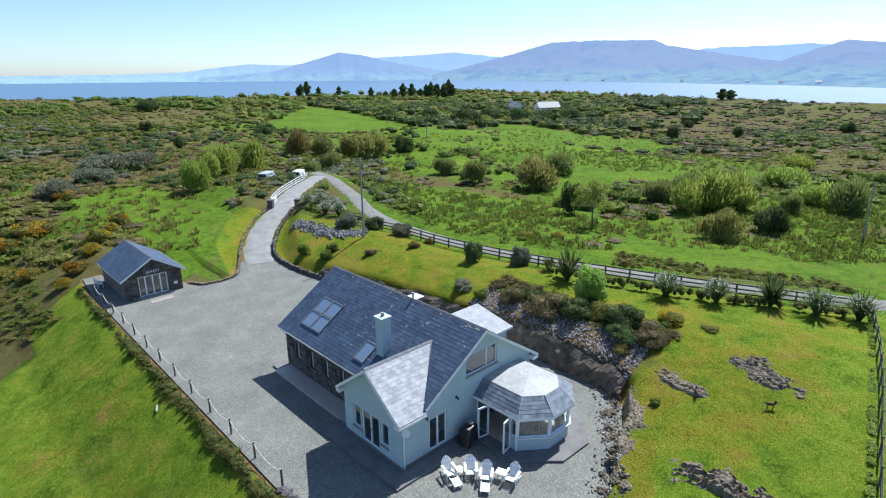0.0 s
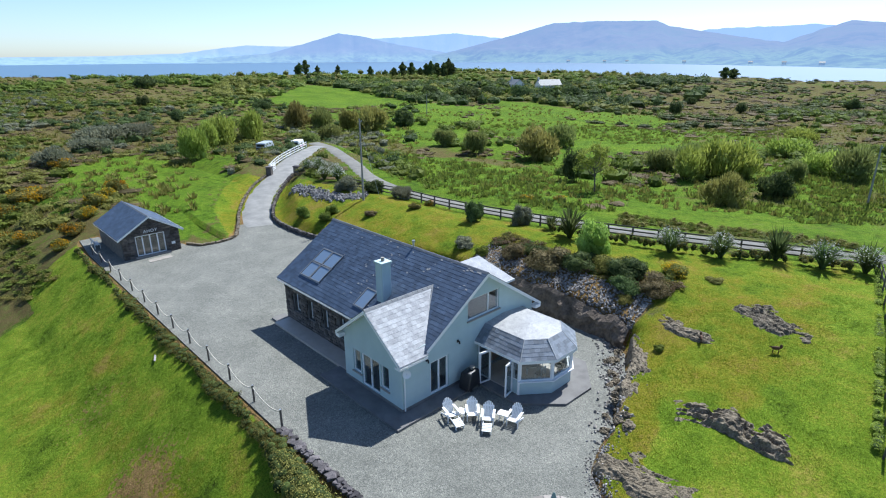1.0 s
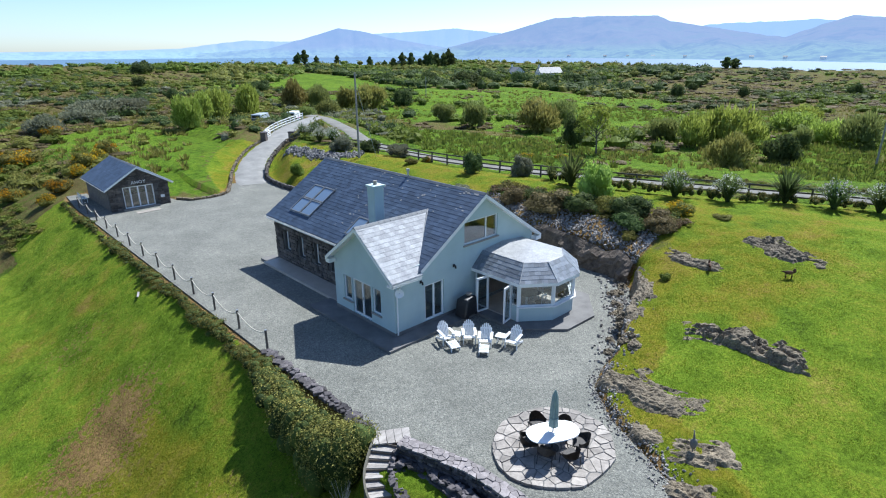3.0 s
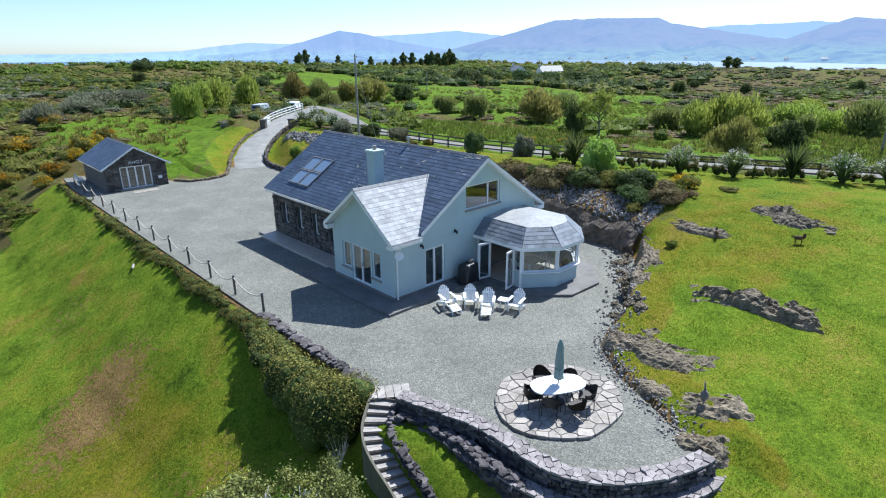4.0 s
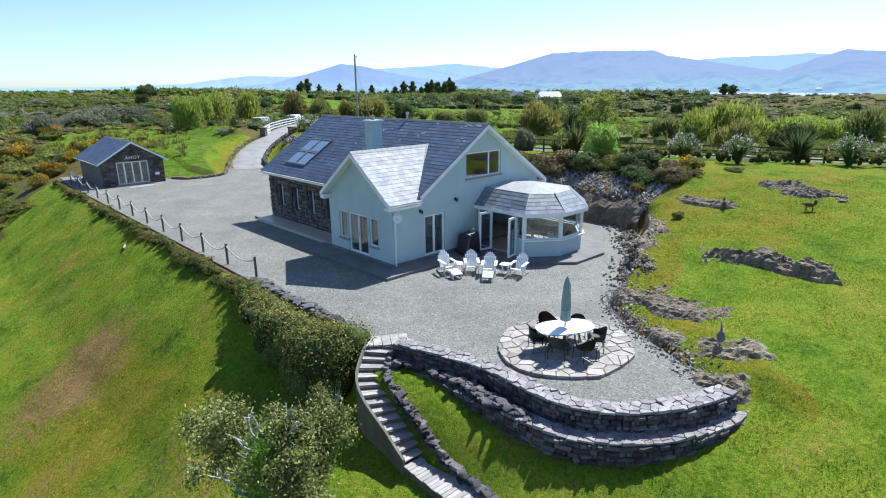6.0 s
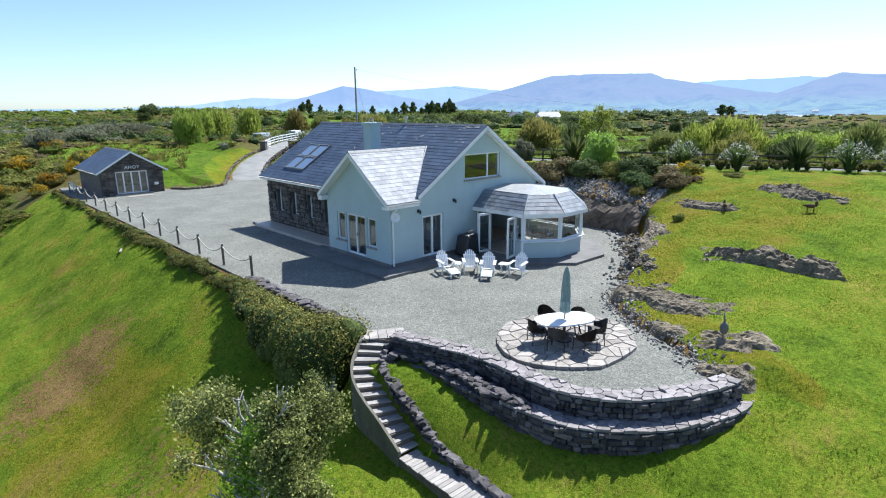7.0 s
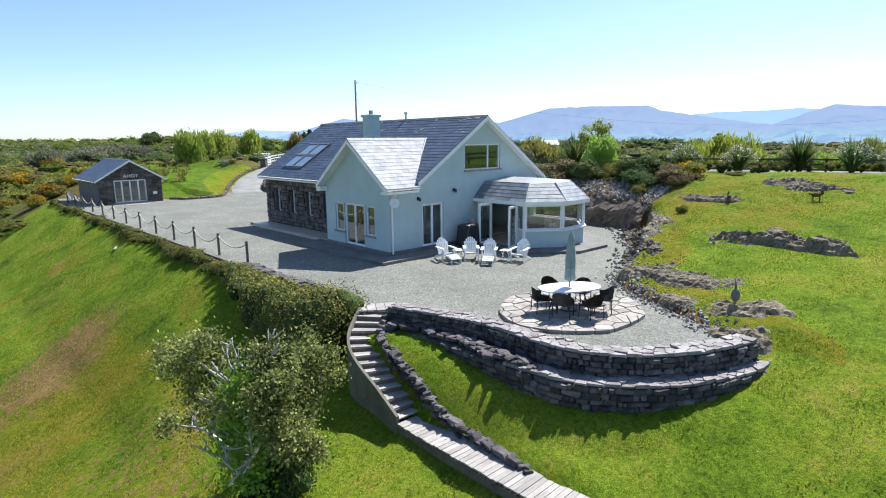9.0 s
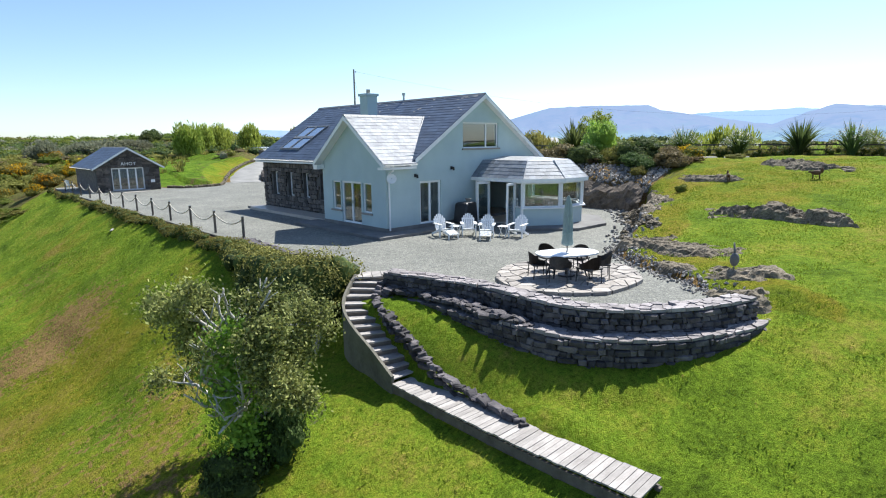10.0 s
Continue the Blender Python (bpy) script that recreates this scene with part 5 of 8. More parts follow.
def terrace_wall(line, z_top, z_low, half, seed, label, course):
    w = thing("terrace_wall", label, "stone wall")
    core = part("core", ribbon(line, half - 0.05, z_low, z_top - 0.08), M_MORTAR, w)
    at, total = line_place(line, half - 0.04)
    low = min(z_low(*p[:2]) for p in line) if callable(z_low) else z_low

    def buried(s, z):
        m = at(s, z)
        return callable(z_low) and z < z_low(m.translation.x, m.translation.y) - 0.05
    rnd = random.Random(seed)
    kinds = stone_set(M_WALLSTONE, 8, rough=0.26, seed=seed * 31)
    z = z_top - 0.09
    while z > low:
        c = course * rnd.uniform(0.7, 1.3)
        s = 0.0
        while s < total:
            ln = min(rnd.choice((0.12, 0.17, 0.2, 0.26, 0.34, 0.46)) * rnd.uniform(0.75, 1.05), total - s + 0.05)
            if not buried(s + ln / 2, z):
                lay("stone", rnd.choice(kinds), at(min(s + ln / 2, total), z - c / 2) @ pose(0, 0, 0, rnd.uniform(-4, 4), rnd.uniform(-4, 4), rnd.uniform(-4, 4)) @ Matrix.Diagonal((ln - 0.004, 0.2 * rnd.uniform(0.6, 1.35), c - 0.004, 1)), w)
            s += ln
        z -= c
    return w


upper = terrace_wall(WALL_UP, 0.27, -0.5, 0.26, 5, "dry stone terrace wall with pale flagstone coping", 0.125)
cap_stones(upper, WALL_UP, 0.27, 0.27, 8)
lower = terrace_wall(WALL_LOW, -0.28, lambda x, y: h(x - 0.3, y - 0.3) - 0.1, 0.24, 6, "lower dry stone wall stepping out below the terrace", 0.125)
cap_stones(lower, WALL_LOW[20:], 0.24, -0.28, 9, spread=0.22)
part("stone_fill", ribbon([((a[0] + b[0]) / 2, (a[1] + b[1]) / 2) for a, b in zip(WALL_UP[2:], WALL_LOW[4:])], 0.3, -0.9, -0.38), M_WALLSTONE, lower)
rnd = random.Random(77)
rocks = stone_set(M_WALLSTONE, 6, rough=0.3, seed=400)
at, total = line_place(WALL_LOW)
for i in range(96):
    s = i / 96 * 5.2
    k = rnd.uniform(0.1, 0.26)
    lay("loose_stone", rnd.choice(rocks), at(s, -0.26 + rnd.uniform(-0.03, 0.08)) @ pose(0, rnd.uniform(-0.15, 0.15), 0, rnd.uniform(-12, 12), rnd.uniform(-12, 12), rnd.uniform(0, 180)) @ Matrix.Diagonal((k * 1.3, k, k * 0.5, 1)), lower)

# ---- garden stairs and boardwalk ----
ST_OUT = glide([(-5.55, -5.55), (-6.1, -5.93), (-6.55, -6.33), (-6.85, -6.85), (-7.0, -7.5), (-7.08, -8.4), (-7.22, -9.45)], 8)
ST_IN = glide([(-5.1, -6.35), (-5.5, -6.6), (-5.88, -6.9), (-6.18, -7.3), (-6.34, -7.85), (-6.42, -8.6), (-6.5, -9.45)], 8)
stairs = thing("garden_stairs", "curved flight of weathered timber garden steps", "stairs")
NST = 13
ST_ACC = np.cumsum([0.0] + [(Vector(q) - Vector(p)).length for p, q in zip(ST_OUT, ST_OUT[1:])])


def stair_share(x, y):
    """How far down the flight a place on its outer side lies, 0 to 1."""
    k = min(range(len(ST_OUT)), key=lambda i: (ST_OUT[i][0] - x) ** 2 + (ST_OUT[i][1] - y) ** 2)
    return float(ST_ACC[k] / ST_ACC[-1])


for i in range(NST):
    k0, k1 = (int(round(float(np.interp(j / NST * ST_ACC[-1], ST_ACC, range(49))))) for j in (i, i + 1))
    z = -0.1 - 0.135 * i
    a, b, c, d = Vector(ST_OUT[k0]), Vector(ST_IN[k0]), Vector(ST_IN[min(k1, 48)]), Vector(ST_OUT[min(k1, 48)])
    tread = part("tread", merge(None, bmesh.new()), M_DECK, stairs)
    bm = bmesh.new()
    for j in range(2):
        f0, f1 = j / 2 + 0.01, (j + 1) / 2 - 0.02
        slab([tuple(a.lerp(d, f0)), tuple(b.lerp(c, f0)), tuple(b.lerp(c, f1)), tuple(a.lerp(d, f1))], z - 0.035, z, bm)
    bm.to_mesh(tread.data)
    bm.free()
    part("riser", slab([tuple(a), tuple(b), tuple(b.lerp(c, 0.08)), tuple(a.lerp(d, 0.08))], z - 0.01, z + 0.1), M_POST, stairs, "dark timber riser")
    if i in (1, 3, 6):
        p = a.lerp(b, 0.5).lerp(c.lerp(d, 0.5), 0.4)
        part("step_light", tube([(p.x, p.y, z - 0.005), (p.x, p.y, z + 0.006)], 0.045, 12), M_STEEL, stairs, "small round step light")
part("side_panel", ribbon([(x - 0.04, y) for x, y in ST_OUT], 0.04, lambda x, y: h(x - 0.3, y) - 0.3, lambda x, y: 0.1 - 1.74 * stair_share(x, y)), M_PANEL, stairs, "curved grey boarded side panel")
for i in range(5):
    q = [(-4.05 - 0.26 * i, -6.0 + 0.16 * i), (-4.3 - 0.26 * i, -5.85 + 0.16 * i), (-4.75 - 0.24 * i, -6.55 + 0.18 * i), (-4.52 - 0.24 * i, -6.7 + 0.18 * i)]
    part("landing_board", slab([(x - 0.05, y + 0.15) for x, y in q], -0.03, 0.02 + 0.002 * i), M_DECK, stairs)
walkway = thing("boardwalk", "grey weathered boardwalk of timber planks on the slope", "boardwalk")
rnd = random.Random(5)
DECK = glide([(-6.86, -9.45), (-6.92, -11.0), (-6.95, -13.0), (-6.92, -14.6), (-6.86, -16.1)], 20)
at, total = line_place(DECK)
s = 0.07
while s < total:
    part("plank", box(-0.066, 0.066, -0.43 + rnd.uniform(-0.015, 0.015), 0.43 + rnd.uniform(-0.015, 0.015), -0.035, 0), M_DECK, walkway).matrix_basis = at(s, -1.83 + 0.012 * s + rnd.uniform(-0.004, 0.004))
    s += 0.145
for off in (-0.38, 0.38):
    ln = []
    for i in range(0, 81, 8):
        m = at(i / 80 * total, -1.95 + 0.012 * i / 80 * total) @ Vector((0, off, 0))
        ln.append((m.x, m.y))
    part("joist", ribbon(ln, 0.03, -2.1, -1.88), M_POST, walkway)
for i in range(5):
    for off in (-0.36, 0.36):
        m = at(i / 4 * total, 0) @ Vector((0, off, 0))
        part("post", box(m.x - 0.05, m.x + 0.05, m.y - 0.05, m.y + 0.05, h(m.x, m.y) - 0.3, -1.9), M_POST, walkway)
edging = thing("edging_wall", "low rough stone edging beside the steps and boardwalk", "stone wall")
rnd = random.Random(12)
EDGE = glide([(-5.2, -6.75, -0.1), (-5.68, -7.05, -0.4), (-5.9, -7.4, -0.66), (-6.05, -8.0, -0.98), (-6.13, -8.8, -1.3), (-6.22, -9.7, -1.52), (-6.32, -10.8, -1.62), (-6.38, -12.2, -1.68), (-6.42, -13.2, -1.74)], 6)
at, total = line_place(EDGE)
acc = np.linspace(0, total, len(EDGE))
s = 0.0
while s < total:
    k = rnd.choice((0.1, 0.14, 0.18, 0.24, 0.34)) * rnd.uniform(0.85, 1.15)
    z = float(np.interp(s, acc, [p[2] for p in EDGE]))
    for lev in range(3):
        lay("stone", rnd.choice(rocks), at(s, z - 0.02 - 0.11 * lev + rnd.uniform(-0.03, 0.03)) @ pose(0, -0.1 + (0.1 if lev % 2 else -0.1) + rnd.uniform(-0.06, 0.06), 0, rnd.uniform(-14, 14), rnd.uniform(-14, 14), rnd.uniform(-30, 30)) @ Matrix.Diagonal((k * 1.2, rnd.uniform(0.12, 0.26), rnd.uniform(0.06, 0.15), 1)), edging)
    s += max(k * 0.68, 0.1)

# ---- flagged circle with the dining set ----
patio = thing("stone_patio", "raised round patio of irregular pale flagstones", "patio")
PC = (-1.0, -10.35)
outline = [(PC[0] + (2.36 + 0.06 * math.sin(k * 1.3)) * math.cos(k * 2 * math.pi / 22), PC[1] + (2.1 + 0.06 * math.cos(k * 2.1)) * math.sin(k * 2 * math.pi / 22)) for k in range(22)]
part("bed", slab(outline, -0.05, 0.08), M_CONC, patio, "grey-brown mortar bed")
rnd = random.Random(21)
sites = []
while len(sites) < 120:
    p = (PC[0] + rnd.uniform(-2.4, 2.4), PC[1] + rnd.uniform(-2.2, 2.2))
    if all(math.hypot(p[0] - q[0], p[1] - q[1]) > 0.26 for q in sites) or rnd.random() < 0.004:
        sites.append(p)
wide = [(PC[0] + (x - PC[0]) * 1.02, PC[1] + (y - PC[1]) * 1.02) for x, y in outline]
for poly in cell_polygons(sites, wide):
    b = flag(poly, 0.026, 0.0, 0.105, rnd)
    if b:
        part("flagstone", b, M_CAP, patio)


def adirondack_chair(label, at_, turn, rest=False):
    c = thing("garden_chair", label, "garden chair", (*at_, 0.0), turn, "white garden chairs by the doors")
    for sx in (-0.3, 0.3):
        part("front_leg", box(sx - 0.02, sx + 0.02, -0.42, -0.32, 0, 0.56, 0.005), M_WHITE, c)
        b = box(sx * 0.93 - 0.018, sx * 0.93 + 0.018, -0.5, 0.55, -0.05, 0.05, 0.004)
        bmesh.ops.transform(b, matrix=pose(0, 0, 0.22, -19, 0, 0), verts=b.verts)
        part("back_leg", b, M_WHITE, c)
        part("arm", box(sx - 0.07, sx + 0.07, -0.5, 0.26, 0.56, 0.585, 0.008), M_WHITE, c)
    for i in range(6):
        y = -0.46 + i * 0.1
        part("seat_slat", box(-0.28, 0.28, y, y + 0.085, 0.36 - 0.03 * i, 0.38 - 0.03 * i, 0.005), M_WHITE, c)
    for i in range(7):
        x = (i - 3) * 0.078
        ht = 0.82 - 0.028 * (i - 3) ** 2 * 0.9
        b = box(-0.034, 0.034, -0.01, 0.01, 0, ht, 0.008)
        bmesh.ops.transform(b, matrix=pose(x * 0.9, 0.12, 0.2, -24, x * 22, 0), verts=b.verts)
        part("back_slat", b, M_WHITE, c)
    b = box(-0.28, 0.28, 0, 0.02, -0.04, 0.04, 0.004)
    bmesh.ops.transform(b, matrix=pose(0, 0.36, 0.72, -24, 0, 0), verts=b.verts)
    part("back_rail", b, M_WHITE, c)
    if rest:
        for i in range(6):
            y = -0.66 - i * 0.09
            part("footrest_slat", box(-0.24, 0.24, y - 0.08, y, 0.33 - 0.022 * i, 0.35 - 0.022 * i, 0.005), M_WHITE, c)
        for sx in (-0.22, 0.22):
            part("footrest_leg", box(sx - 0.015, sx + 0.015, -1.14, -1.06, 0, 0.24), M_WHITE, c)
            part("footrest_rail", extrude_profile([(-0.5, 0.27), (-1.15, 0.15), (-1.15, 0.21), (-0.5, 0.33)], "x", sx - 0.015, sx + 0.015), M_WHITE, c)


adirondack_chair("white slatted garden chair with its footrest out", (1.65, -1.9), -18, True)
adirondack_chair("white slatted garden chair by the house", (2.55, -2.65), -42)
adirondack_chair("white slatted garden chair with its footrest out", (2.85, -3.5), -52, True)
adirondack_chair("white slatted garden chair by the side table", (3.75, -4.55), -72)


def side_table(at_, label):
    t = thing("side_table", label, "table", (*at_, 0.0), 20)
    b = bmesh.new()
    for i in range(5):
        x = -0.2 + i * 0.1
        ww = math.sqrt(max(0.05, 0.25 ** 2 - x * x))
        box(x - 0.045, x + 0.045, -ww, ww, 0.44, 0.46, 0.005, b)
    part("top", b, M_WHITE, t)
    for sy in (-0.14, 0.14):
        for sgn in (-1, 1):
            part("leg", tube([(sgn * 0.2, sy, 0), (-sgn * 0.2, sy, 0.44)], 0.02, 6), M_WHITE, t)


side_table((3.45, -3.95), "small white folding side table")
side_table((2.05, -2.35), "small white side table between the chairs")
grill = thing("barbecue", "black covered barbecue against the house wall", "barbecue", (4.35, -0.75, 0.13), 10)
b = box(-0.62, 0.62, -0.36, 0.36, 0.06, 1.05, 0.12)
for v in b.verts:
    if v.co.z > 0.8:
        v.co.x *= 0.72
        v.co.z += 0.12 * (1 - abs(v.co.y) / 0.36)
    v.co.x += 0.03 * math.sin(v.co.z * 9 + v.co.y * 7)
part("cover", b, M_BLACK, grill, "fitted black cover", True)
for sx in (-0.4, 0.4):
    part("wheel", tube([(sx, -0.38, 0.09), (sx, -0.32, 0.09)], 0.09, 12), M_BLACK, grill)
pot = thing("bowl", "pale stone bowl on the covered barbecue", "bowl", (4.5, -0.75, 1.3))
part("bowl_body", tube([(0, 0, -0.06), (0, 0, 0.02), (0, 0, 0.09)], 0.09, 12, taper=0.17), M_SILL, pot)

# dining table, chairs and closed umbrella
TT = 0.1
table = thing("dining_table", "white oval garden table on a dark pedestal", "table", (-1.25, -10.47, TT), 62)
poly = [(0.98 * math.copysign(abs(math.cos(a)) ** 0.7, math.cos(a)), 0.56 * math.copysign(abs(math.sin(a)) ** 0.8, math.sin(a))) for a in [k * 2 * math.pi / 40 for k in range(40)]]
part("tabletop", slab([(y * 1.0, x) for x, y in poly][::-1], 0.7, 0.74), M_WHITE, table, "white oval top")
part("pedestal", tube([(0, 0, 0.02), (0, 0, 0.7)], 0.05, 10), M_BLACK, table)
for sx in (-0.55, 0.55):
    part("leg", merge(tube([(0.25, sx, 0.0), (0.1, sx * 0.7, 0.7)], 0.025, 6), tube([(-0.25, sx, 0.0), (-0.1, sx * 0.7, 0.7)], 0.025, 6)), M_BLACK, table)
umb = thing("garden_umbrella", "closed grey-green parasol standing through the table", "umbrella", (-1.25, -10.47, TT))
part("pole", tube([(0, 0, 0), (0, 0, 2.45)], 0.022, 8), M_BLACK, umb)
part("base", tube([(0, 0, 0), (0, 0, 0.06)], 0.26, 20), M_BLACK, umb)
bm = bmesh.new()
rows = []
prof = [(0.95, 0.10), (1.0, 0.15), (1.25, 0.13), (1.6, 0.12), (1.9, 0.11), (2.2, 0.085), (2.4, 0.04), (2.46, 0.01)]
for z, r in prof:
    rows.append([bm.verts.new(((r * (1 + 0.3 * math.cos(8 * k * 2 * math.pi / 32 + z * 2))) * math.cos(k * 2 * math.pi / 32 + z * 0.5), (r * (1 + 0.3 * math.cos(8 * k * 2 * math.pi / 32 + z * 2))) * math.sin(k * 2 * math.pi / 32 + z * 0.5), z)) for k in range(32)])
for a, b in zip(rows, rows[1:]):
    for k in range(32):
        bm.faces.new((a[k], a[(k + 1) % 32], b[(k + 1) % 32], b[k]))
bm.faces.new(rows[-1])
part("canopy", bm, M_FABRIC, umb, "folded grey-green cloth", True)
part("strap", tube([(0, 0, 1.28), (0, 0, 1.34)], 0.165, 16), M_FABRIC, umb)


def rattan_chair():
    c = thing("dining_chair", "dark woven garden chair with curved back at the table", "chair", group="chairs round the garden table")
    for sx in (-0.25, 0.25):
        for sy, top in ((-0.24, 0.44), (0.22, 0.44)):
            part("leg", tube([(sx * 1.05, sy * 1.08, 0), (sx, sy, top)], 0.016, 6), M_BLACK, c)
    part("seat", box(-0.29, 0.29, -0.28, 0.27, 0.4, 0.46, 0.03), M_RATTAN, c, "woven seat")
    bm = bmesh.new()
    rows = []
    for j in range(6):
        z = 0.42 + j * 0.078
        row = []
        for k in range(17):
            a = math.pi * (k / 16) * 1.15 - 0.075 * math.pi
            cut = 1 - 0.55 * abs(math.cos(a)) ** 3
            zz = 0.42 + (z - 0.42) * cut
            rr = 0.30 + 0.04 * j / 5
            row.append(bm.verts.new((rr * math.cos(a), -0.02 + rr * math.sin(a), zz)))
        rows.append(row)
    for a, b in zip(rows, rows[1:]):
        for k in range(16):
            bm.faces.new((a[k], a[k + 1], b[k + 1], b[k]))
    bmesh.ops.solidify(bm, geom=bm.faces[:], thickness=0.025)
    part("backrest", bm, M_RATTAN, c, "curved woven back")
    return c


first = rattan_chair()
spots = [(-2.0, -9.98), (-1.98, -10.75), (-1.5, -11.42), (-0.68, -11.3), (-0.45, -10.35), (-0.95, -9.58)]
for i, (x, y) in enumerate(spots):
    m = pose(x, y, TT, 0, 0, math.degrees(math.atan2(y + 10.47, x + 1.25)) - 90)
    if i:
        copy_thing(first, m)
    else:
        first.matrix_basis = m


# conservatory furniture
def wooden_chair(at_, turn, first_one=None):
    if first_one:
        return copy_thing(first_one, pose(*at_, FLOOR_Z + 0.012, 0, 0, turn))
    c = thing("indoor_chair", "white painted dining chair inside the conservatory", "chair", (*at_, FLOOR_Z + 0.012), turn, "chairs in the conservatory")
    for sx in (-0.2, 0.2):
        part("leg", tube([(sx, -0.2, 0), (sx, -0.2, 0.45)], 0.02, 6), M_WHITE, c)
        part("leg", tube([(sx, 0.2, 0), (sx, 0.22, 0.95)], 0.02, 6), M_WHITE, c)
    part("seat", box(-0.23, 0.23, -0.23, 0.22, 0.44, 0.48, 0.01), M_RATTAN, c)
    for x in (-0.12, 0.0, 0.12):
        part("spindle", tube([(x, 0.2, 0.48), (x, 0.22, 0.9)], 0.012, 6), M_WHITE, c)
    part("top_rail", box(-0.22, 0.22, 0.2, 0.23, 0.88, 0.97, 0.008), M_WHITE, c)
    return c


itable = thing("indoor_table", "pale wooden dining table inside the conservatory", "table", (7.7, -2.2, FLOOR_Z + 0.012))
part("tabletop", slab([(0.6 * math.cos(k * math.pi / 14), 0.6 * math.sin(k * math.pi / 14)) for k in range(28)], 0.72, 0.76), M_SILL, itable)
part("pedestal", tube([(0, 0, 0), (0, 0, 0.2), (0, 0, 0.72)], 0.07, 10), M_WHITE, itable)
wc = wooden_chair((6.75, -2.0), 90)
for p, a in (((7.7, -3.15), 180), ((8.6, -2.3), -90), ((7.8, -1.25), 0)):
    wooden_chair(p, a, wc)
plant = thing("house_plant", "leafy green plant in a pot inside the window", "plant", (9.0, -3.6, FLOOR_Z + 0.012))
part("plant_pot", tube([(0, 0, 0), (0, 0, 0.3)], 0.12, 12, taper=0.16), M_SILL, plant)

# ---- rope fence ----
POSTS = [(-5.15, 3.55 + i * 3.12) for i in range(13)]
fence = thing("rope_fence", "line of slim dark posts joined by sagging pale rope", "fence")
for i, (x, y) in enumerate(POSTS):
    post = part("post", box(x - 0.045, x + 0.045, y - 0.045, y + 0.045, -0.15, 1.05, 0.01), M_POST, fence)
    post.rotation_euler = (0, 0, 0)
    part("post_cap", box(x - 0.052, x + 0.052, y - 0.052, y + 0.052, 1.05, 1.07), M_STEEL, post)
for (x, y), (x2, y2) in zip(POSTS, POSTS[1:]):
    sag = random.uniform(0.34, 0.46)
    part("rope", tube([(x + (x2 - x) * t, y + (y2 - y) * t, 0.93 - sag * 4 * t * (1 - t)) for t in [k / 10 for k in range(11)]], 0.03, 6), M_ROPE, fence)
kerb = thing("yard_edging", "row of rough stones along the yard edge", "stone edging")
rnd = random.Random(3)
y = -5.0
while y < 3.4:
    k = rnd.uniform(0.2, 0.42)
    for dx in (0.0, 0.2):
        lay("stone", rnd.choice(rocks), pose(-5.42 + dx + rnd.uniform(-0.06, 0.06), y + rnd.uniform(-0.1, 0.1), 0.06 + rnd.uniform(-0.03, 0.06), rnd.uniform(-9, 9), rnd.uniform(-9, 9), rnd.uniform(0, 180)) @ Matrix.Diagonal((k, k * 0.8, 0.14, 1)), kerb)
    y += k * 0.9
# ---- plants ----
def leaf_quads(rs, pos, nrm, size, aspect=0.55):
    """Small leaf blades at pos, facing about nrm."""
    n = len(pos)
    nrm = nrm + rs.normal(0, 0.55, (n, 3))
    nrm /= np.linalg.norm(nrm, axis=1, keepdims=True) + 1e-9
    t = np.cross(nrm, rs.normal(0, 1, (n, 3)))
    t /= np.linalg.norm(t, axis=1, keepdims=True) + 1e-9
    b = np.cross(nrm, t)
    s = (size * rs.uniform(0.6, 1.3, n))[:, None]
    v = np.stack([pos - t * s, pos - b * s * aspect, pos + t * s, pos + b * s * aspect], 1).reshape(-1, 3)
    return v, np.arange(4 * n).reshape(-1, 4)


def lump_field(rs, lumps, n, depth=0.25):
    """n places on the outer shell of the lumps (x, y, z, rx, rz), and their normals."""
    w = lumps[:, 3] ** 2
    k = rs.choice(len(lumps), n, p=w / w.sum())
    d = rs.normal(0, 1, (n, 3))
    d[:, 2] = np.where(rs.random(n) < 0.72, np.abs(d[:, 2]), d[:, 2])
    d /= np.linalg.norm(d, axis=1, keepdims=True)
    r = lumps[k][:, [3, 3, 4]] * (1 - depth * rs.random((n, 1)) ** 1.6 + 0.12 * rs.random((n, 1)) ** 4)
    return lumps[k][:, :3] + d * r, d


SPHERE = bmesh.new()
bmesh.ops.create_icosphere(SPHERE, subdivisions=2, radius=1.0)
SPHERE_V = np.array([v.co[:] for v in SPHERE.verts])
SPHERE_F = np.array([[v.index for v in f.verts] for f in SPHERE.faces])
SPHERE.free()


def bush_arrays(seed, leaves, leaf, lumps=9, upright=1.0, core=0.72):
    rs = np.random.RandomState(seed)
    a, q = rs.uniform(0, 6.28, lumps), np.sqrt(rs.uniform(0, 1, lumps)) * 0.62
    size = rs.uniform(0.26, 0.46, lumps)
    z = np.clip(rs.uniform(0.15, 0.72, lumps) * (1.08 - 0.5 * q) * upright, 0.12, 0.8)
    L = np.stack([q * np.cos(a), q * np.sin(a), z, size, size * rs.uniform(0.7, 1.0, lumps) * 0.8], 1)
    L = np.vstack([L, [0, 0, 0.32, 0.6, 0.36]])
    p, n = lump_field(rs, L, leaves)
    p[:, 2] = np.maximum(p[:, 2], 0.0)
    v, f = leaf_quads(rs, p, n, leaf)
    cv, cf, off = [], [], len(v)
    for l in L:
        w = SPHERE_V * l[[3, 3, 4]] * core * (1 + 0.12 * rs.normal(0, 1, (len(SPHERE_V), 1))) + l[:3]
        cv.append(w)
        cf.append(SPHERE_F + off)
        off += len(w)
    return np.vstack([v] + cv), f, np.vstack(cf)


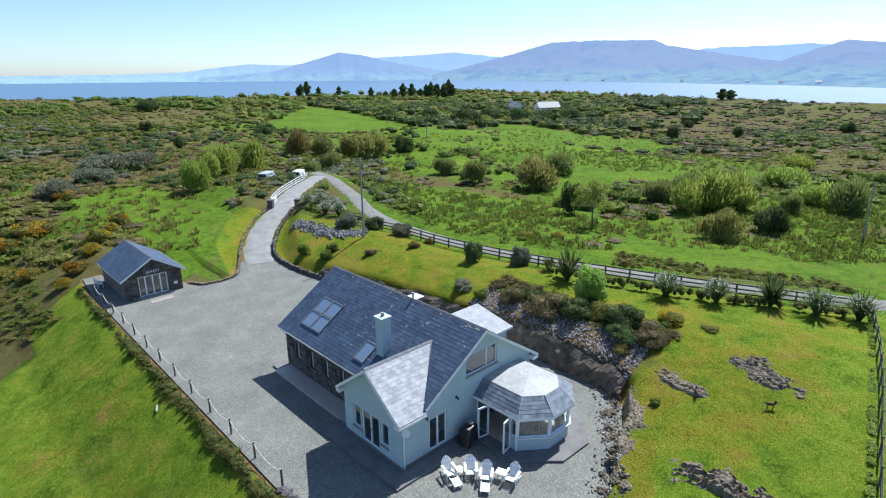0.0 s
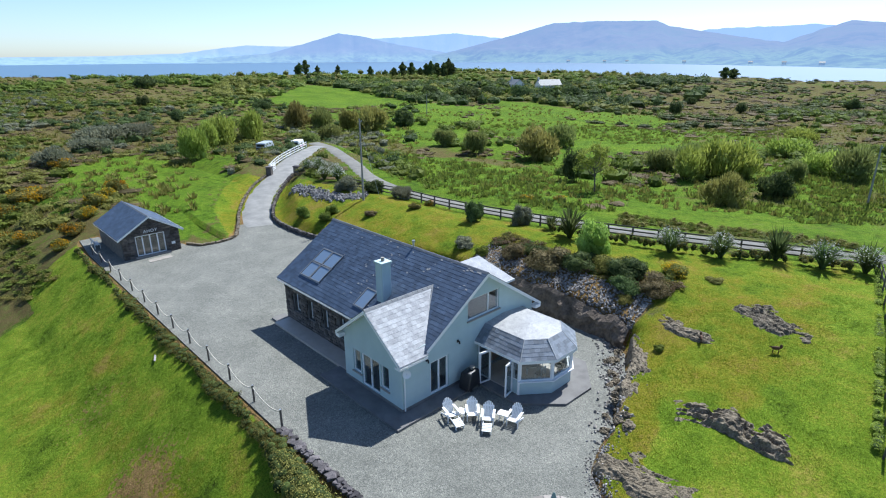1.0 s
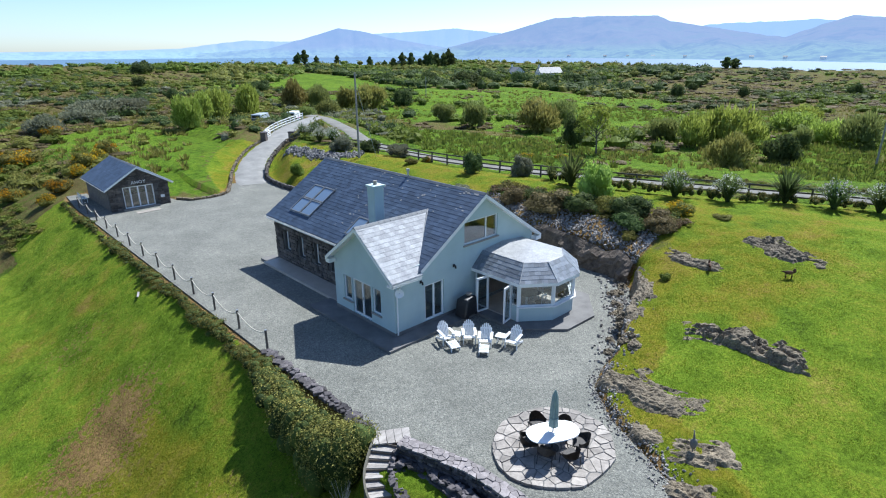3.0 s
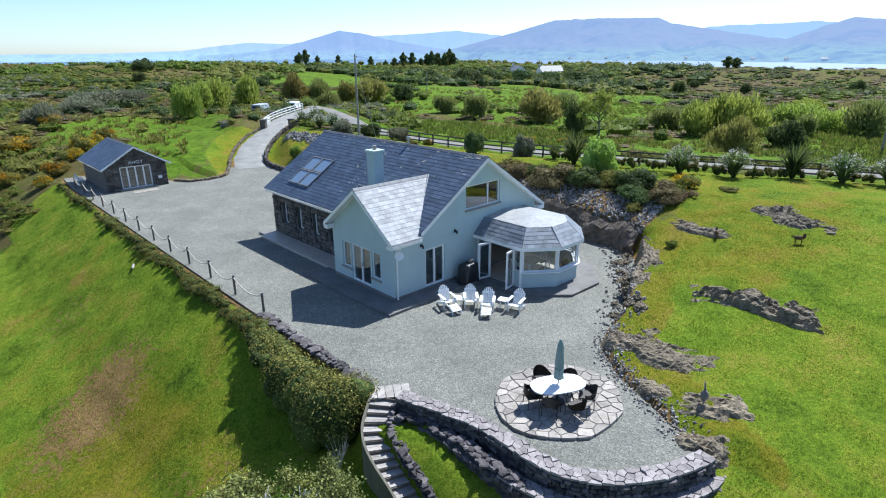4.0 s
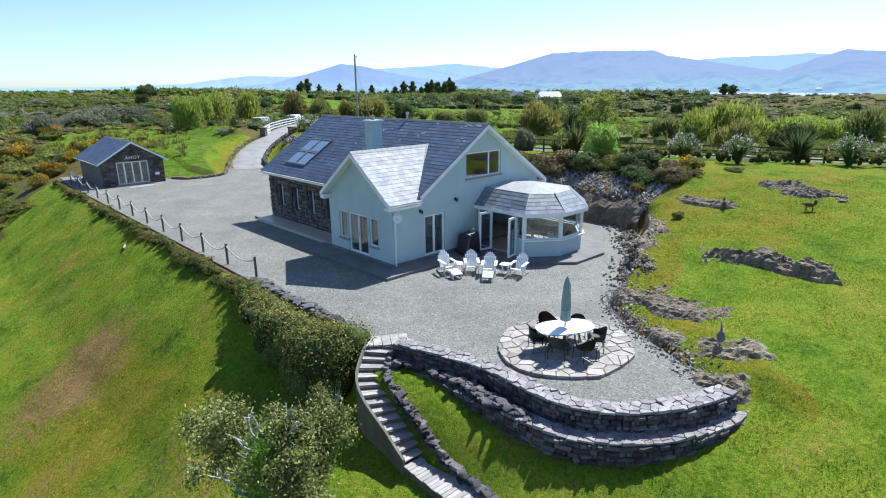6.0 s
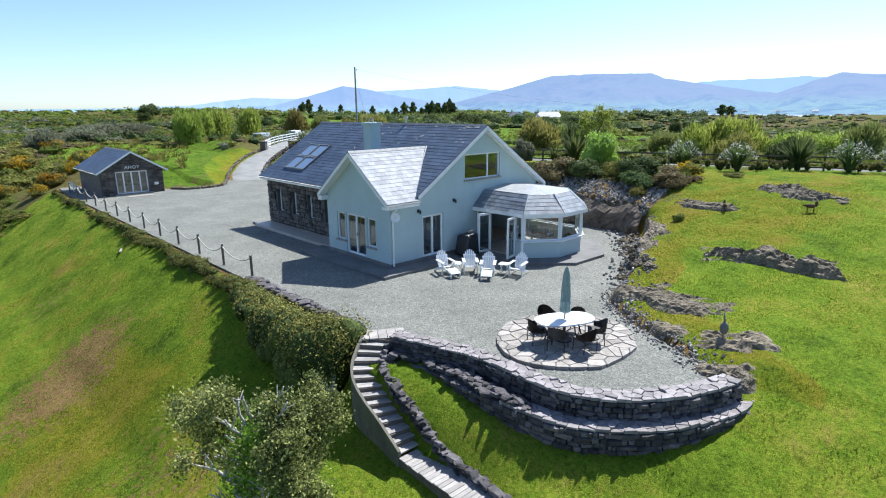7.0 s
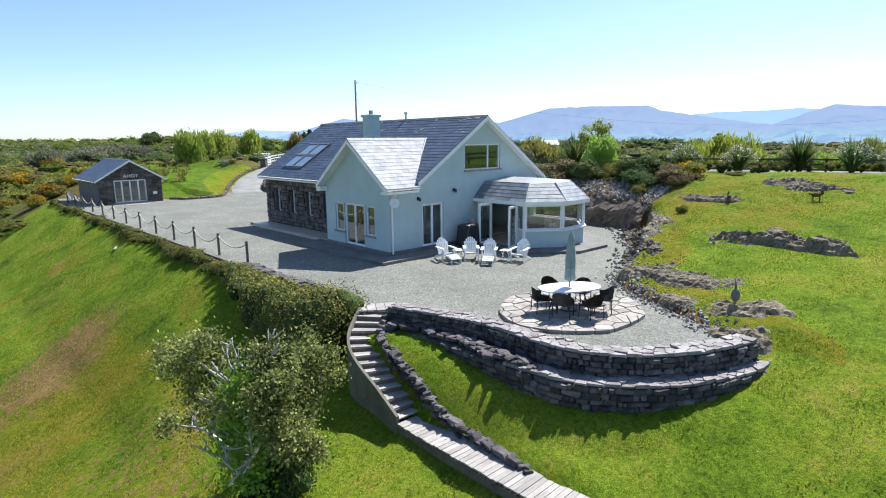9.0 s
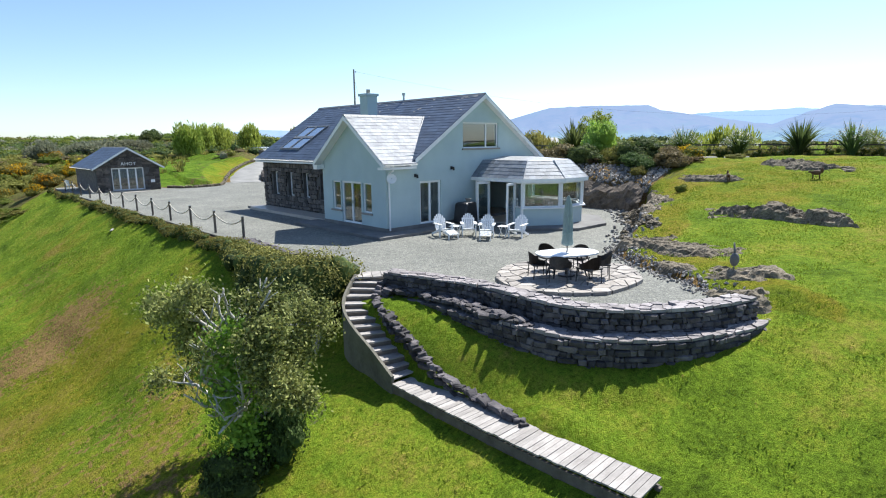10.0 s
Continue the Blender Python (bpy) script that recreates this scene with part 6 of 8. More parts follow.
def as_mesh(name, v, quads, tris, material):
    return raw_mesh(name, v.tolist(), quads.tolist() + (tris.tolist() if len(tris) else []), material)


KINDS = {"fresh": M_LEAF_BRIGHT, "mid": M_LEAF_MID, "olive": M_LEAF_OLIVE, "dark": M_LEAF_DARK, "grey": M_LEAF_GREY, "brown": M_LEAF_BROWN}
WORDS = {"fresh": "fresh green bushy willow shrub in the rough field", "mid": "rounded mid-green shrub in the rough grass", "olive": "big olive-yellow bush coming into leaf",
         "dark": "dense dark green evergreen bush", "grey": "grey leafless scrub bush", "brown": "low brownish heath shrub on the bank"}


def willow_arrays(seed, count):
    """A feathery bush: many thin upright sprays over a small core."""
    rs = np.random.RandomState(seed)
    v, f, c = bush_arrays(seed, 500, 0.05, 10, core=0.42)
    k = 10
    a, q = rs.uniform(0, 6.28, k), np.sqrt(rs.uniform(0, 1, k)) * 0.6
    L = np.stack([q * np.cos(a), q * np.sin(a), rs.uniform(0.25, 0.62, k) * (1.1 - 0.5 * q), rs.uniform(0.28, 0.46, k), rs.uniform(0.24, 0.36, k)], 1)
    p, d = lump_field(rs, np.vstack([L, [0, 0, 0.35, 0.62, 0.4]]), count, 0.55)
    p[:, 2] = np.maximum(p[:, 2], 0.02)
    t = d * 0.7 + [0, 0, 0.8] + rs.normal(0, 0.35, (count, 3))
    t /= np.linalg.norm(t, axis=1, keepdims=True)
    w = np.cross(t, rs.normal(0, 1, (count, 3)))
    w *= 0.019 / (np.linalg.norm(w, axis=1, keepdims=True) + 1e-9)
    ln = rs.uniform(0.04, 0.11, (count, 1))
    s = np.stack([p - t * ln, p + w, p + t * ln, p - w], 1).reshape(-1, 3)
    return np.vstack([s, v]), np.vstack([np.arange(4 * count).reshape(-1, 4), f + len(s)]), c + len(s)


BUSHES = {k: [as_mesh("shrub", *(bush_arrays(i * 17 + j * 5 + 3, 2600, 0.05, 11, core=0.6) if k in ("dark", "brown") else willow_arrays(i * 17 + j * 5 + 3, 3300)), {"mid": M_WILLOW, "olive": M_WILLOW_GOLD}.get(k, m)) for j in range(3)] for i, (k, m) in enumerate(KINDS.items())}
FINE = {k: [as_mesh("shrub", *bush_arrays(i * 13 + j * 7 + 90, 2700, 0.045, 12), KINDS[k]) for j in range(2)] for i, k in enumerate(("fresh", "mid", "dark", "brown", "grey", "olive"))}


def shrub(kind, x, y, r, hgt, fine=False, label=""):
    me = random.choice((FINE if fine else BUSHES)[kind])
    ob = new("shrub", me)
    ob.matrix_basis = pose(x, y, h(x, y) - 0.08 * hgt, 0, 0, random.uniform(0, 360)) @ Matrix.Diagonal((r * 1.08, r * 1.08 * random.uniform(0.85, 1.1), hgt * 1.12, 1))
    return tagged(ob, label or WORDS[kind], "shrub", kind + " shrubs")


for x, y, r, t in ((18.3, 75.7, 2.9, 6.2), (28.5, 89.6, 4.1, 6.8), (36, 91.7, 3.7, 6.6), (23, 82, 3, 5.6), (75.5, 12.3, 5.6, 6.6), (70, 15.5, 3.6, 5.4), (139.7, 19.3, 4.8, 4.5), (92, 3, 4.5, 4.2), (112, 14, 5, 4.5)):
    shrub("fresh", x, y, r, t)
for x, y, r, t in ((62.3, 106.5, 3.7, 6.6), (66.8, 66.8, 2.7, 4), (90, 53.4, 3.9, 5.8), (74.4, 22.4, 3.8, 4.5), (86.4, 22.8, 3.3, 4.4), (86.4, -1.6, 4.2, 6.0), (64.1, 55.2, 2.5, 5.2), (79.2, 3.8, 2, 3.9), (52, 88, 3, 4), (45, 84, 2.2, 3)):
    shrub("mid", x, y, r, t)
for x, y, r, t in ((56.8, 109.8, 3.7, 7.2), (70.6, 97.2, 5.2, 7.6), (68.7, 44.1, 5.1, 6.8), (55.9, 5.5, 2.7, 4.3), (68.5, 104.2, 3.4, 6.4)):
    shrub("olive", x, y, r, t)
for x, y, r, t in ((85.6, 102.7, 3.6, 5.6), (71.3, 156.8, 4.4, 4.8), (163, 206.8, 5.7, 7), (173, 188.4, 6.9, 7.7), (169.8, 160.2, 7.7, 8.2), (193.5, 167.8, 6.2, 7.2), (206.7, 159.2, 7.1, 7.2), (220.3, 153.8, 7.2, 7.2), (230.4, 147.3, 7.4, 7.4), (53.6, 25.8, 1.9, 4.8),
                   (66.2, 2.5, 2.6, 4.4), (185, 71.6, 2.7, 5), (240.6, 90.8, 3.5, 5.2), (217, 60.7, 2.7, 4), (268.7, 35.9, 3.6, 5.4), (40.6, 175.3, 2.5, 3.2), (69.6, 267, 5.9, 6.8), (38.6, 141, 2.5, 3.4)):
    shrub("dark", x, y, r, t)
for x, y, r, t in ((14.1, 111.9, 6, 3.6), (20.1, 112, 4.1, 3.6), (0.4, 88.5, 3.3, 3.2), (23.9, 29.0, 1.5, 1.6), (9, 100, 4, 3)):
    shrub("grey", x, y, r, t)
# garden shrubs
for kind, x, y, r, t in (("fresh", 22.6, 2.8, 1.6, 3.0), ("mid", 14.6, 34.9, 1.0, 1.3), ("mid", 15.2, 31.3, 0.9, 1.1), ("mid", 16.5, 31.9, 0.9, 1.1), ("dark", 22.6, 16.3, 1.1, 2.2), ("grey", 25.2, 12.6, 1.1, 2.2),
                         ("dark", 23.2, 33.0, 1.4, 1.7), ("grey", 21.5, 36.5, 1.5, 1.8), ("brown", 18.4, 7.8, 1.4, 1.4), ("brown", 18.6, 4.4, 2.0, 1.7), ("dark", 19.2, 2.0, 1.6, 1.5), ("olive", 20.4, 0.2, 1.5, 1.4),
                         ("dark", 20.0, -1.6, 1.9, 1.7), ("brown", 19.4, -4.0, 1.6, 1.3), ("dark", 18.6, -2.4, 1.3, 1.2), ("dark", 19.4, 6.4, 1.2, 1.2), ("olive", 17.3, -3.0, 0.7, 0.7),
                         ("olive", 23.2, -6.5, 0.7, 0.4), ("mid", 13.7, -7.3, 0.45, 0.4), ("olive", 21.6, 24.0, 0.8, 0.7), ("brown", 18.0, 27.0, 0.9, 0.6), ("mid", 17.6, 10.5, 0.8, 0.8), ("grey", 17.8, 13.0, 1.0, 0.9)):
    shrub(kind, x, y, r, t, True, {"fresh": "fresh green rounded shrub on the garden bank", "mid": "small trimmed green garden shrub", "brown": "brown heathery shrub on the garden bank"}.get(kind, ""))


def gorse(x, y, r, t):
    g = thing("gorse_bush", "spiny gorse bush covered in yellow flowers", "shrub", (x, y, h(x, y) - 0.05), random.uniform(0, 360), "gorse bushes")
    for name, kind, sc in (("foliage", random.choice(FINE["olive"]), 1.0), ("blossom", random.choice(GORSE), 1.03)):
        ob = new(name, kind)
        ob.parent = g
        ob.matrix_basis = Matrix.Diagonal((r * sc, r * sc, t * sc, 1))


GORSE = []
for j in range(3):
    gv, gf, gt = bush_arrays(500 + j, 900, 0.045, 9, core=0.0)
    GORSE.append(as_mesh("flowers", gv[:3600], gf, np.zeros((0, 3), int), M_GORSE))
for x, y, r, t in ((-5.6, 71, 3.0, 2.6), (-0.9, 57.3, 1.6, 2.2), (3.2, 63.2, 1.6, 2.2), (-5, 50.1, 1.6, 1.9), (1.1, 85.7, 1.9, 2), (22.4, -3.9, 1.2, 1.1), (-8.7, 68.6, 2.2, 2.4), (-2.6, 53.5, 1.4, 1.7), (1.2, 60.2, 1.5, 1.8), (-8.5, 56, 1.5, 1.6),
                   (-6.6, 47.6, 1.2, 1.4), (34.4, 19, 1.0, 0.9), (38, 17, 1.0, 0.8), (-11, 62, 2, 2), (24.2, 24.5, 0.7, 0.8)):
    gorse(x, y, r, t)


def hedge(name, label, line, half, low, high, leaf, count, material, seed):
    """A hedge of many leaves along a line; low and high are functions of the place along, 0 to 1."""
    rs = np.random.RandomState(seed)
    P = np.array(line)
    seg = np.linspace(0, 1, len(P))
    n = int(count / 60)
    t = rs.random(n)
    x, y = np.interp(t, seg, P[:, 0]) + rs.normal(0, 0.35, n) * half(t), np.interp(t, seg, P[:, 1])
    lo, hi = low(t, x, y), high(t)
    rz = np.maximum(hi - lo, 0.15)
    r = half(t) * rs.uniform(0.45, 0.8, n)
    L = np.stack([x, y, lo + rz * rs.uniform(0.25, 0.72, n), r, rz * rs.uniform(0.28, 0.42, n)], 1)
    p, d = lump_field(rs, L, count, 0.35)
    v, f = leaf_quads(rs, p, d, leaf)
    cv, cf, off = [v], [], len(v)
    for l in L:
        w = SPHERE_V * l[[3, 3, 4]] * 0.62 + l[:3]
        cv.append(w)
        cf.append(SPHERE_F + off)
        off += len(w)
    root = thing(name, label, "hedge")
    # shade inside the hedge is put into the inner growth's dark colour
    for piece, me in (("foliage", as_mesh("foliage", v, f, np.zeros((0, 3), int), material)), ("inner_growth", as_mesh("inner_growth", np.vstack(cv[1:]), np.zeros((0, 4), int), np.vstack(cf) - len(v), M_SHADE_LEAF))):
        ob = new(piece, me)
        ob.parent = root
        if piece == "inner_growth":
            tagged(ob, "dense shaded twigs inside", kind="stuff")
    return root


hedge("hedge", "thick rounded green hedge beside the garden steps", [(-6.5, -5.2), (-6.85, -3.9), (-6.7, -1.0), (-6.3, 1.8)], lambda t: 1.0 - 0.42 * t, lambda t, x, y: land(x, y) - 0.1, lambda t: 0.8 - 0.5 * t, 0.045, 56000, M_LEAF_HEDGE, 1)
hedge("hedge", "low brownish green hedge along the yard edge", [(-6.1, 1.6), (-6.0, 12.0), (-5.95, 26.0), (-5.9, 44.0)], lambda t: 0.46 + 0.1 * np.sin(t * 31) - 0.08 * t, lambda t, x, y: land(x, y) - 0.15, lambda t: 0.2 + 0.14 * np.sin(t * 40) + 0.08 * np.sin(t * 97) - 0.08 * t, 0.035, 34000, M_LEAF_OLIVE, 2)
hedge("hedge", "thin leafy hedge behind the lawn fence", [(24.4, 9.0), (27.2, 1.5), (30.2, -6.0), (33.0, -13.0)], lambda t: 0.45 + 0 * t, lambda t, x, y: land(x, y), lambda t: 3.75 - 0.2 * t, 0.05, 9000, M_LEAF_OLIVE, 3)
hedge("hedge", "narrow young green hedge along the side fence", [(33.5, -14.0), (20.0, -16.6), (12.0, -18.2)], lambda t: 0.35 + 0 * t, lambda t, x, y: land(x, y), lambda t: 3.7 - 1.9 * t, 0.05, 5000, M_LEAF_BRIGHT, 4)


def strap_plant(x, y, s, bloom, lean):
    """A clump of long stiff leaves, some with pale flower heads."""
    rs = np.random.RandomState(int(abs(x * 37 + y * 91)))
    p = thing("flax_plant", "tall spiky flax plant with pale flower heads" if bloom else "tall spiky dark flax plant", "plant", (x, y, h(x, y)), 0, "spiky plants along the lawn fence")
    v, f = [], []
    for i in range(130):
        a, out, ln = rs.uniform(0, 6.28), rs.uniform(0.15, 1.0), rs.uniform(0.65, 1.1) * s
        d, w = np.array([math.cos(a), math.sin(a), 0]), np.array([-math.sin(a), math.cos(a), 0]) * 0.075 * s / 2.4
        k = len(v)
        for j in range(5):
            t = j / 4
            q = d * (0.1 + out * ln * 0.72 * t ** 1.35) + np.array([0, 0, ln * (t - 0.5 * out * t * t)])
            ww = w * (1 - t) ** 0.6 * (1 if j < 4 else 0.1)
            v += [q - ww, q + ww]
        f += [(k + 2 * j, k + 2 * j + 1, k + 2 * j + 3, k + 2 * j + 2) for j in range(4)]
    ob = new("leaves", raw_mesh("leaves", np.array(v).tolist(), f, M_LEAF_DARK))
    ob.parent = p
    if bloom:
        n = 260
        a, q = rs.uniform(0, 6.28, n), rs.uniform(0.3, 1.0, n)
        c = np.stack([np.cos(a) * q * s * 0.5, np.sin(a) * q * s * 0.5, s * (0.9 - 0.5 * q) + rs.normal(0, 0.12, n)], 1)
        v, f = leaf_quads(rs, c, rs.normal(0, 1, (n, 3)), 0.07)
        ob = new("blossom", raw_mesh("blossom", v.tolist(), f.tolist(), M_BLOOM))
        ob.parent = p
        tagged(ob, "creamy white flower heads", kind="stuff")


for x, y, s, b in ((24.6, 6.6, 3.0, 0), (27.4, -1.2, 2.5, 1), (29.3, -4.5, 2.4, 1), (31.3, -7.9, 2.8, 0), (31.5, -11.0, 2.5, 1), (33.0, -13.4, 2.4, 1), (26.0, 9.6, 1.6, 0), (24.6, 47.5, 2.4, 1), (23.6, 41.4, 2.1, 1), (22.7, 43.2, 2.0, 1), (24.2, 50.0, 2.0, 1), (25.6, 45.0, 1.9, 1)):
    strap_plant(x, y, s * 1.12, b, 0)


def twig_tree(name, label, at_, hgt, spread, leaves, leaf, leaf_mat, bark, seed, bare=0.0, trunk=0.14, low=0.3):
    """A tree with tapered trunk and limbs; its leaves grow round the twig ends."""
    rnd, rs = random.Random(seed), np.random.RandomState(seed)
    tr = thing(name, label, "tree", (at_[0], at_[1], h(*at_) - 0.1))
    stem = [Vector((0, 0, 0))]
    for i in range(5):
        stem.append(stem[-1] + Vector((rnd.uniform(-0.12, 0.12), rnd.uniform(-0.12, 0.12), hgt * 0.13)))
    trunk_ob = part("trunk", tube(stem, trunk, 9, taper=trunk * 0.5), bark, tr, smooth=True)
    tips, bm = [], bmesh.new()

    def grow(p, d, ln, r, depth):
        pts = [p]
        for k in range(4):
            d = (d + Vector((rnd.uniform(-1, 1), rnd.uniform(-1, 1), rnd.uniform(-0.5, 0.9))) * 0.22).normalized()
            pts.append(pts[-1] + d * ln / 4)
        tube(pts, r, 5, bm, taper=r * 0.45)
        if depth == 0:
            tips.append((pts[-1], d))
            tips.append((pts[2], d))
            return
        for k in range(3 if depth > 1 else 3):
            a = rnd.uniform(0, 6.28)
            u = d.orthogonal().normalized()
            w = d.cross(u)
            nd = (d * 0.75 + (u * math.cos(a) + w * math.sin(a)) * 0.75).normalized()
            grow(pts[2 if k == 0 else 4], nd, ln * 0.62, r * 0.5, depth - 1)
    for i in range(11):
        t = low + (1 - low) * i / 10
        base = stem[min(5, int(t * 5))].lerp(stem[min(5, int(t * 5) + 1)], t * 5 % 1)
        a = i * 2.4 + rnd.uniform(-0.4, 0.4)
        up = 0.12 + 0.75 * t
        grow(base, Vector((math.cos(a), math.sin(a), up)).normalized(), spread * (0.72 - 0.2 * t), trunk * 0.55, 2)
    part("branching", bm, bark, tr, "pale bare branching limbs", True)
    T = np.array([p[:] for p, d in tips])
    keep = ~((T[:, 0] * -0.72 + T[:, 1] * 0.69 > spread * 0.35) & (T[:, 2] < hgt * 0.62) & (rs.random(len(T)) < bare))
    face, aside = T[:, 0] * -0.69 + T[:, 1] * -0.724, T[:, 0] * 0.724 - T[:, 1] * 0.69
    keep &= ~((face > 0.05 * spread) & (np.abs(aside + 0.1 * spread) < 0.34 * spread) & (T[:, 2] < hgt * 0.8) & (rs.random(len(T)) < bare * 1.5))
    T = T[keep]
    k = rs.choice(len(T), leaves)
    p = T[k] + rs.normal(0, 1, (leaves, 3)) * spread * (0.045 + 0.055 * rs.random((leaves, 1)))
    v, f = leaf_quads(rs, p, rs.normal(0, 1, (leaves, 3)) + [0, 0, 0.5], leaf)
    ob = new("crown", raw_mesh("crown", v.tolist(), f.tolist(), leaf_mat))
    ob.parent = tr
    return tr, stem


tree, stem = twig_tree("hawthorn_tree", "small windswept tree with grey twigs and ivy on its trunk", (-10.6, -8.6), 4.5, 2.05, 36000, 0.044, M_LEAF_DARKTREE, M_BARK, 8, bare=0.62, low=0.3)
rnd = random.Random(41)
bm = bmesh.new()
for i in range(18):                                # bare limbs reaching out below the crown
    p, a = Vector((rnd.uniform(-0.1, 0.1), rnd.uniform(-0.1, 0.1), rnd.uniform(1.6, 3.2))), radians(rnd.uniform(175, 275))
    d = Vector((math.cos(a), math.sin(a), rnd.uniform(0.4, 1.3) if p.z > 2.0 else rnd.uniform(-0.3, 0.2)))
    pts, ln = [p], rnd.uniform(1.2, 2.0)
    for k in range(6):
        d = (d + Vector((rnd.uniform(-1, 1), rnd.uniform(-1, 1), rnd.uniform(-0.4, 0.9))) * 0.32).normalized()
        pts.append(pts[-1] + d * ln / 6)
    tube(pts, 0.05, 6, bm, taper=0.018)
    for k in (2, 3, 4, 5):
        q, d2 = pts[k], (d + Vector((rnd.uniform(-1, 1), rnd.uniform(-1, 1), rnd.uniform(-0.6, 0.8)))).normalized()
        tube([q, q + d2 * 0.25, q + d2 * 0.42 + Vector((0, 0, rnd.uniform(-0.1, 0.16)))], 0.018, 5, bm, taper=0.006)
part("bare_limb", bm, M_BARK, tree, "bleached leafless lower limbs", True)
rs = np.random.RandomState(4)
n = 8000
t = rs.random(n) ** 0.8
px = np.interp(t * 5, range(6), [q.x for q in stem]) + rs.normal(0, 0.27, n)
py = np.interp(t * 5, range(6), [q.y for q in stem]) + rs.normal(0, 0.27, n)
px[::3] += -0.24 - 0.3 * t[::3]
py[::3] += -0.30 - 0.4 * t[::3]
v, f = leaf_quads(rs, np.stack([px, py, t * 3.5], 1), np.stack([px, py, 0 * t], 1) * 3, 0.045, 0.8)
ob = new("ivy", raw_mesh("ivy", v.tolist(), f.tolist(), M_IVY))
ob.parent = tree
tagged(ob, "bright green ivy round the trunk")
# both shrubs carry the tree's shade in their dark leaf colour
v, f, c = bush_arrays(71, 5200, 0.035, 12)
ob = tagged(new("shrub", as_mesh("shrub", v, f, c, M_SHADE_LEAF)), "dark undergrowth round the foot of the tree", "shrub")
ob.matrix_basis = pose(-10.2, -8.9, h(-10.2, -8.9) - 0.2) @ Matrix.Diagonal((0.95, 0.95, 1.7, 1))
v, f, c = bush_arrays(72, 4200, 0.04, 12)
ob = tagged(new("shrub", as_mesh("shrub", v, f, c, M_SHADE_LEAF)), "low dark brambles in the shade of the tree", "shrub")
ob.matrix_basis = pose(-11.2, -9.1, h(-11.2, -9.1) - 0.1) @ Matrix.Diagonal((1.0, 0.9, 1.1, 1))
twig_tree("young_tree", "slender young tree with sparse fresh leaves by the field", (47.0, 18.0), 6.4, 2.5, 4200, 0.12, M_LEAF_BRIGHT, M_POST, 5, trunk=0.12, low=0.5)
v, f = [], []
rs = np.random.RandomState(9)
dead = thing("bare_bush", "tangle of bare grey twigs beside the hedge", "shrub", (-7.35, -5.9, h(-7.35, -5.9)))
bm = bmesh.new()
for i in range(26):
    a = rs.uniform(0, 6.28)
    tube([(0, 0, 0), (0.16 * math.cos(a), 0.16 * math.sin(a), 0.6), (0.38 * math.cos(a + 0.4), 0.38 * math.sin(a + 0.4), rs.uniform(0.9, 1.5))], 0.012, 4, bm, taper=0.004)
part("twigs", bm, M_BARK, dead)


def conifer_mesh(seed):
    rs = np.random.RandomState(seed)
    n = 900
    z = rs.random(n) ** 0.7
    r = (1 - z ** 2.2) ** 0.6 * 0.85 * (0.7 + 0.3 * np.sin(z * 17 + seed * 2)) * (0.35 + 0.65 * np.minimum(1, z * 3)) + 0.06
    a = rs.uniform(0, 6.28, n)
    q = np.sqrt(rs.random(n))
    p = np.stack([np.cos(a) * r * q, np.sin(a) * r * q, 0.12 + z * 0.88], 1)
    v, f = leaf_quads(rs, p, np.stack([np.cos(a), np.sin(a), 0.4 + 0 * a], 1), 0.11)
    return raw_mesh("crown", v.tolist(), f.tolist(), M_LEAF_DARK)


CONIFERS = [conifer_mesh(i) for i in range(3)]
TRUNK = tube([(0, 0, 0), (0, 0, 0.5), (0, 0, 0.95)], 0.035, 6, taper=0.008)
trunk_me = bpy.data.meshes.new("trunk")
TRUNK.to_mesh(trunk_me)
TRUNK.free()
trunk_me.materials.append(M_POST)


def far_place(dep, lat):
    return -15.6 + dep * LOOK_AT[0] + lat * LOOK_AT[1], -20 + dep * LOOK_AT[1] - lat * LOOK_AT[0]


for i, (u, dep, t) in enumerate(((-0.085, 500, 10), (-0.07, 505, 13), (-0.055, 495, 11), (-0.04, 510, 9), (-0.022, 500, 13), (-0.012, 505, 14), (0.0, 500, 12), (0.008, 510, 13.5), (0.014, 500, 12), (-0.03, 500, 11), (-0.1, 500, 8), (-0.125, 490, 9), (-0.18, 480, 8), (-0.245, 470, 10), (-0.235, 475, 11), (-0.25, 470, 8), (-0.215, 480, 8), (0.478, 440, 7.5), (0.492, 442, 8))):
    x, y = far_place(dep, u * dep)
    tr = thing("conifer_tree", "dark windblown conifer on the skyline", "tree", (x, y, h(x, y) - 0.3), i * 47, "skyline conifers")
    for name, me in (("trunk", trunk_me), ("crown", CONIFERS[i % 3])):
        ob = new(name, me)
        ob.parent = tr
        ob.matrix_basis = Matrix.Diagonal((t * (0.46 if u < 0.4 else 0.85), t * (0.46 if u < 0.4 else 0.85), t * (0.85 + 0.3 * ((i * 7) % 5) / 5), 1))


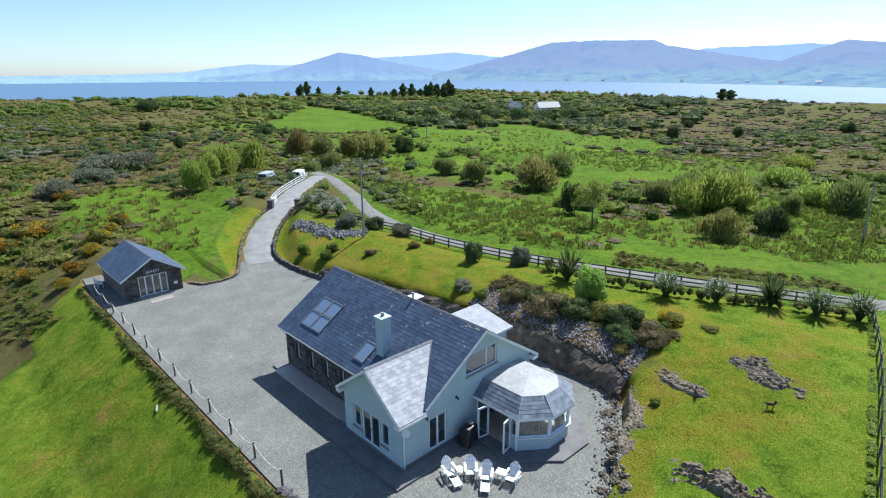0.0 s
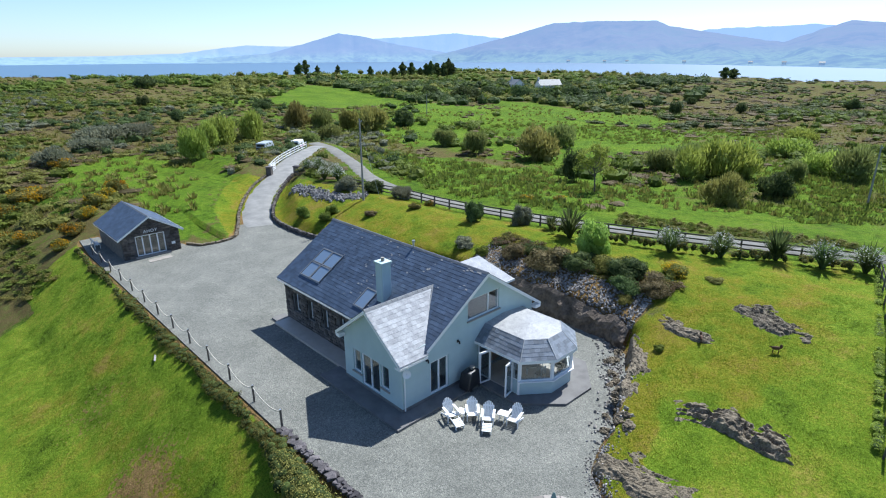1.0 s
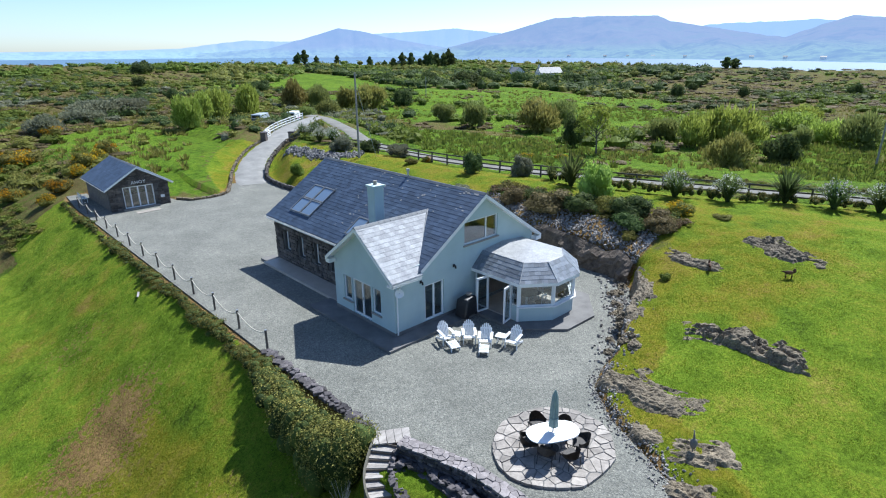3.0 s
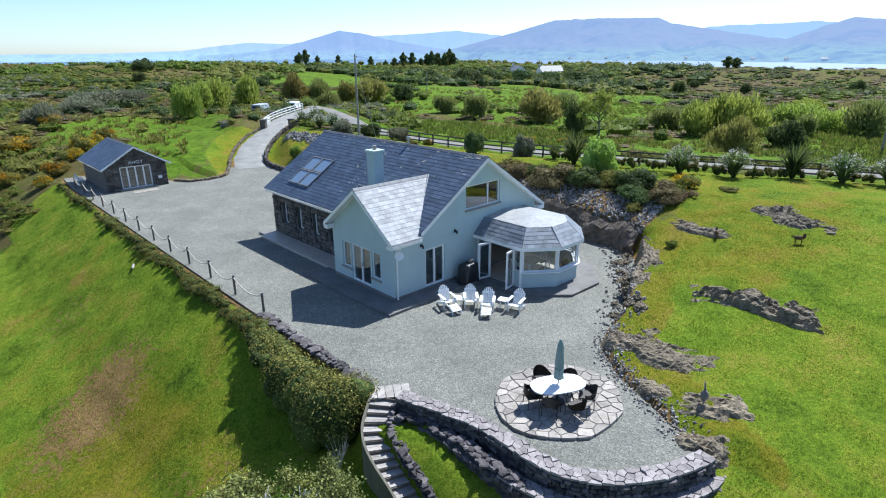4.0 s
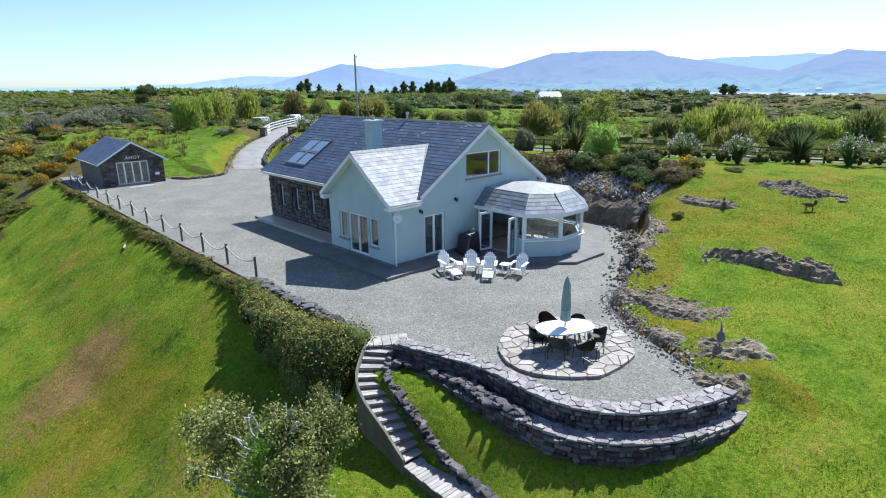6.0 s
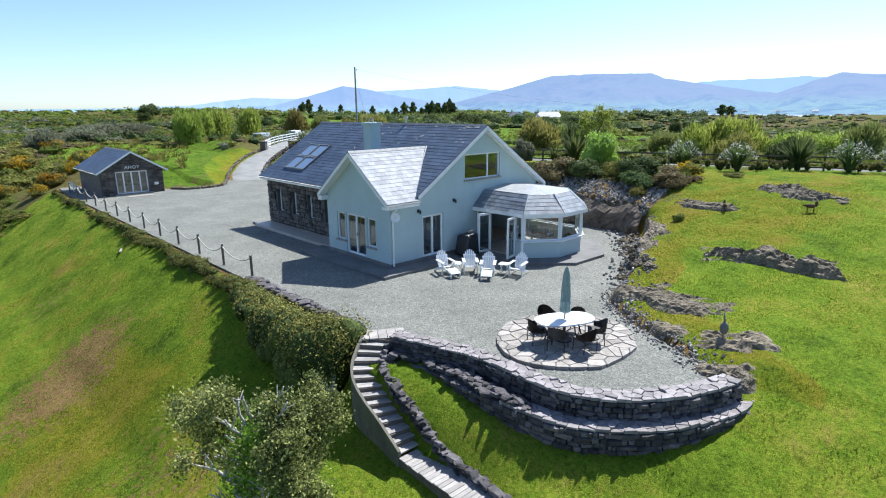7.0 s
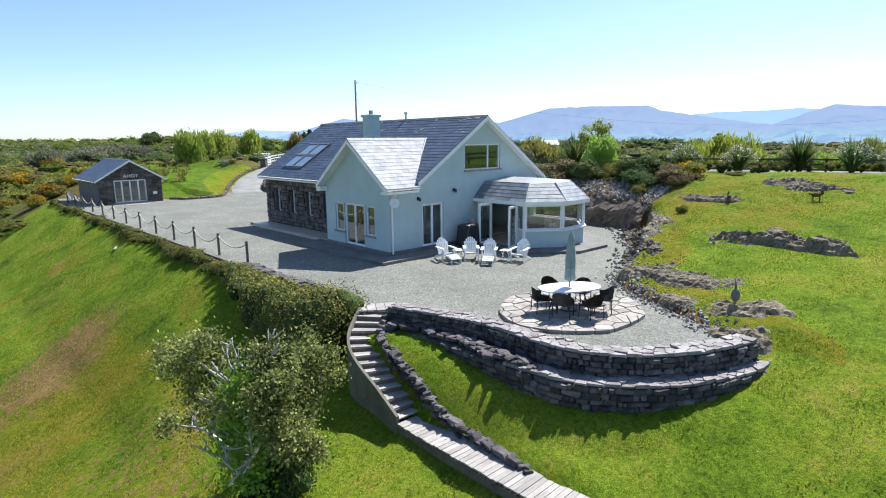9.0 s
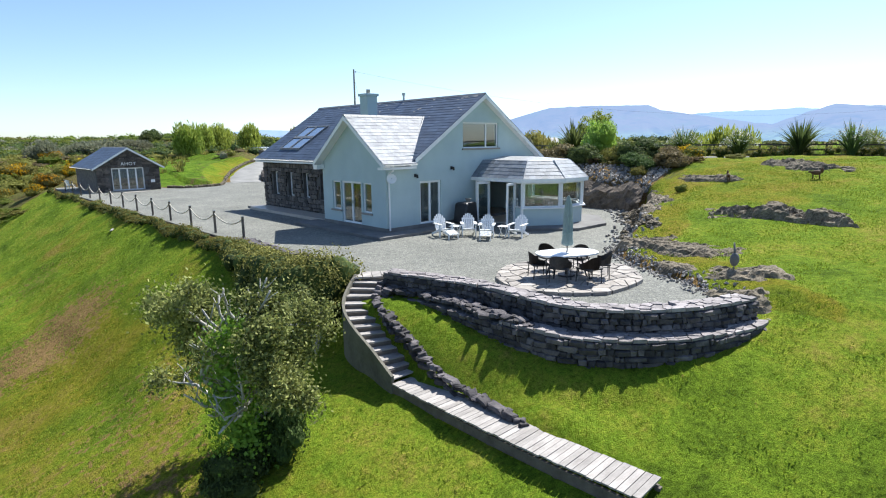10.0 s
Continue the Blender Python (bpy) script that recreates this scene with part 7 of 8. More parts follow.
# scrub over the far land, too many to count
def scatter_scrub(name, label, material, seed, count, area, size, tall, leaves=85, blade=0.14, tufts=False):
    rs = np.random.RandomState(seed)
    leaves, blade = (18, blade) if tufts else (int(leaves * 0.62), blade * 1.2)
    pick = []
    tries = 0
    while len(pick) < count and tries < 60:
        tries += 1
        dep = rs.uniform(area[0], area[1], 4000)
        lat = rs.uniform(area[2], area[3], 4000) * dep
        x, y = -15.6 + dep * LOOK_AT[0] + lat * LOOK_AT[1], -20 + dep * LOOK_AT[1] - lat * LOOK_AT[0]
        ok = np.array([noise.noise((a * 0.03, b * 0.03, seed * 3.1)) + 0.6 * noise.noise((a * 0.11, b * 0.11, seed * 1.7)) for a, b in zip(x, y)]) > area[4]
        inside = sd_polygon(x, y, GARDEN) < 2.0
        near_way = (along(x, y, LANE)[0] < 3.2) | (along(x, y, ROAD)[0] < 3.6) | (sd_polygon(x, y, YARD) < 2.5)
        ok &= ~inside & ~near_way & (dep < coast(lat / dep) - 4)
        if not tufts:
            for field in FIELDS:
                ok &= sd_polygon(x, y, field) > 1.0
        pick += list(zip(x[ok], y[ok]))
    P = np.array(pick[:count])
    if not len(P):
        return
    Z = land(P[:, 0], P[:, 1])
    ball = bmesh.new()
    bmesh.ops.create_icosphere(ball, subdivisions=1, radius=1.0)
    bv, bf = np.array([q.co[:] for q in ball.verts]), np.array([[q.index for q in g.verts] for g in ball.faces])
    ball.free()
    base = []
    for j in range(5):
        v, f, c = bush_arrays(seed * 7 + j, leaves, blade, 8, core=0.8)
        v = v[:4 * leaves]
        r2 = np.random.RandomState(seed + j)
        core = bv * [0.62, 0.62, 0.34] * (1 + 0.15 * r2.normal(0, 1, (len(bv), 1))) + [0, 0, 0.3]
        base.append((np.vstack([v, core]), f, bf + len(v)))
        if tufts:
            n = leaves
            a, q = r2.uniform(0, 6.28, n), np.sqrt(r2.random(n)) * 0.55
            foot = np.stack([np.cos(a) * q, np.sin(a) * q, 0 * a], 1)
            out = np.stack([np.cos(a) * 0.5, np.sin(a) * 0.5, r2.uniform(0.6, 1.1, n)], 1) * np.stack([q + 0.2, q + 0.2, 0 * q + 1], 1)
            w = np.stack([-np.sin(a), np.cos(a), 0 * a], 1) * 0.13
            base[-1] = (np.stack([foot - w, foot + w, foot + out + w * 0.1, foot + out - w * 0.1], 1).reshape(-1, 3), np.arange(4 * n).reshape(-1, 4), np.zeros((0, 3), int))
    V, Q, T, off = [], [], [], 0
    for (x, y), z in zip(P, Z):
        v, f, c = base[rs.randint(5)]
        r, t = size * rs.uniform(0.5, 1.35), tall * rs.uniform(0.55, 1.3)
        a = rs.uniform(0, 6.28)
        ca, sa = math.cos(a), math.sin(a)
        w = np.stack([(v[:, 0] * ca - v[:, 1] * sa) * r + x, (v[:, 0] * sa + v[:, 1] * ca) * r + y, v[:, 2] * t + z - 0.1 * t], 1)
        V.append(w)
        Q.append(f + off)
        T.append(c + off)
        off += len(w)
    ob = new(name, as_mesh(name, np.vstack(V), np.vstack(Q), np.vstack(T), material))
    tagged(ob, label, "scrub", kind="stuff")


GARDEN = [(-60, -40), (-60, 30), (-20, 37), (-8, 45), (-5, 46), (-5, 30), (5, 30), (9, 46), (14, 54), (17, 58), (20, 56), (22, 36), (24, 30), (24.5, 18), (26, 9), (29, 1), (32.5, -8), (40, -22), (40, -40)]
scatter_scrub("scrub", "olive scrub over the rough hillside", M_LEAF_OLIVE, 1, 1000, (62, 330, -0.85, -0.1, -0.05), 1.7, 1.1, 110, 0.1)
scatter_scrub("scrub", "brown heather over the rough hillside", M_LEAF_BROWN, 2, 1100, (62, 400, -0.85, -0.12, 0.0), 2.0, 0.6, 100, 0.1)
scatter_scrub("scrub", "dark thicket over the rough hillside", M_LEAF_DARK, 3, 420, (75, 400, -0.85, -0.05, 0.12), 2.1, 2.0, 130, 0.09)
scatter_scrub("scrub", "green bushes over the rough hillside", M_LEAF_MID, 12, 800, (64, 300, -0.85, -0.05, 0.08), 1.8, 1.7, 120, 0.09)
scatter_scrub("scrub", "grey leafless scrub over the hillside", M_LEAF_GREY, 4, 220, (64, 200, -0.85, -0.1, 0.16), 1.6, 1.6, 130, 0.08)
scatter_scrub("scrub", "tufts of dark rushes in the green fields", M_LEAF_OLIVE, 5, 1500, (62, 240, -0.12, 0.85, 0.05), 0.7, 0.6, 26, 0.14, True)
scatter_scrub("scrub", "tussocks of green rushes in the fields", M_LEAF_MID, 13, 2600, (58, 170, -0.12, 0.85, -0.15), 0.8, 0.6, 26, 0.14, True)
scatter_scrub("scrub", "bleached grass tussocks on the hillside", M_LEAF_OLIVE, 15, 1400, (60, 200, -0.85, -0.05, -0.05), 0.9, 0.6, 26, 0.14, True)
scatter_scrub("scrub", "low brown scrub in the fields", M_LEAF_BROWN, 6, 700, (58, 260, -0.05, 0.85, 0.15), 1.5, 0.7, 90, 0.1)
scatter_scrub("scrub", "green thicket in the fields", M_LEAF_MID, 7, 520, (80, 330, -0.2, 0.85, 0.2), 2.2, 2.3, 120, 0.09)
scatter_scrub("far_woodland", "patchy belt of dark trees beyond the fields", M_LEAF_DARK, 8, 480, (225, 420, -0.25, 0.45, 0.02), 4.8, 5.2, 130, 0.085)
scatter_scrub("far_woodland", "belt of green trees towards the shore", M_LEAF_MID, 9, 620, (260, 620, -0.85, 0.3, 0.05), 5.0, 4.2, 110, 0.09)
scatter_scrub("far_woodland", "belt of olive trees towards the shore", M_LEAF_OLIVE, 10, 420, (230, 620, -0.4, 0.4, 0.1), 4.6, 4.4, 110, 0.09)
scatter_scrub("scrub", "brown scrub on the far moor", M_LEAF_BROWN, 11, 800, (150, 480, 0.25, 0.85, -0.1), 3.4, 1.0, 60, 0.1)
scatter_scrub("scrub", "dark low bushes on the far moor", M_LEAF_DARK, 14, 620, (170, 480, 0.2, 0.85, 0.0), 3.2, 2.2, 100, 0.09)


def bank_heath(name, label, material, seed, count, where, size, tall):
    """Low mixed heath over a stretch of the bank, too dense to count."""
    rs, rnd = np.random.RandomState(seed), random.Random(seed)
    base = [(v, f, c[-160:]) for v, f, c in (bush_arrays(seed * 5 + j, 190, 0.085, 7, core=0.55) for j in range(3))]
    V, Q, T, off = [], [], [], 0
    for i in range(count):
        x, y = where(rnd)
        v, f, c = base[rs.randint(3)]
        r, t, a = size * rs.uniform(0.5, 1.3), tall * rs.uniform(0.5, 1.3), rs.uniform(0, 6.28)
        w = np.stack([(v[:, 0] * math.cos(a) - v[:, 1] * math.sin(a)) * r + x, (v[:, 0] * math.sin(a) + v[:, 1] * math.cos(a)) * r + y, v[:, 2] * t + h(x, y) - 0.1 * t], 1)
        V.append(w)
        Q.append(f + off)
        T.append(c + off)
        off += len(w)
    tagged(new(name, as_mesh(name, np.vstack(V), np.vstack(Q), np.vstack(T), material)), label, "scrub", kind="stuff")


on_bank = lambda r: (lambda t: (19.0 + r.random() * 2.2, 11.0 - 16.0 * t))(r.random())
bank_heath("heather", "brown heather carpet on the garden bank", M_LEAF_BROWN, 21, 70, on_bank, 0.7, 0.6)
bank_heath("heather", "olive heath carpet on the garden bank", M_LEAF_OLIVE, 22, 60, on_bank, 0.7, 0.55)
bank_heath("heather", "dark green heath on the garden bank", M_LEAF_DARK, 23, 45, on_bank, 0.7, 0.65)
by_shed = lambda r: (lambda y: (-8.6 - abs(r.gauss(0, 2.6)), y))(r.uniform(41, 62))
bank_heath("scrub", "green scrub on the slope beside the outbuilding", M_LEAF_MID, 24, 60, by_shed, 0.9, 0.5)
bank_heath("scrub", "olive scrub on the slope beside the outbuilding", M_LEAF_OLIVE, 25, 50, by_shed, 0.9, 0.5)
by_lane = lambda r: (lambda t, u: (27.0 + 8 * t + u * 0.75, 4.0 - 18 * t + u * 0.35 ))(r.random(), r.uniform(6.6, 13.0))
bank_heath("rushes", "rough green and brown rushes along the lane", M_LEAF_OLIVE, 26, 110, by_lane, 0.7, 0.55)
bank_heath("rushes", "rough green verge plants along the lane", M_LEAF_MID, 27, 120, by_lane, 0.6, 0.5)


# grass on the near lawns
def lawn_blades():
    rs = np.random.RandomState(3)
    n = 130000
    dep = 5 + 28 * rs.random(n) ** 0.75
    lat = rs.uniform(-0.85, 0.85, n) * (dep + 3)
    x, y = -15.6 + dep * LOOK_AT[0] + lat * LOOK_AT[1], -20 + dep * LOOK_AT[1] - lat * LOOK_AT[0]
    keep = (sd_polygon(x, y, YARD) > 0.5) & (along(x, y, [(p[0], p[1], 0) for p in WALL_LOW])[0] > 0.4) & ~((x > -7.6) & (x < -5.4) & (y > -16.5) & (y < -5.3))
    keep &= np.array([noise.noise((a * 0.7, b * 0.7, 9)) + 0.5 * noise.noise((a * 2.6, b * 2.6, 3)) for a, b in zip(x, y)]) > -0.12
    x, y = x[keep], y[keep]
    z = land(x, y)
    m = len(x)
    a, s = rs.uniform(0, 6.28, m), rs.uniform(0.03, 0.075, m)
    lean = rs.normal(0, 0.5, (m, 2)) * s[:, None]
    w = np.stack([np.cos(a), np.sin(a), 0 * a], 1) * (s * 0.28)[:, None]
    p = np.stack([x, y, z], 1)
    tip = p + np.stack([lean[:, 0], lean[:, 1], s], 1)
    v = np.stack([p - w, p + w, tip], 1).reshape(-1, 3)
    ob = new("grass", raw_mesh("grass", v.tolist(), np.arange(3 * m).reshape(-1, 3).tolist(), M_GRASS))
    tagged(ob, "short bright green lawn grass with longer tufts", "grass", kind="stuff")


lawn_blades()

# ---- rock outcrops, bank and stones ----
def boulder_mesh(seed, material):
    """A rugged block of layered rock, split by cracks."""
    rnd = random.Random(seed)
    bm = bmesh.new()
    bmesh.ops.create_icosphere(bm, subdivisions=4, radius=1.0)
    for v in bm.verts:
        p = v.co.copy()
        q = Vector((p.x * 1.5 + seed, p.y * 1.5, p.z * 3.2))
        near = noise.voronoi(q)[0]
        crack = math.exp(-(near[1] - near[0]) * 9)
        d = 1 + 0.4 * noise.noise(p * 1.3 + Vector((seed, 0, 0))) + 0.16 * noise.noise(p * 4 + Vector((0, seed, 0))) - 0.3 * crack
        layer = math.floor((p.z + 0.3 * p.x) * 4 + 0.5 * noise.noise(p * 2)) / 4
        v.co = Vector((p.x * d, p.y * d, (0.35 * p.z + 0.65 * layer) * d))
        v.co += Vector((rnd.uniform(-1, 1), rnd.uniform(-1, 1), rnd.uniform(-1, 1))) * 0.018
    me = bpy.data.meshes.new("rock")
    bm.to_mesh(me)
    bm.free()
    me.materials.append(material)
    return me


BOULDERS = [boulder_mesh(i * 3.7, M_ROCK) for i in range(7)]


def outcrop(line, width, height, seed, label="grey weathered rock outcrop breaking through the lawn"):
    """A long low hump of layered, cracked rock that dips away under the turf on its upper side."""
    at, total = line_place(glide(line, 5))
    half = width * 0.8
    ns, nv = int(total / 0.075) + 2, int(2 * half / 0.075) + 2
    P, U, S = [], [], []
    for i in range(ns):
        m = at(min(total * i / (ns - 1), total - 1e-3), 0)
        for j in range(nv):
            u = j / (nv - 1) * 2 - 1
            P.append((m @ Vector((0, u * half, 0)))[:2])
            U.append(u)
            S.append(i / (ns - 1))
    P, U, S = np.array(P), np.array(U), np.array(S)
    ground = land(P[:, 0], P[:, 1])
    peak = -0.38
    side = np.where(U < peak, (U - peak) / 0.52, (U - peak) / 1.35)
    body = (1 - np.abs(2 * S - 1) ** 3) * (1 - side ** 2)
    V, F, keep = [], [], []
    for (x, y), z, u, sv, b in zip(P, ground, U, S, body):
        n = noise.fractal((x * 0.9, y * 0.9, seed), 1.0, 2.1, 4)
        strata = noise.noise((sv * total * 0.5 + 0.8 * n, u * half * 4.5, seed * 2.0))
        crack = noise.voronoi((sv * total * 0.9 + seed, u * half * 2.6, 0.4 * n))[0]
        gap = math.exp(-(crack[1] - crack[0]) * 10)
        f = min(0.8, 1.2 * b - 0.52 + 0.6 * n + 0.42 * strata)
        step = math.floor(f * 4 + 0.4 * strata) / 4
        top = (0.4 * f + 0.6 * step) * height * 0.62 + 0.05 * noise.noise((x * 7, y * 7, 3)) - 0.16 * gap * height
        V.append((x + 0.03 * noise.noise((x * 9, y * 9, 1)), y + 0.03 * noise.noise((x * 9, y * 9, 5)), z + (top if f > 0 else min(-0.03, 0.5 * f))))
        keep.append(f > -0.12)
    for i in range(ns - 1):
        for j in range(nv - 1):
            c = i * nv + j
            q = (c, c + nv, c + nv + 1, c + 1)
            if any(keep[k] for k in q):
                F.append(q)
    tagged(new("rock_outcrop", raw_mesh("rock_outcrop", V, F, M_ROCK)), label, "rock", "rock outcrops in the lawn")


outcrop([(21.1, -8.6), (20.2, -10.7), (19.2, -12.7), (19.5, -14.0)], 1.9, 0.6, 1, "pale grey rock outcrop in the upper lawn")
outcrop([(17.3, -5.3), (16.0, -7.9), (16.4, -10.2)], 1.1, 0.5, 2)
outcrop([(9.2, -9.8), (10.1, -12.1), (9.8, -14.3), (9.8, -16.1)], 1.6, 0.95, 3, "tall blocky grey rock outcrop across the lawn")
outcrop([(4.9, -8.8), (4.2, -10.9), (4.3, -12.3), (5.1, -13.6)], 1.9, 0.5, 4, "long flat brown layered rock outcrop")
outcrop([(1.5, -11.5), (2.1, -13.2)], 0.9, 0.26, 5, "low brown rock beside the gravel")
outcrop([(1.7, -13.0), (2.2, -14.3), (2.9, -15.7)], 1.3, 0.5, 6, "flat layered rock under the statue")
outcrop([(0.3, -13.8), (0.3, -14.9), (0.7, -15.8)], 1.2, 0.75, 7, "dark rock rising at the end of the terrace wall")
outcrop([(15.3, -3.2), (13.7, -5.8), (11.6, -7.0), (9.8, -7.4), (7.2, -8.7)], 1.3, 0.5, 8, "broken rock edge between gravel yard and lawn")
rnd = random.Random(14)
for i in range(26):
    t = rnd.random()
    x, y = 15.2 - 9.0 * t + rnd.gauss(0, 0.4), -2.8 - 6.0 * t ** 0.7 + rnd.gauss(0, 0.35)
    k = rnd.uniform(0.14, 0.42)
    ob = tagged(new("boulder", rnd.choice(BOULDERS)), "weathered grey boulder on the rocky yard edge", "rock", "boulders along the yard edge")
    ob.matrix_basis = pose(x, y, max(0.0, h(x, y)) + 0.12 * k, rnd.uniform(-15, 15), rnd.uniform(-15, 15), rnd.uniform(0, 360)) @ Matrix.Diagonal((k, k * 0.75, k * 0.5, 1))


def rubble(name, label, count, where, size, seed, material, parent_kind="stuff"):
    """Loose stones strewn by where(rnd) -> x, y."""
    rnd = random.Random(seed)
    V, F = [], []
    base = [stone_mesh(900 + i, 1, 1, 1, 0.3) for i in range(4)]
    data = [(np.array([v.co[:] for v in m.vertices]), [list(p.vertices) for p in m.polygons]) for m in base]
    off = 0
    for i in range(count):
        x, y = where(rnd)
        v, f = rnd.choice(data)
        s = rnd.uniform(*size)
        m = np.array(Euler((rnd.uniform(0, 3), rnd.uniform(0, 3), rnd.uniform(0, 3))).to_matrix())
        V.append((v * [s, s * 0.8, s * 0.55]) @ m.T + [x, y, max(h(x, y), 0.0 if sd_polygon(np.array([x]), np.array([y]), YARD)[0] < 0 else -9) + s * 0.15])
        F += [[k + off for k in q] for q in f]
        off += len(v)
    tagged(new(name, raw_mesh(name, np.vstack(V).tolist(), F, material)), label, "stones", kind=parent_kind)


rubble("scree", "loose grey scree on the bank behind the house", 3200, lambda r: (15.6 + r.random() ** 1.2 * 3.4, r.uniform(-4.5, 11)), (0.05, 0.2), 4, M_SCREE)
rubble("scree", "scattered stones along the rocky yard edge", 420, lambda r: (lambda t: (15.2 - 9.5 * t + r.gauss(0, 0.5), -2.6 - 6.2 * t ** 0.7 + r.gauss(0, 0.4)))(r.random()), (0.05, 0.2), 5, M_SCREE)


SPILL = glide([(5.2, -8.9), (3.5, -9.4), (2.0, -11.0), (1.0, -13.0), (-0.1, -14.7)], 6)
spill_at = line_place(SPILL)
rubble("gravel", "loose gravel and chips spilling over the yard edge", 900, lambda r: (spill_at[0](r.random() * spill_at[1], 0) @ Vector((0, r.gauss(0.05, 0.28), 0)))[:2], (0.03, 0.11), 9, M_SCREE)
HEAP = [(18.6, 44.0), (18.8, 39.0), (19.2, 34.8), (21.6, 32.4)]
heap_at = line_place(glide(HEAP, 6))
rubble("scree", "heap of dark broken stones on the bank above the drive", 700, lambda r: (heap_at[0](r.random() * heap_at[1], 0) @ Vector((0, r.gauss(0, 0.5), 0)))[:2], (0.12, 0.42), 6, M_STONE_HEAP)


def rock_face():
    line = glide([(13.0, 29.5), (13.95, 24.0), (14.75, 16.0), (15.35, 8.0), (15.5, 3.9), (15.3, 0.1), (15.1, -2.8), (14.4, -4.6)], 14)
    V, F, n = [], [], 9
    for i, (x, y) in enumerate(line):
        for k in range(n):
            t = k / (n - 1)
            top = max(0.2, h(x + 1.6, y)) * (0.92 + 0.25 * noise.noise((x, y * 0.7, 1)))
            o = 0.35 * noise.noise((x * 1.1, y * 1.1, t * 3)) + 0.14 * noise.noise((x * 4, y * 4, t * 9)) + 0.8 * t ** 2
            V.append((x - 0.1 + o, y, -0.1 + top * t))
        if i:
            F += [((i - 1) * n + k, i * n + k, i * n + k + 1, (i - 1) * n + k + 1) for k in range(n - 1)]
    tagged(new("rock_face", raw_mesh("rock_face", V, F, M_CUT)), "dark cut earth and rock bank behind the house", "bank", kind="structure")


rock_face()


def low_wall(label, line, zs, hgt, seed, material):
    w = thing("kerb_wall", label, "stone wall", group="low stone walls along the drive")
    rnd = random.Random(seed)
    at, total = line_place(line)
    kinds = stone_set(material, 5, rough=0.28, seed=seed * 9)
    s = 0.0
    while s < total:
        k = rnd.uniform(0.25, 0.55)
        m0 = at(s, 0)
        z = zs(m0.translation.x, m0.translation.y)
        for lev in range(max(1, int(hgt / 0.25))):
            lay("stone", rnd.choice(kinds), at(s, z + 0.1 + 0.24 * lev) @ pose(0, rnd.uniform(-0.06, 0.06), 0, rnd.uniform(-8, 8), rnd.uniform(-8, 8), rnd.uniform(-15, 15)) @ Matrix.Diagonal((k, 0.3, 0.26, 1)), w)
        s += k * 0.97


road_z = lambda x, y: float(along(np.array([x]), np.array([y]), ROAD)[1][0])
low_wall("low kerb of rough stones beside the lawn and drive", glide([(2.7, 37.6), (3.9, 36.1), (6.9, 36.4), (8.7, 39.2), (10.8, 43.4), (13.6, 48.0), (17.3, 52.7), (20.6, 55.6)], 5), lambda x, y: road_z(x, y) if y > 40 else 0.0, 0.3, 4, M_ROCK)
low_wall("dark low stone retaining wall beside the drive", glide([(13.1, 29.2), (12.7, 33.0), (12.9, 37.5), (14.2, 41.5), (17.2, 46.0), (20.8, 50.2), (23.6, 53.0)], 5), lambda x, y: road_z(x, y) if y > 40 else 0.0, 0.6, 5, M_STONE)


# ---- gate, fences, poles and far buildings ----
def rail_fence(name, label, pts, hgt, rails, material, post_r=0.06, lift=0.0):
    f = thing(name, label, "fence")
    prev = None
    for x, y in pts:
        z = h(x, y) + lift
        part("post", box(x - post_r, x + post_r, y - post_r, y + post_r, z - 0.3, z + hgt, 0.01), material, f)
        if prev:
            a, b = Vector(prev), Vector((x, y, z))
            for k in range(rails):
                zz = hgt * (0.92 - 0.33 * k)
                d = (b - a).normalized()
                n = Vector((-d.y, d.x, 0)).normalized() * 0.02
                bm = bmesh.new()
                vs = [bm.verts.new(q) for q in (a + n + Vector((0, 0, zz - 0.06)), b + n + Vector((0, 0, zz - 0.06)), b + n + Vector((0, 0, zz + 0.06)), a + n + Vector((0, 0, zz + 0.06)))]
                ws = [bm.verts.new(v.co - 2 * n) for v in vs]
                bm.faces.new(vs)
                bm.faces.new(ws[::-1])
                for i in range(4):
                    bm.faces.new((vs[i], ws[i], ws[(i + 1) % 4], vs[(i + 1) % 4]))
                bmesh.ops.recalc_face_normals(bm, faces=bm.faces)
                part("rail", bm, material, f)
        prev = (x, y, z)


def spaced(line, step):
    at, total = line_place(glide(line, 6))
    n = max(1, round(total / step))
    return [tuple(at(total * i / n, 0).translation.xy) for i in range(n + 1)]


rail_fence("timber_fence", "weathered grey post and rail fence along the lane", spaced([(22.6, 36.5), (24.2, 30.0), (24.5, 22.0), (26.1, 12.5), (28.8, 3.6), (32.0, -5.2), (35.2, -13.0)], 2.1), 1.15, 3, M_FENCE)
rail_fence("side_fence", "pale post and wire fence beside the lawn", spaced([(35.2, -13.6), (26.2, -15.7), (20.1, -16.9), (11.8, -18.5)], 2.2), 1.3, 2, M_FENCE, 0.05)
rail_fence("gate_fence", "white painted rail fence beyond the gate", spaced([(22.2, 57.5), (25.6, 61.4), (30.9, 66.2), (36.2, 70.6)], 1.9), 1.15, 3, M_WHITE, 0.06)
for x, y in ((21.4, 55.9), (24.4, 53.4)):
    g = thing("gate_pillar", "squat dark stone gate pillar", "gate pillar", (x, y, h(x, y) - 0.1), 40, "gate pillars")
    part("shaft", box(-0.38, 0.38, -0.38, 0.38, 0, 1.3, 0.03), M_STONE, g)
    part("cap", box(-0.44, 0.44, -0.44, 0.44, 1.3, 1.42, 0.02), M_WALLSTONE, g)
gate = thing("gate", "white five-bar timber gate standing open", "gate", (21.9, 56.6, h(21.9, 56.6) + 0.15), 48)
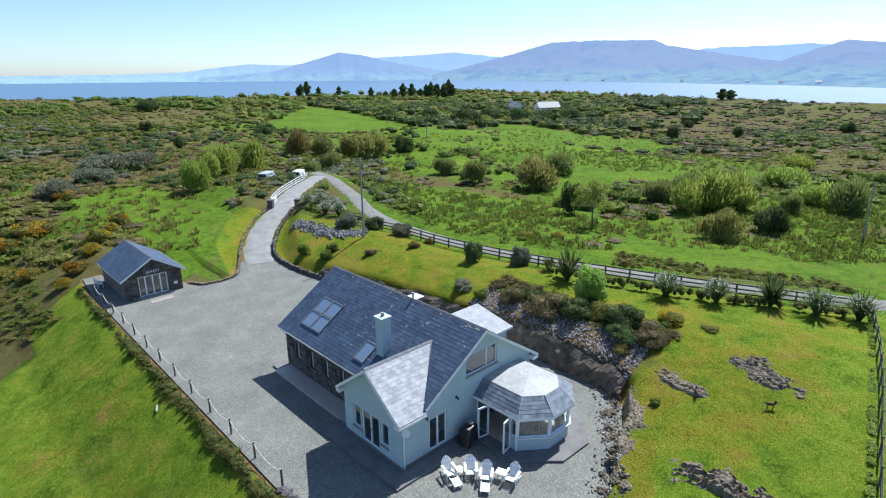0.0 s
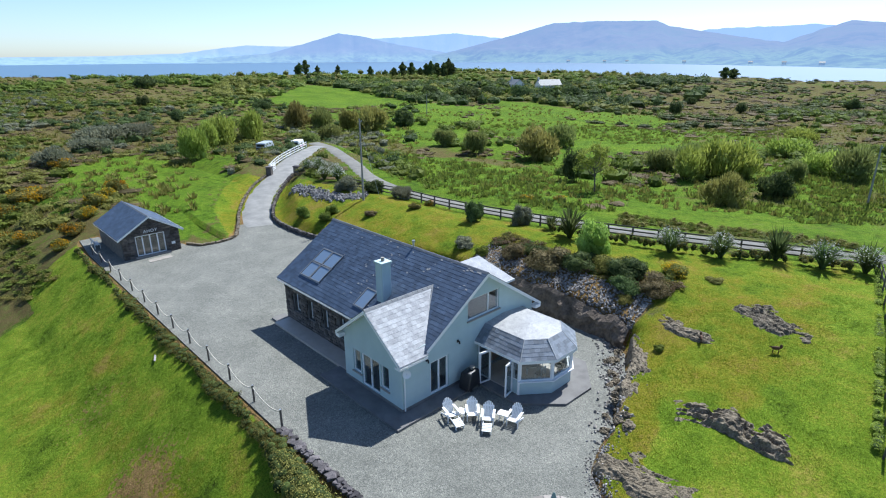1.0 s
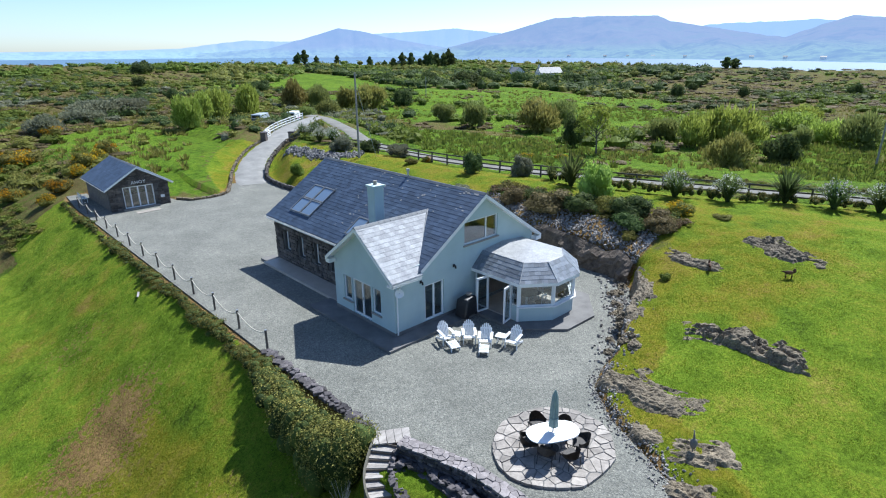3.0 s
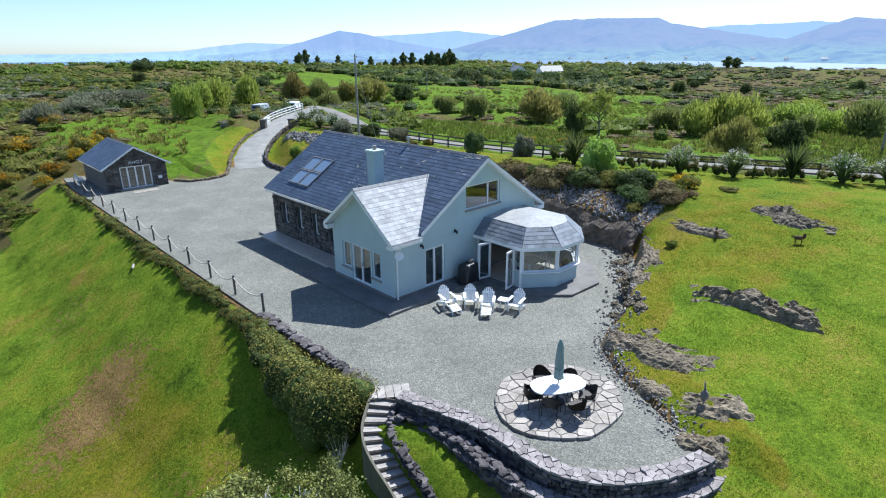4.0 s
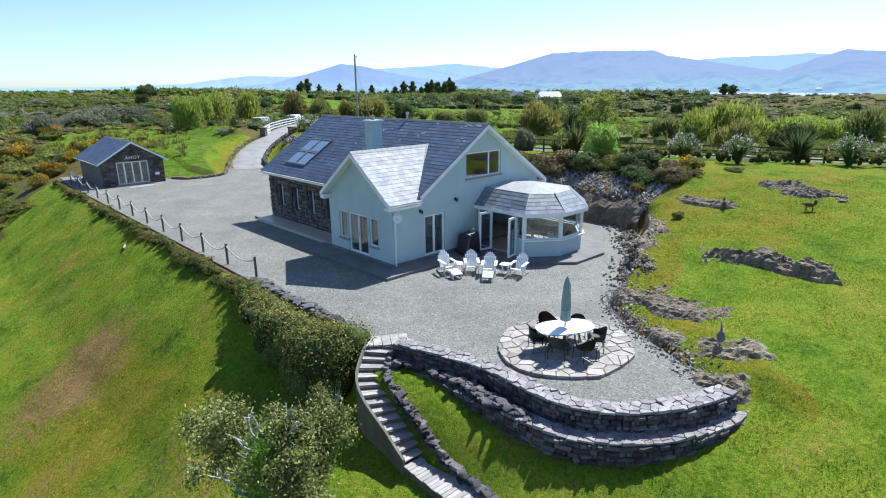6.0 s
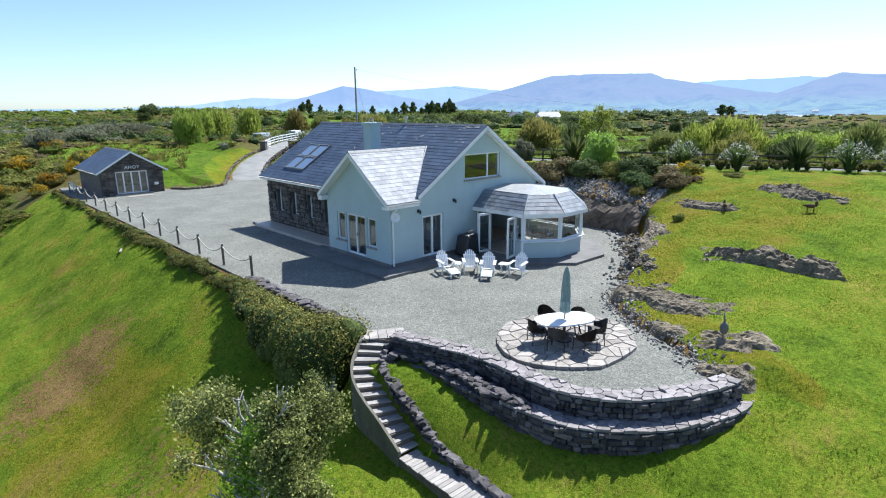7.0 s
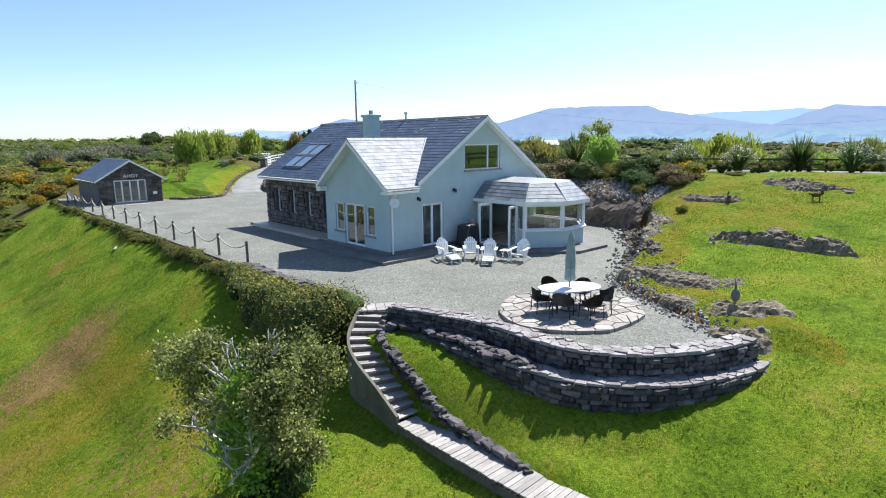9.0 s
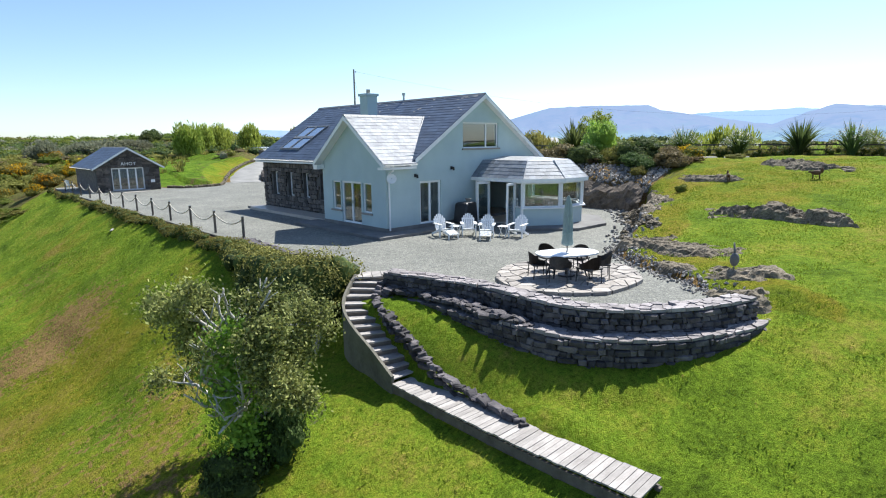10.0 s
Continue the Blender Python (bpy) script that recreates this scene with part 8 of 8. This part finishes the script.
for k in range(5):
    part("bar", box(0, 3.0, -0.025, 0.025, 0.1 + 0.24 * k, 0.2 + 0.24 * k), M_WHITE, gate)
for x in (0.0, 1.5, 2.9):
    part("stile", box(x, x + 0.1, -0.045, 0.045, 0.05, 1.25), M_WHITE, gate)
part("brace", extrude_profile([(0.1, 0.15), (0.25, 0.15), (2.9, 1.1), (2.75, 1.1)], "y", 0.026, 0.055), M_WHITE, gate)


def pole(x, y, top, label):
    p = thing("telegraph_pole", label, "pole", (x, y, h(x, y) - 0.2))
    hh = top - h(x, y) + 0.2
    part("shaft", tube([(0, 0, 0), (0, 0, hh * 0.5), (0, 0, hh)], 0.13, 8, taper=0.08), M_POLE, p)
    part("insulator", tube([(0.1, -0.1, hh - 0.35), (0.16, -0.16, hh - 0.2)], 0.05, 6), M_STEEL, p)
    part("stay_wire", tube([(0, 0, hh * 0.9), (1.2, -1.6, 0.2)], 0.012, 4), M_STEEL, p)


pole(20.3, 31.3, 11.7, "tall weathered timber telegraph pole behind the house")
pole(69.5, -7.0, 7.5, "leaning timber telegraph pole in the field")
pole(108, 118, 6.5, "distant thin telegraph pole in the field")
wire = thing("overhead_wire", "thin dark overhead wire between the poles", "wire")
part("strand", tube([(20.3 + 49.2 * t, 31.3 - 38.3 * t, 11.5 - 4.2 * t - 2.2 * 4 * t * (1 - t)) for t in [k / 12 for k in range(13)]], 0.007, 4), M_BLACK, wire)


def cottage(x, y, turn, w, l, label):
    z = h(x, y)
    c = thing("cottage", label, "house", (x, y, z - 0.3), turn, "distant houses")
    part("wall", extrude_profile([(-w / 2, 0), (w / 2, 0), (w / 2, 3), (0, 3 + w * 0.36), (-w / 2, 3)], "y", -l / 2, l / 2), M_WHITE, c)
    part("roof", extrude_profile([(-w / 2 - 0.3, 2.9), (0, 3.1 + w * 0.36), (w / 2 + 0.3, 2.9), (w / 2 + 0.3, 2.75), (0, 2.9 + w * 0.36), (-w / 2 - 0.3, 2.75)], "y", -l / 2 - 0.2, l / 2 + 0.2), M_LEAD, c)
    for yy in (-l * 0.3, 0, l * 0.3):
        part("window", box(-w / 2 - 0.03, -w / 2 + 0.01, yy - 0.5, yy + 0.5, 1.0, 2.2), M_DARK, c)
    part("chimney", box(-0.4, 0.4, l / 2 - 0.9, l / 2 - 0.1, 3, 4.3 + w * 0.36), M_WHITE, c)


cottage(*far_place(330, 0.122 * 330), -20, 7, 9, "distant white gabled house among dark trees")
cottage(*far_place(330, 0.178 * 330), 60, 8, 13, "distant bungalow with a grey slate roof")


def vehicle(name, label, at_, turn, size, colour, band):
    l, w, t = size
    c = thing(name, label, "vehicle", (*at_, h(*at_) + 0.12), turn)
    b = box(-l / 2, l / 2, -w / 2, w / 2, 0.3, t, 0.12)
    for v in b.verts:
        if v.co.z > t * 0.55 and v.co.x > l * 0.3:
            v.co.x -= 0.6
    part("body", b, colour, c)
    part("side_band", box(-l / 2 - 0.012, l / 2 - 0.7, -w / 2 - 0.012, w / 2 + 0.012, 0.5, t * 0.45), band, c, "pink painted lower band" if band is M_PINK else "dark lower trim")
    part("window", box(-l / 2 - 0.015, -l / 2 + 0.02, -w * 0.4, w * 0.4, t * 0.58, t * 0.85), M_BLACK, c)
    for sx in (-l * 0.32, l * 0.32):
        for sy in (-w / 2 - 0.02, w / 2 - 0.16):
            part("wheel", tube([(sx, sy, 0.32), (sx, sy + 0.18, 0.32)], 0.32, 14), M_BLACK, c)


M_PINK = surface("pink_paint", (0.50, 0.16, 0.30), (0.60, 0.22, 0.36), 2, 20, 0.4, bump=0.0)
M_SILVER = surface("silver_paint", (0.35, 0.40, 0.45), (0.48, 0.52, 0.57), 2, 20, 0.35, bump=0.0)
vehicle("van", "white and pink van parked on the drive", (36.0, 73.2), 40, (3.2, 1.5, 1.7), M_WHITE, M_PINK)
vehicle("car", "silver car parked beyond the bushes", (32.0, 78.0), 40, (4.2, 1.75, 1.5), M_SILVER, M_BLACK)
# lawn ornaments and oddments
for x, y, a in ((15.5, -8.9, 30), (16.8, -12.5, -60)):
    bm = bmesh.new()
    for loc, sc in (((0, 0, 0.38), (0.3, 0.11, 0.13)), ((0.3, 0, 0.52), (0.1, 0.07, 0.16)), ((-0.33, 0, 0.42), (0.12, 0.03, 0.05))):
        bmesh.ops.create_uvsphere(bm, u_segments=12, v_segments=8, radius=1, matrix=Matrix.Translation(loc) @ Matrix.Diagonal((*sc, 1)))
    for lx in (-0.18, 0.18):
        for ly in (-0.05, 0.05):
            tube([(lx, ly, 0.35), (lx + 0.02, ly, 0)], 0.02, 5, bm)
    ob = tagged(link("garden_sculpture", bm, M_RUST, smooth=True), "small rusty metal garden sculpture on the lawn", "sculpture", "lawn sculptures")
    ob.matrix_basis = pose(x, y, h(x, y) - 0.02, 0, 0, a) @ Matrix.Diagonal((0.8, 0.8, 0.85, 1))
bm = bmesh.new()
bmesh.ops.create_uvsphere(bm, u_segments=14, v_segments=10, radius=1, matrix=Matrix.Translation((0, 0, 0.42)) @ Matrix.Diagonal((0.15, 0.17, 0.26, 1)))
tube([(0, 0, 0.6), (0.02, 0.02, 0.78), (0.08, 0.06, 1.05)], 0.06, 8, bm, taper=0.025)
tube([(-0.05, 0, 0.2), (-0.05, 0, 0)], 0.02, 5, bm)
tube([(0.05, 0, 0.2), (0.05, 0, 0)], 0.02, 5, bm)
ob = tagged(link("statue", bm, M_CONC, smooth=True), "pale stone garden statue standing on the rock", "statue")
ob.matrix_basis = pose(1.95, -14.15, h(1.95, -14.15) + 0.12, 0, 0, 20) @ Matrix.Diagonal((0.75, 0.75, 0.8, 1))
pk = thing("plank", "short bleached plank lying on the grass slope", "plank", (-7.15, 17.1, h(-7.15, 17.1) + 0.03), 70)
part("board", box(-0.45, 0.45, -0.06, 0.06, 0, 0.04), M_DECK, pk).matrix_basis = pose(0, 0, 0, 0, 0, 0)
bench = thing("garden_bench", "white garden bench beside the outbuilding", "bench", (-4.3, 43.2, 0.0), 90)
for k in range(4):
    part("seat_slat", box(-0.7, 0.7, -0.25 + 0.12 * k, -0.15 + 0.12 * k, 0.42, 0.45), M_WHITE, bench)
    part("back_slat", box(-0.7, 0.7, 0.25, 0.28, 0.52 + 0.1 * k, 0.59 + 0.1 * k), M_WHITE, bench)
for sx in (-0.62, 0.62):
    part("leg", box(sx - 0.03, sx + 0.03, -0.25, -0.19, 0, 0.42), M_WHITE, bench)
    part("leg", box(sx - 0.03, sx + 0.03, 0.22, 0.28, 0, 0.9), M_WHITE, bench)
v, f, c = bush_arrays(611, 500, 0.09, 6)
ob = new("foliage", as_mesh("foliage", v, f, c, M_LEAF_MID))
ob.parent = plant
ob.matrix_basis = pose(0, 0, 0.3) @ Matrix.Diagonal((0.35, 0.35, 0.7, 1))
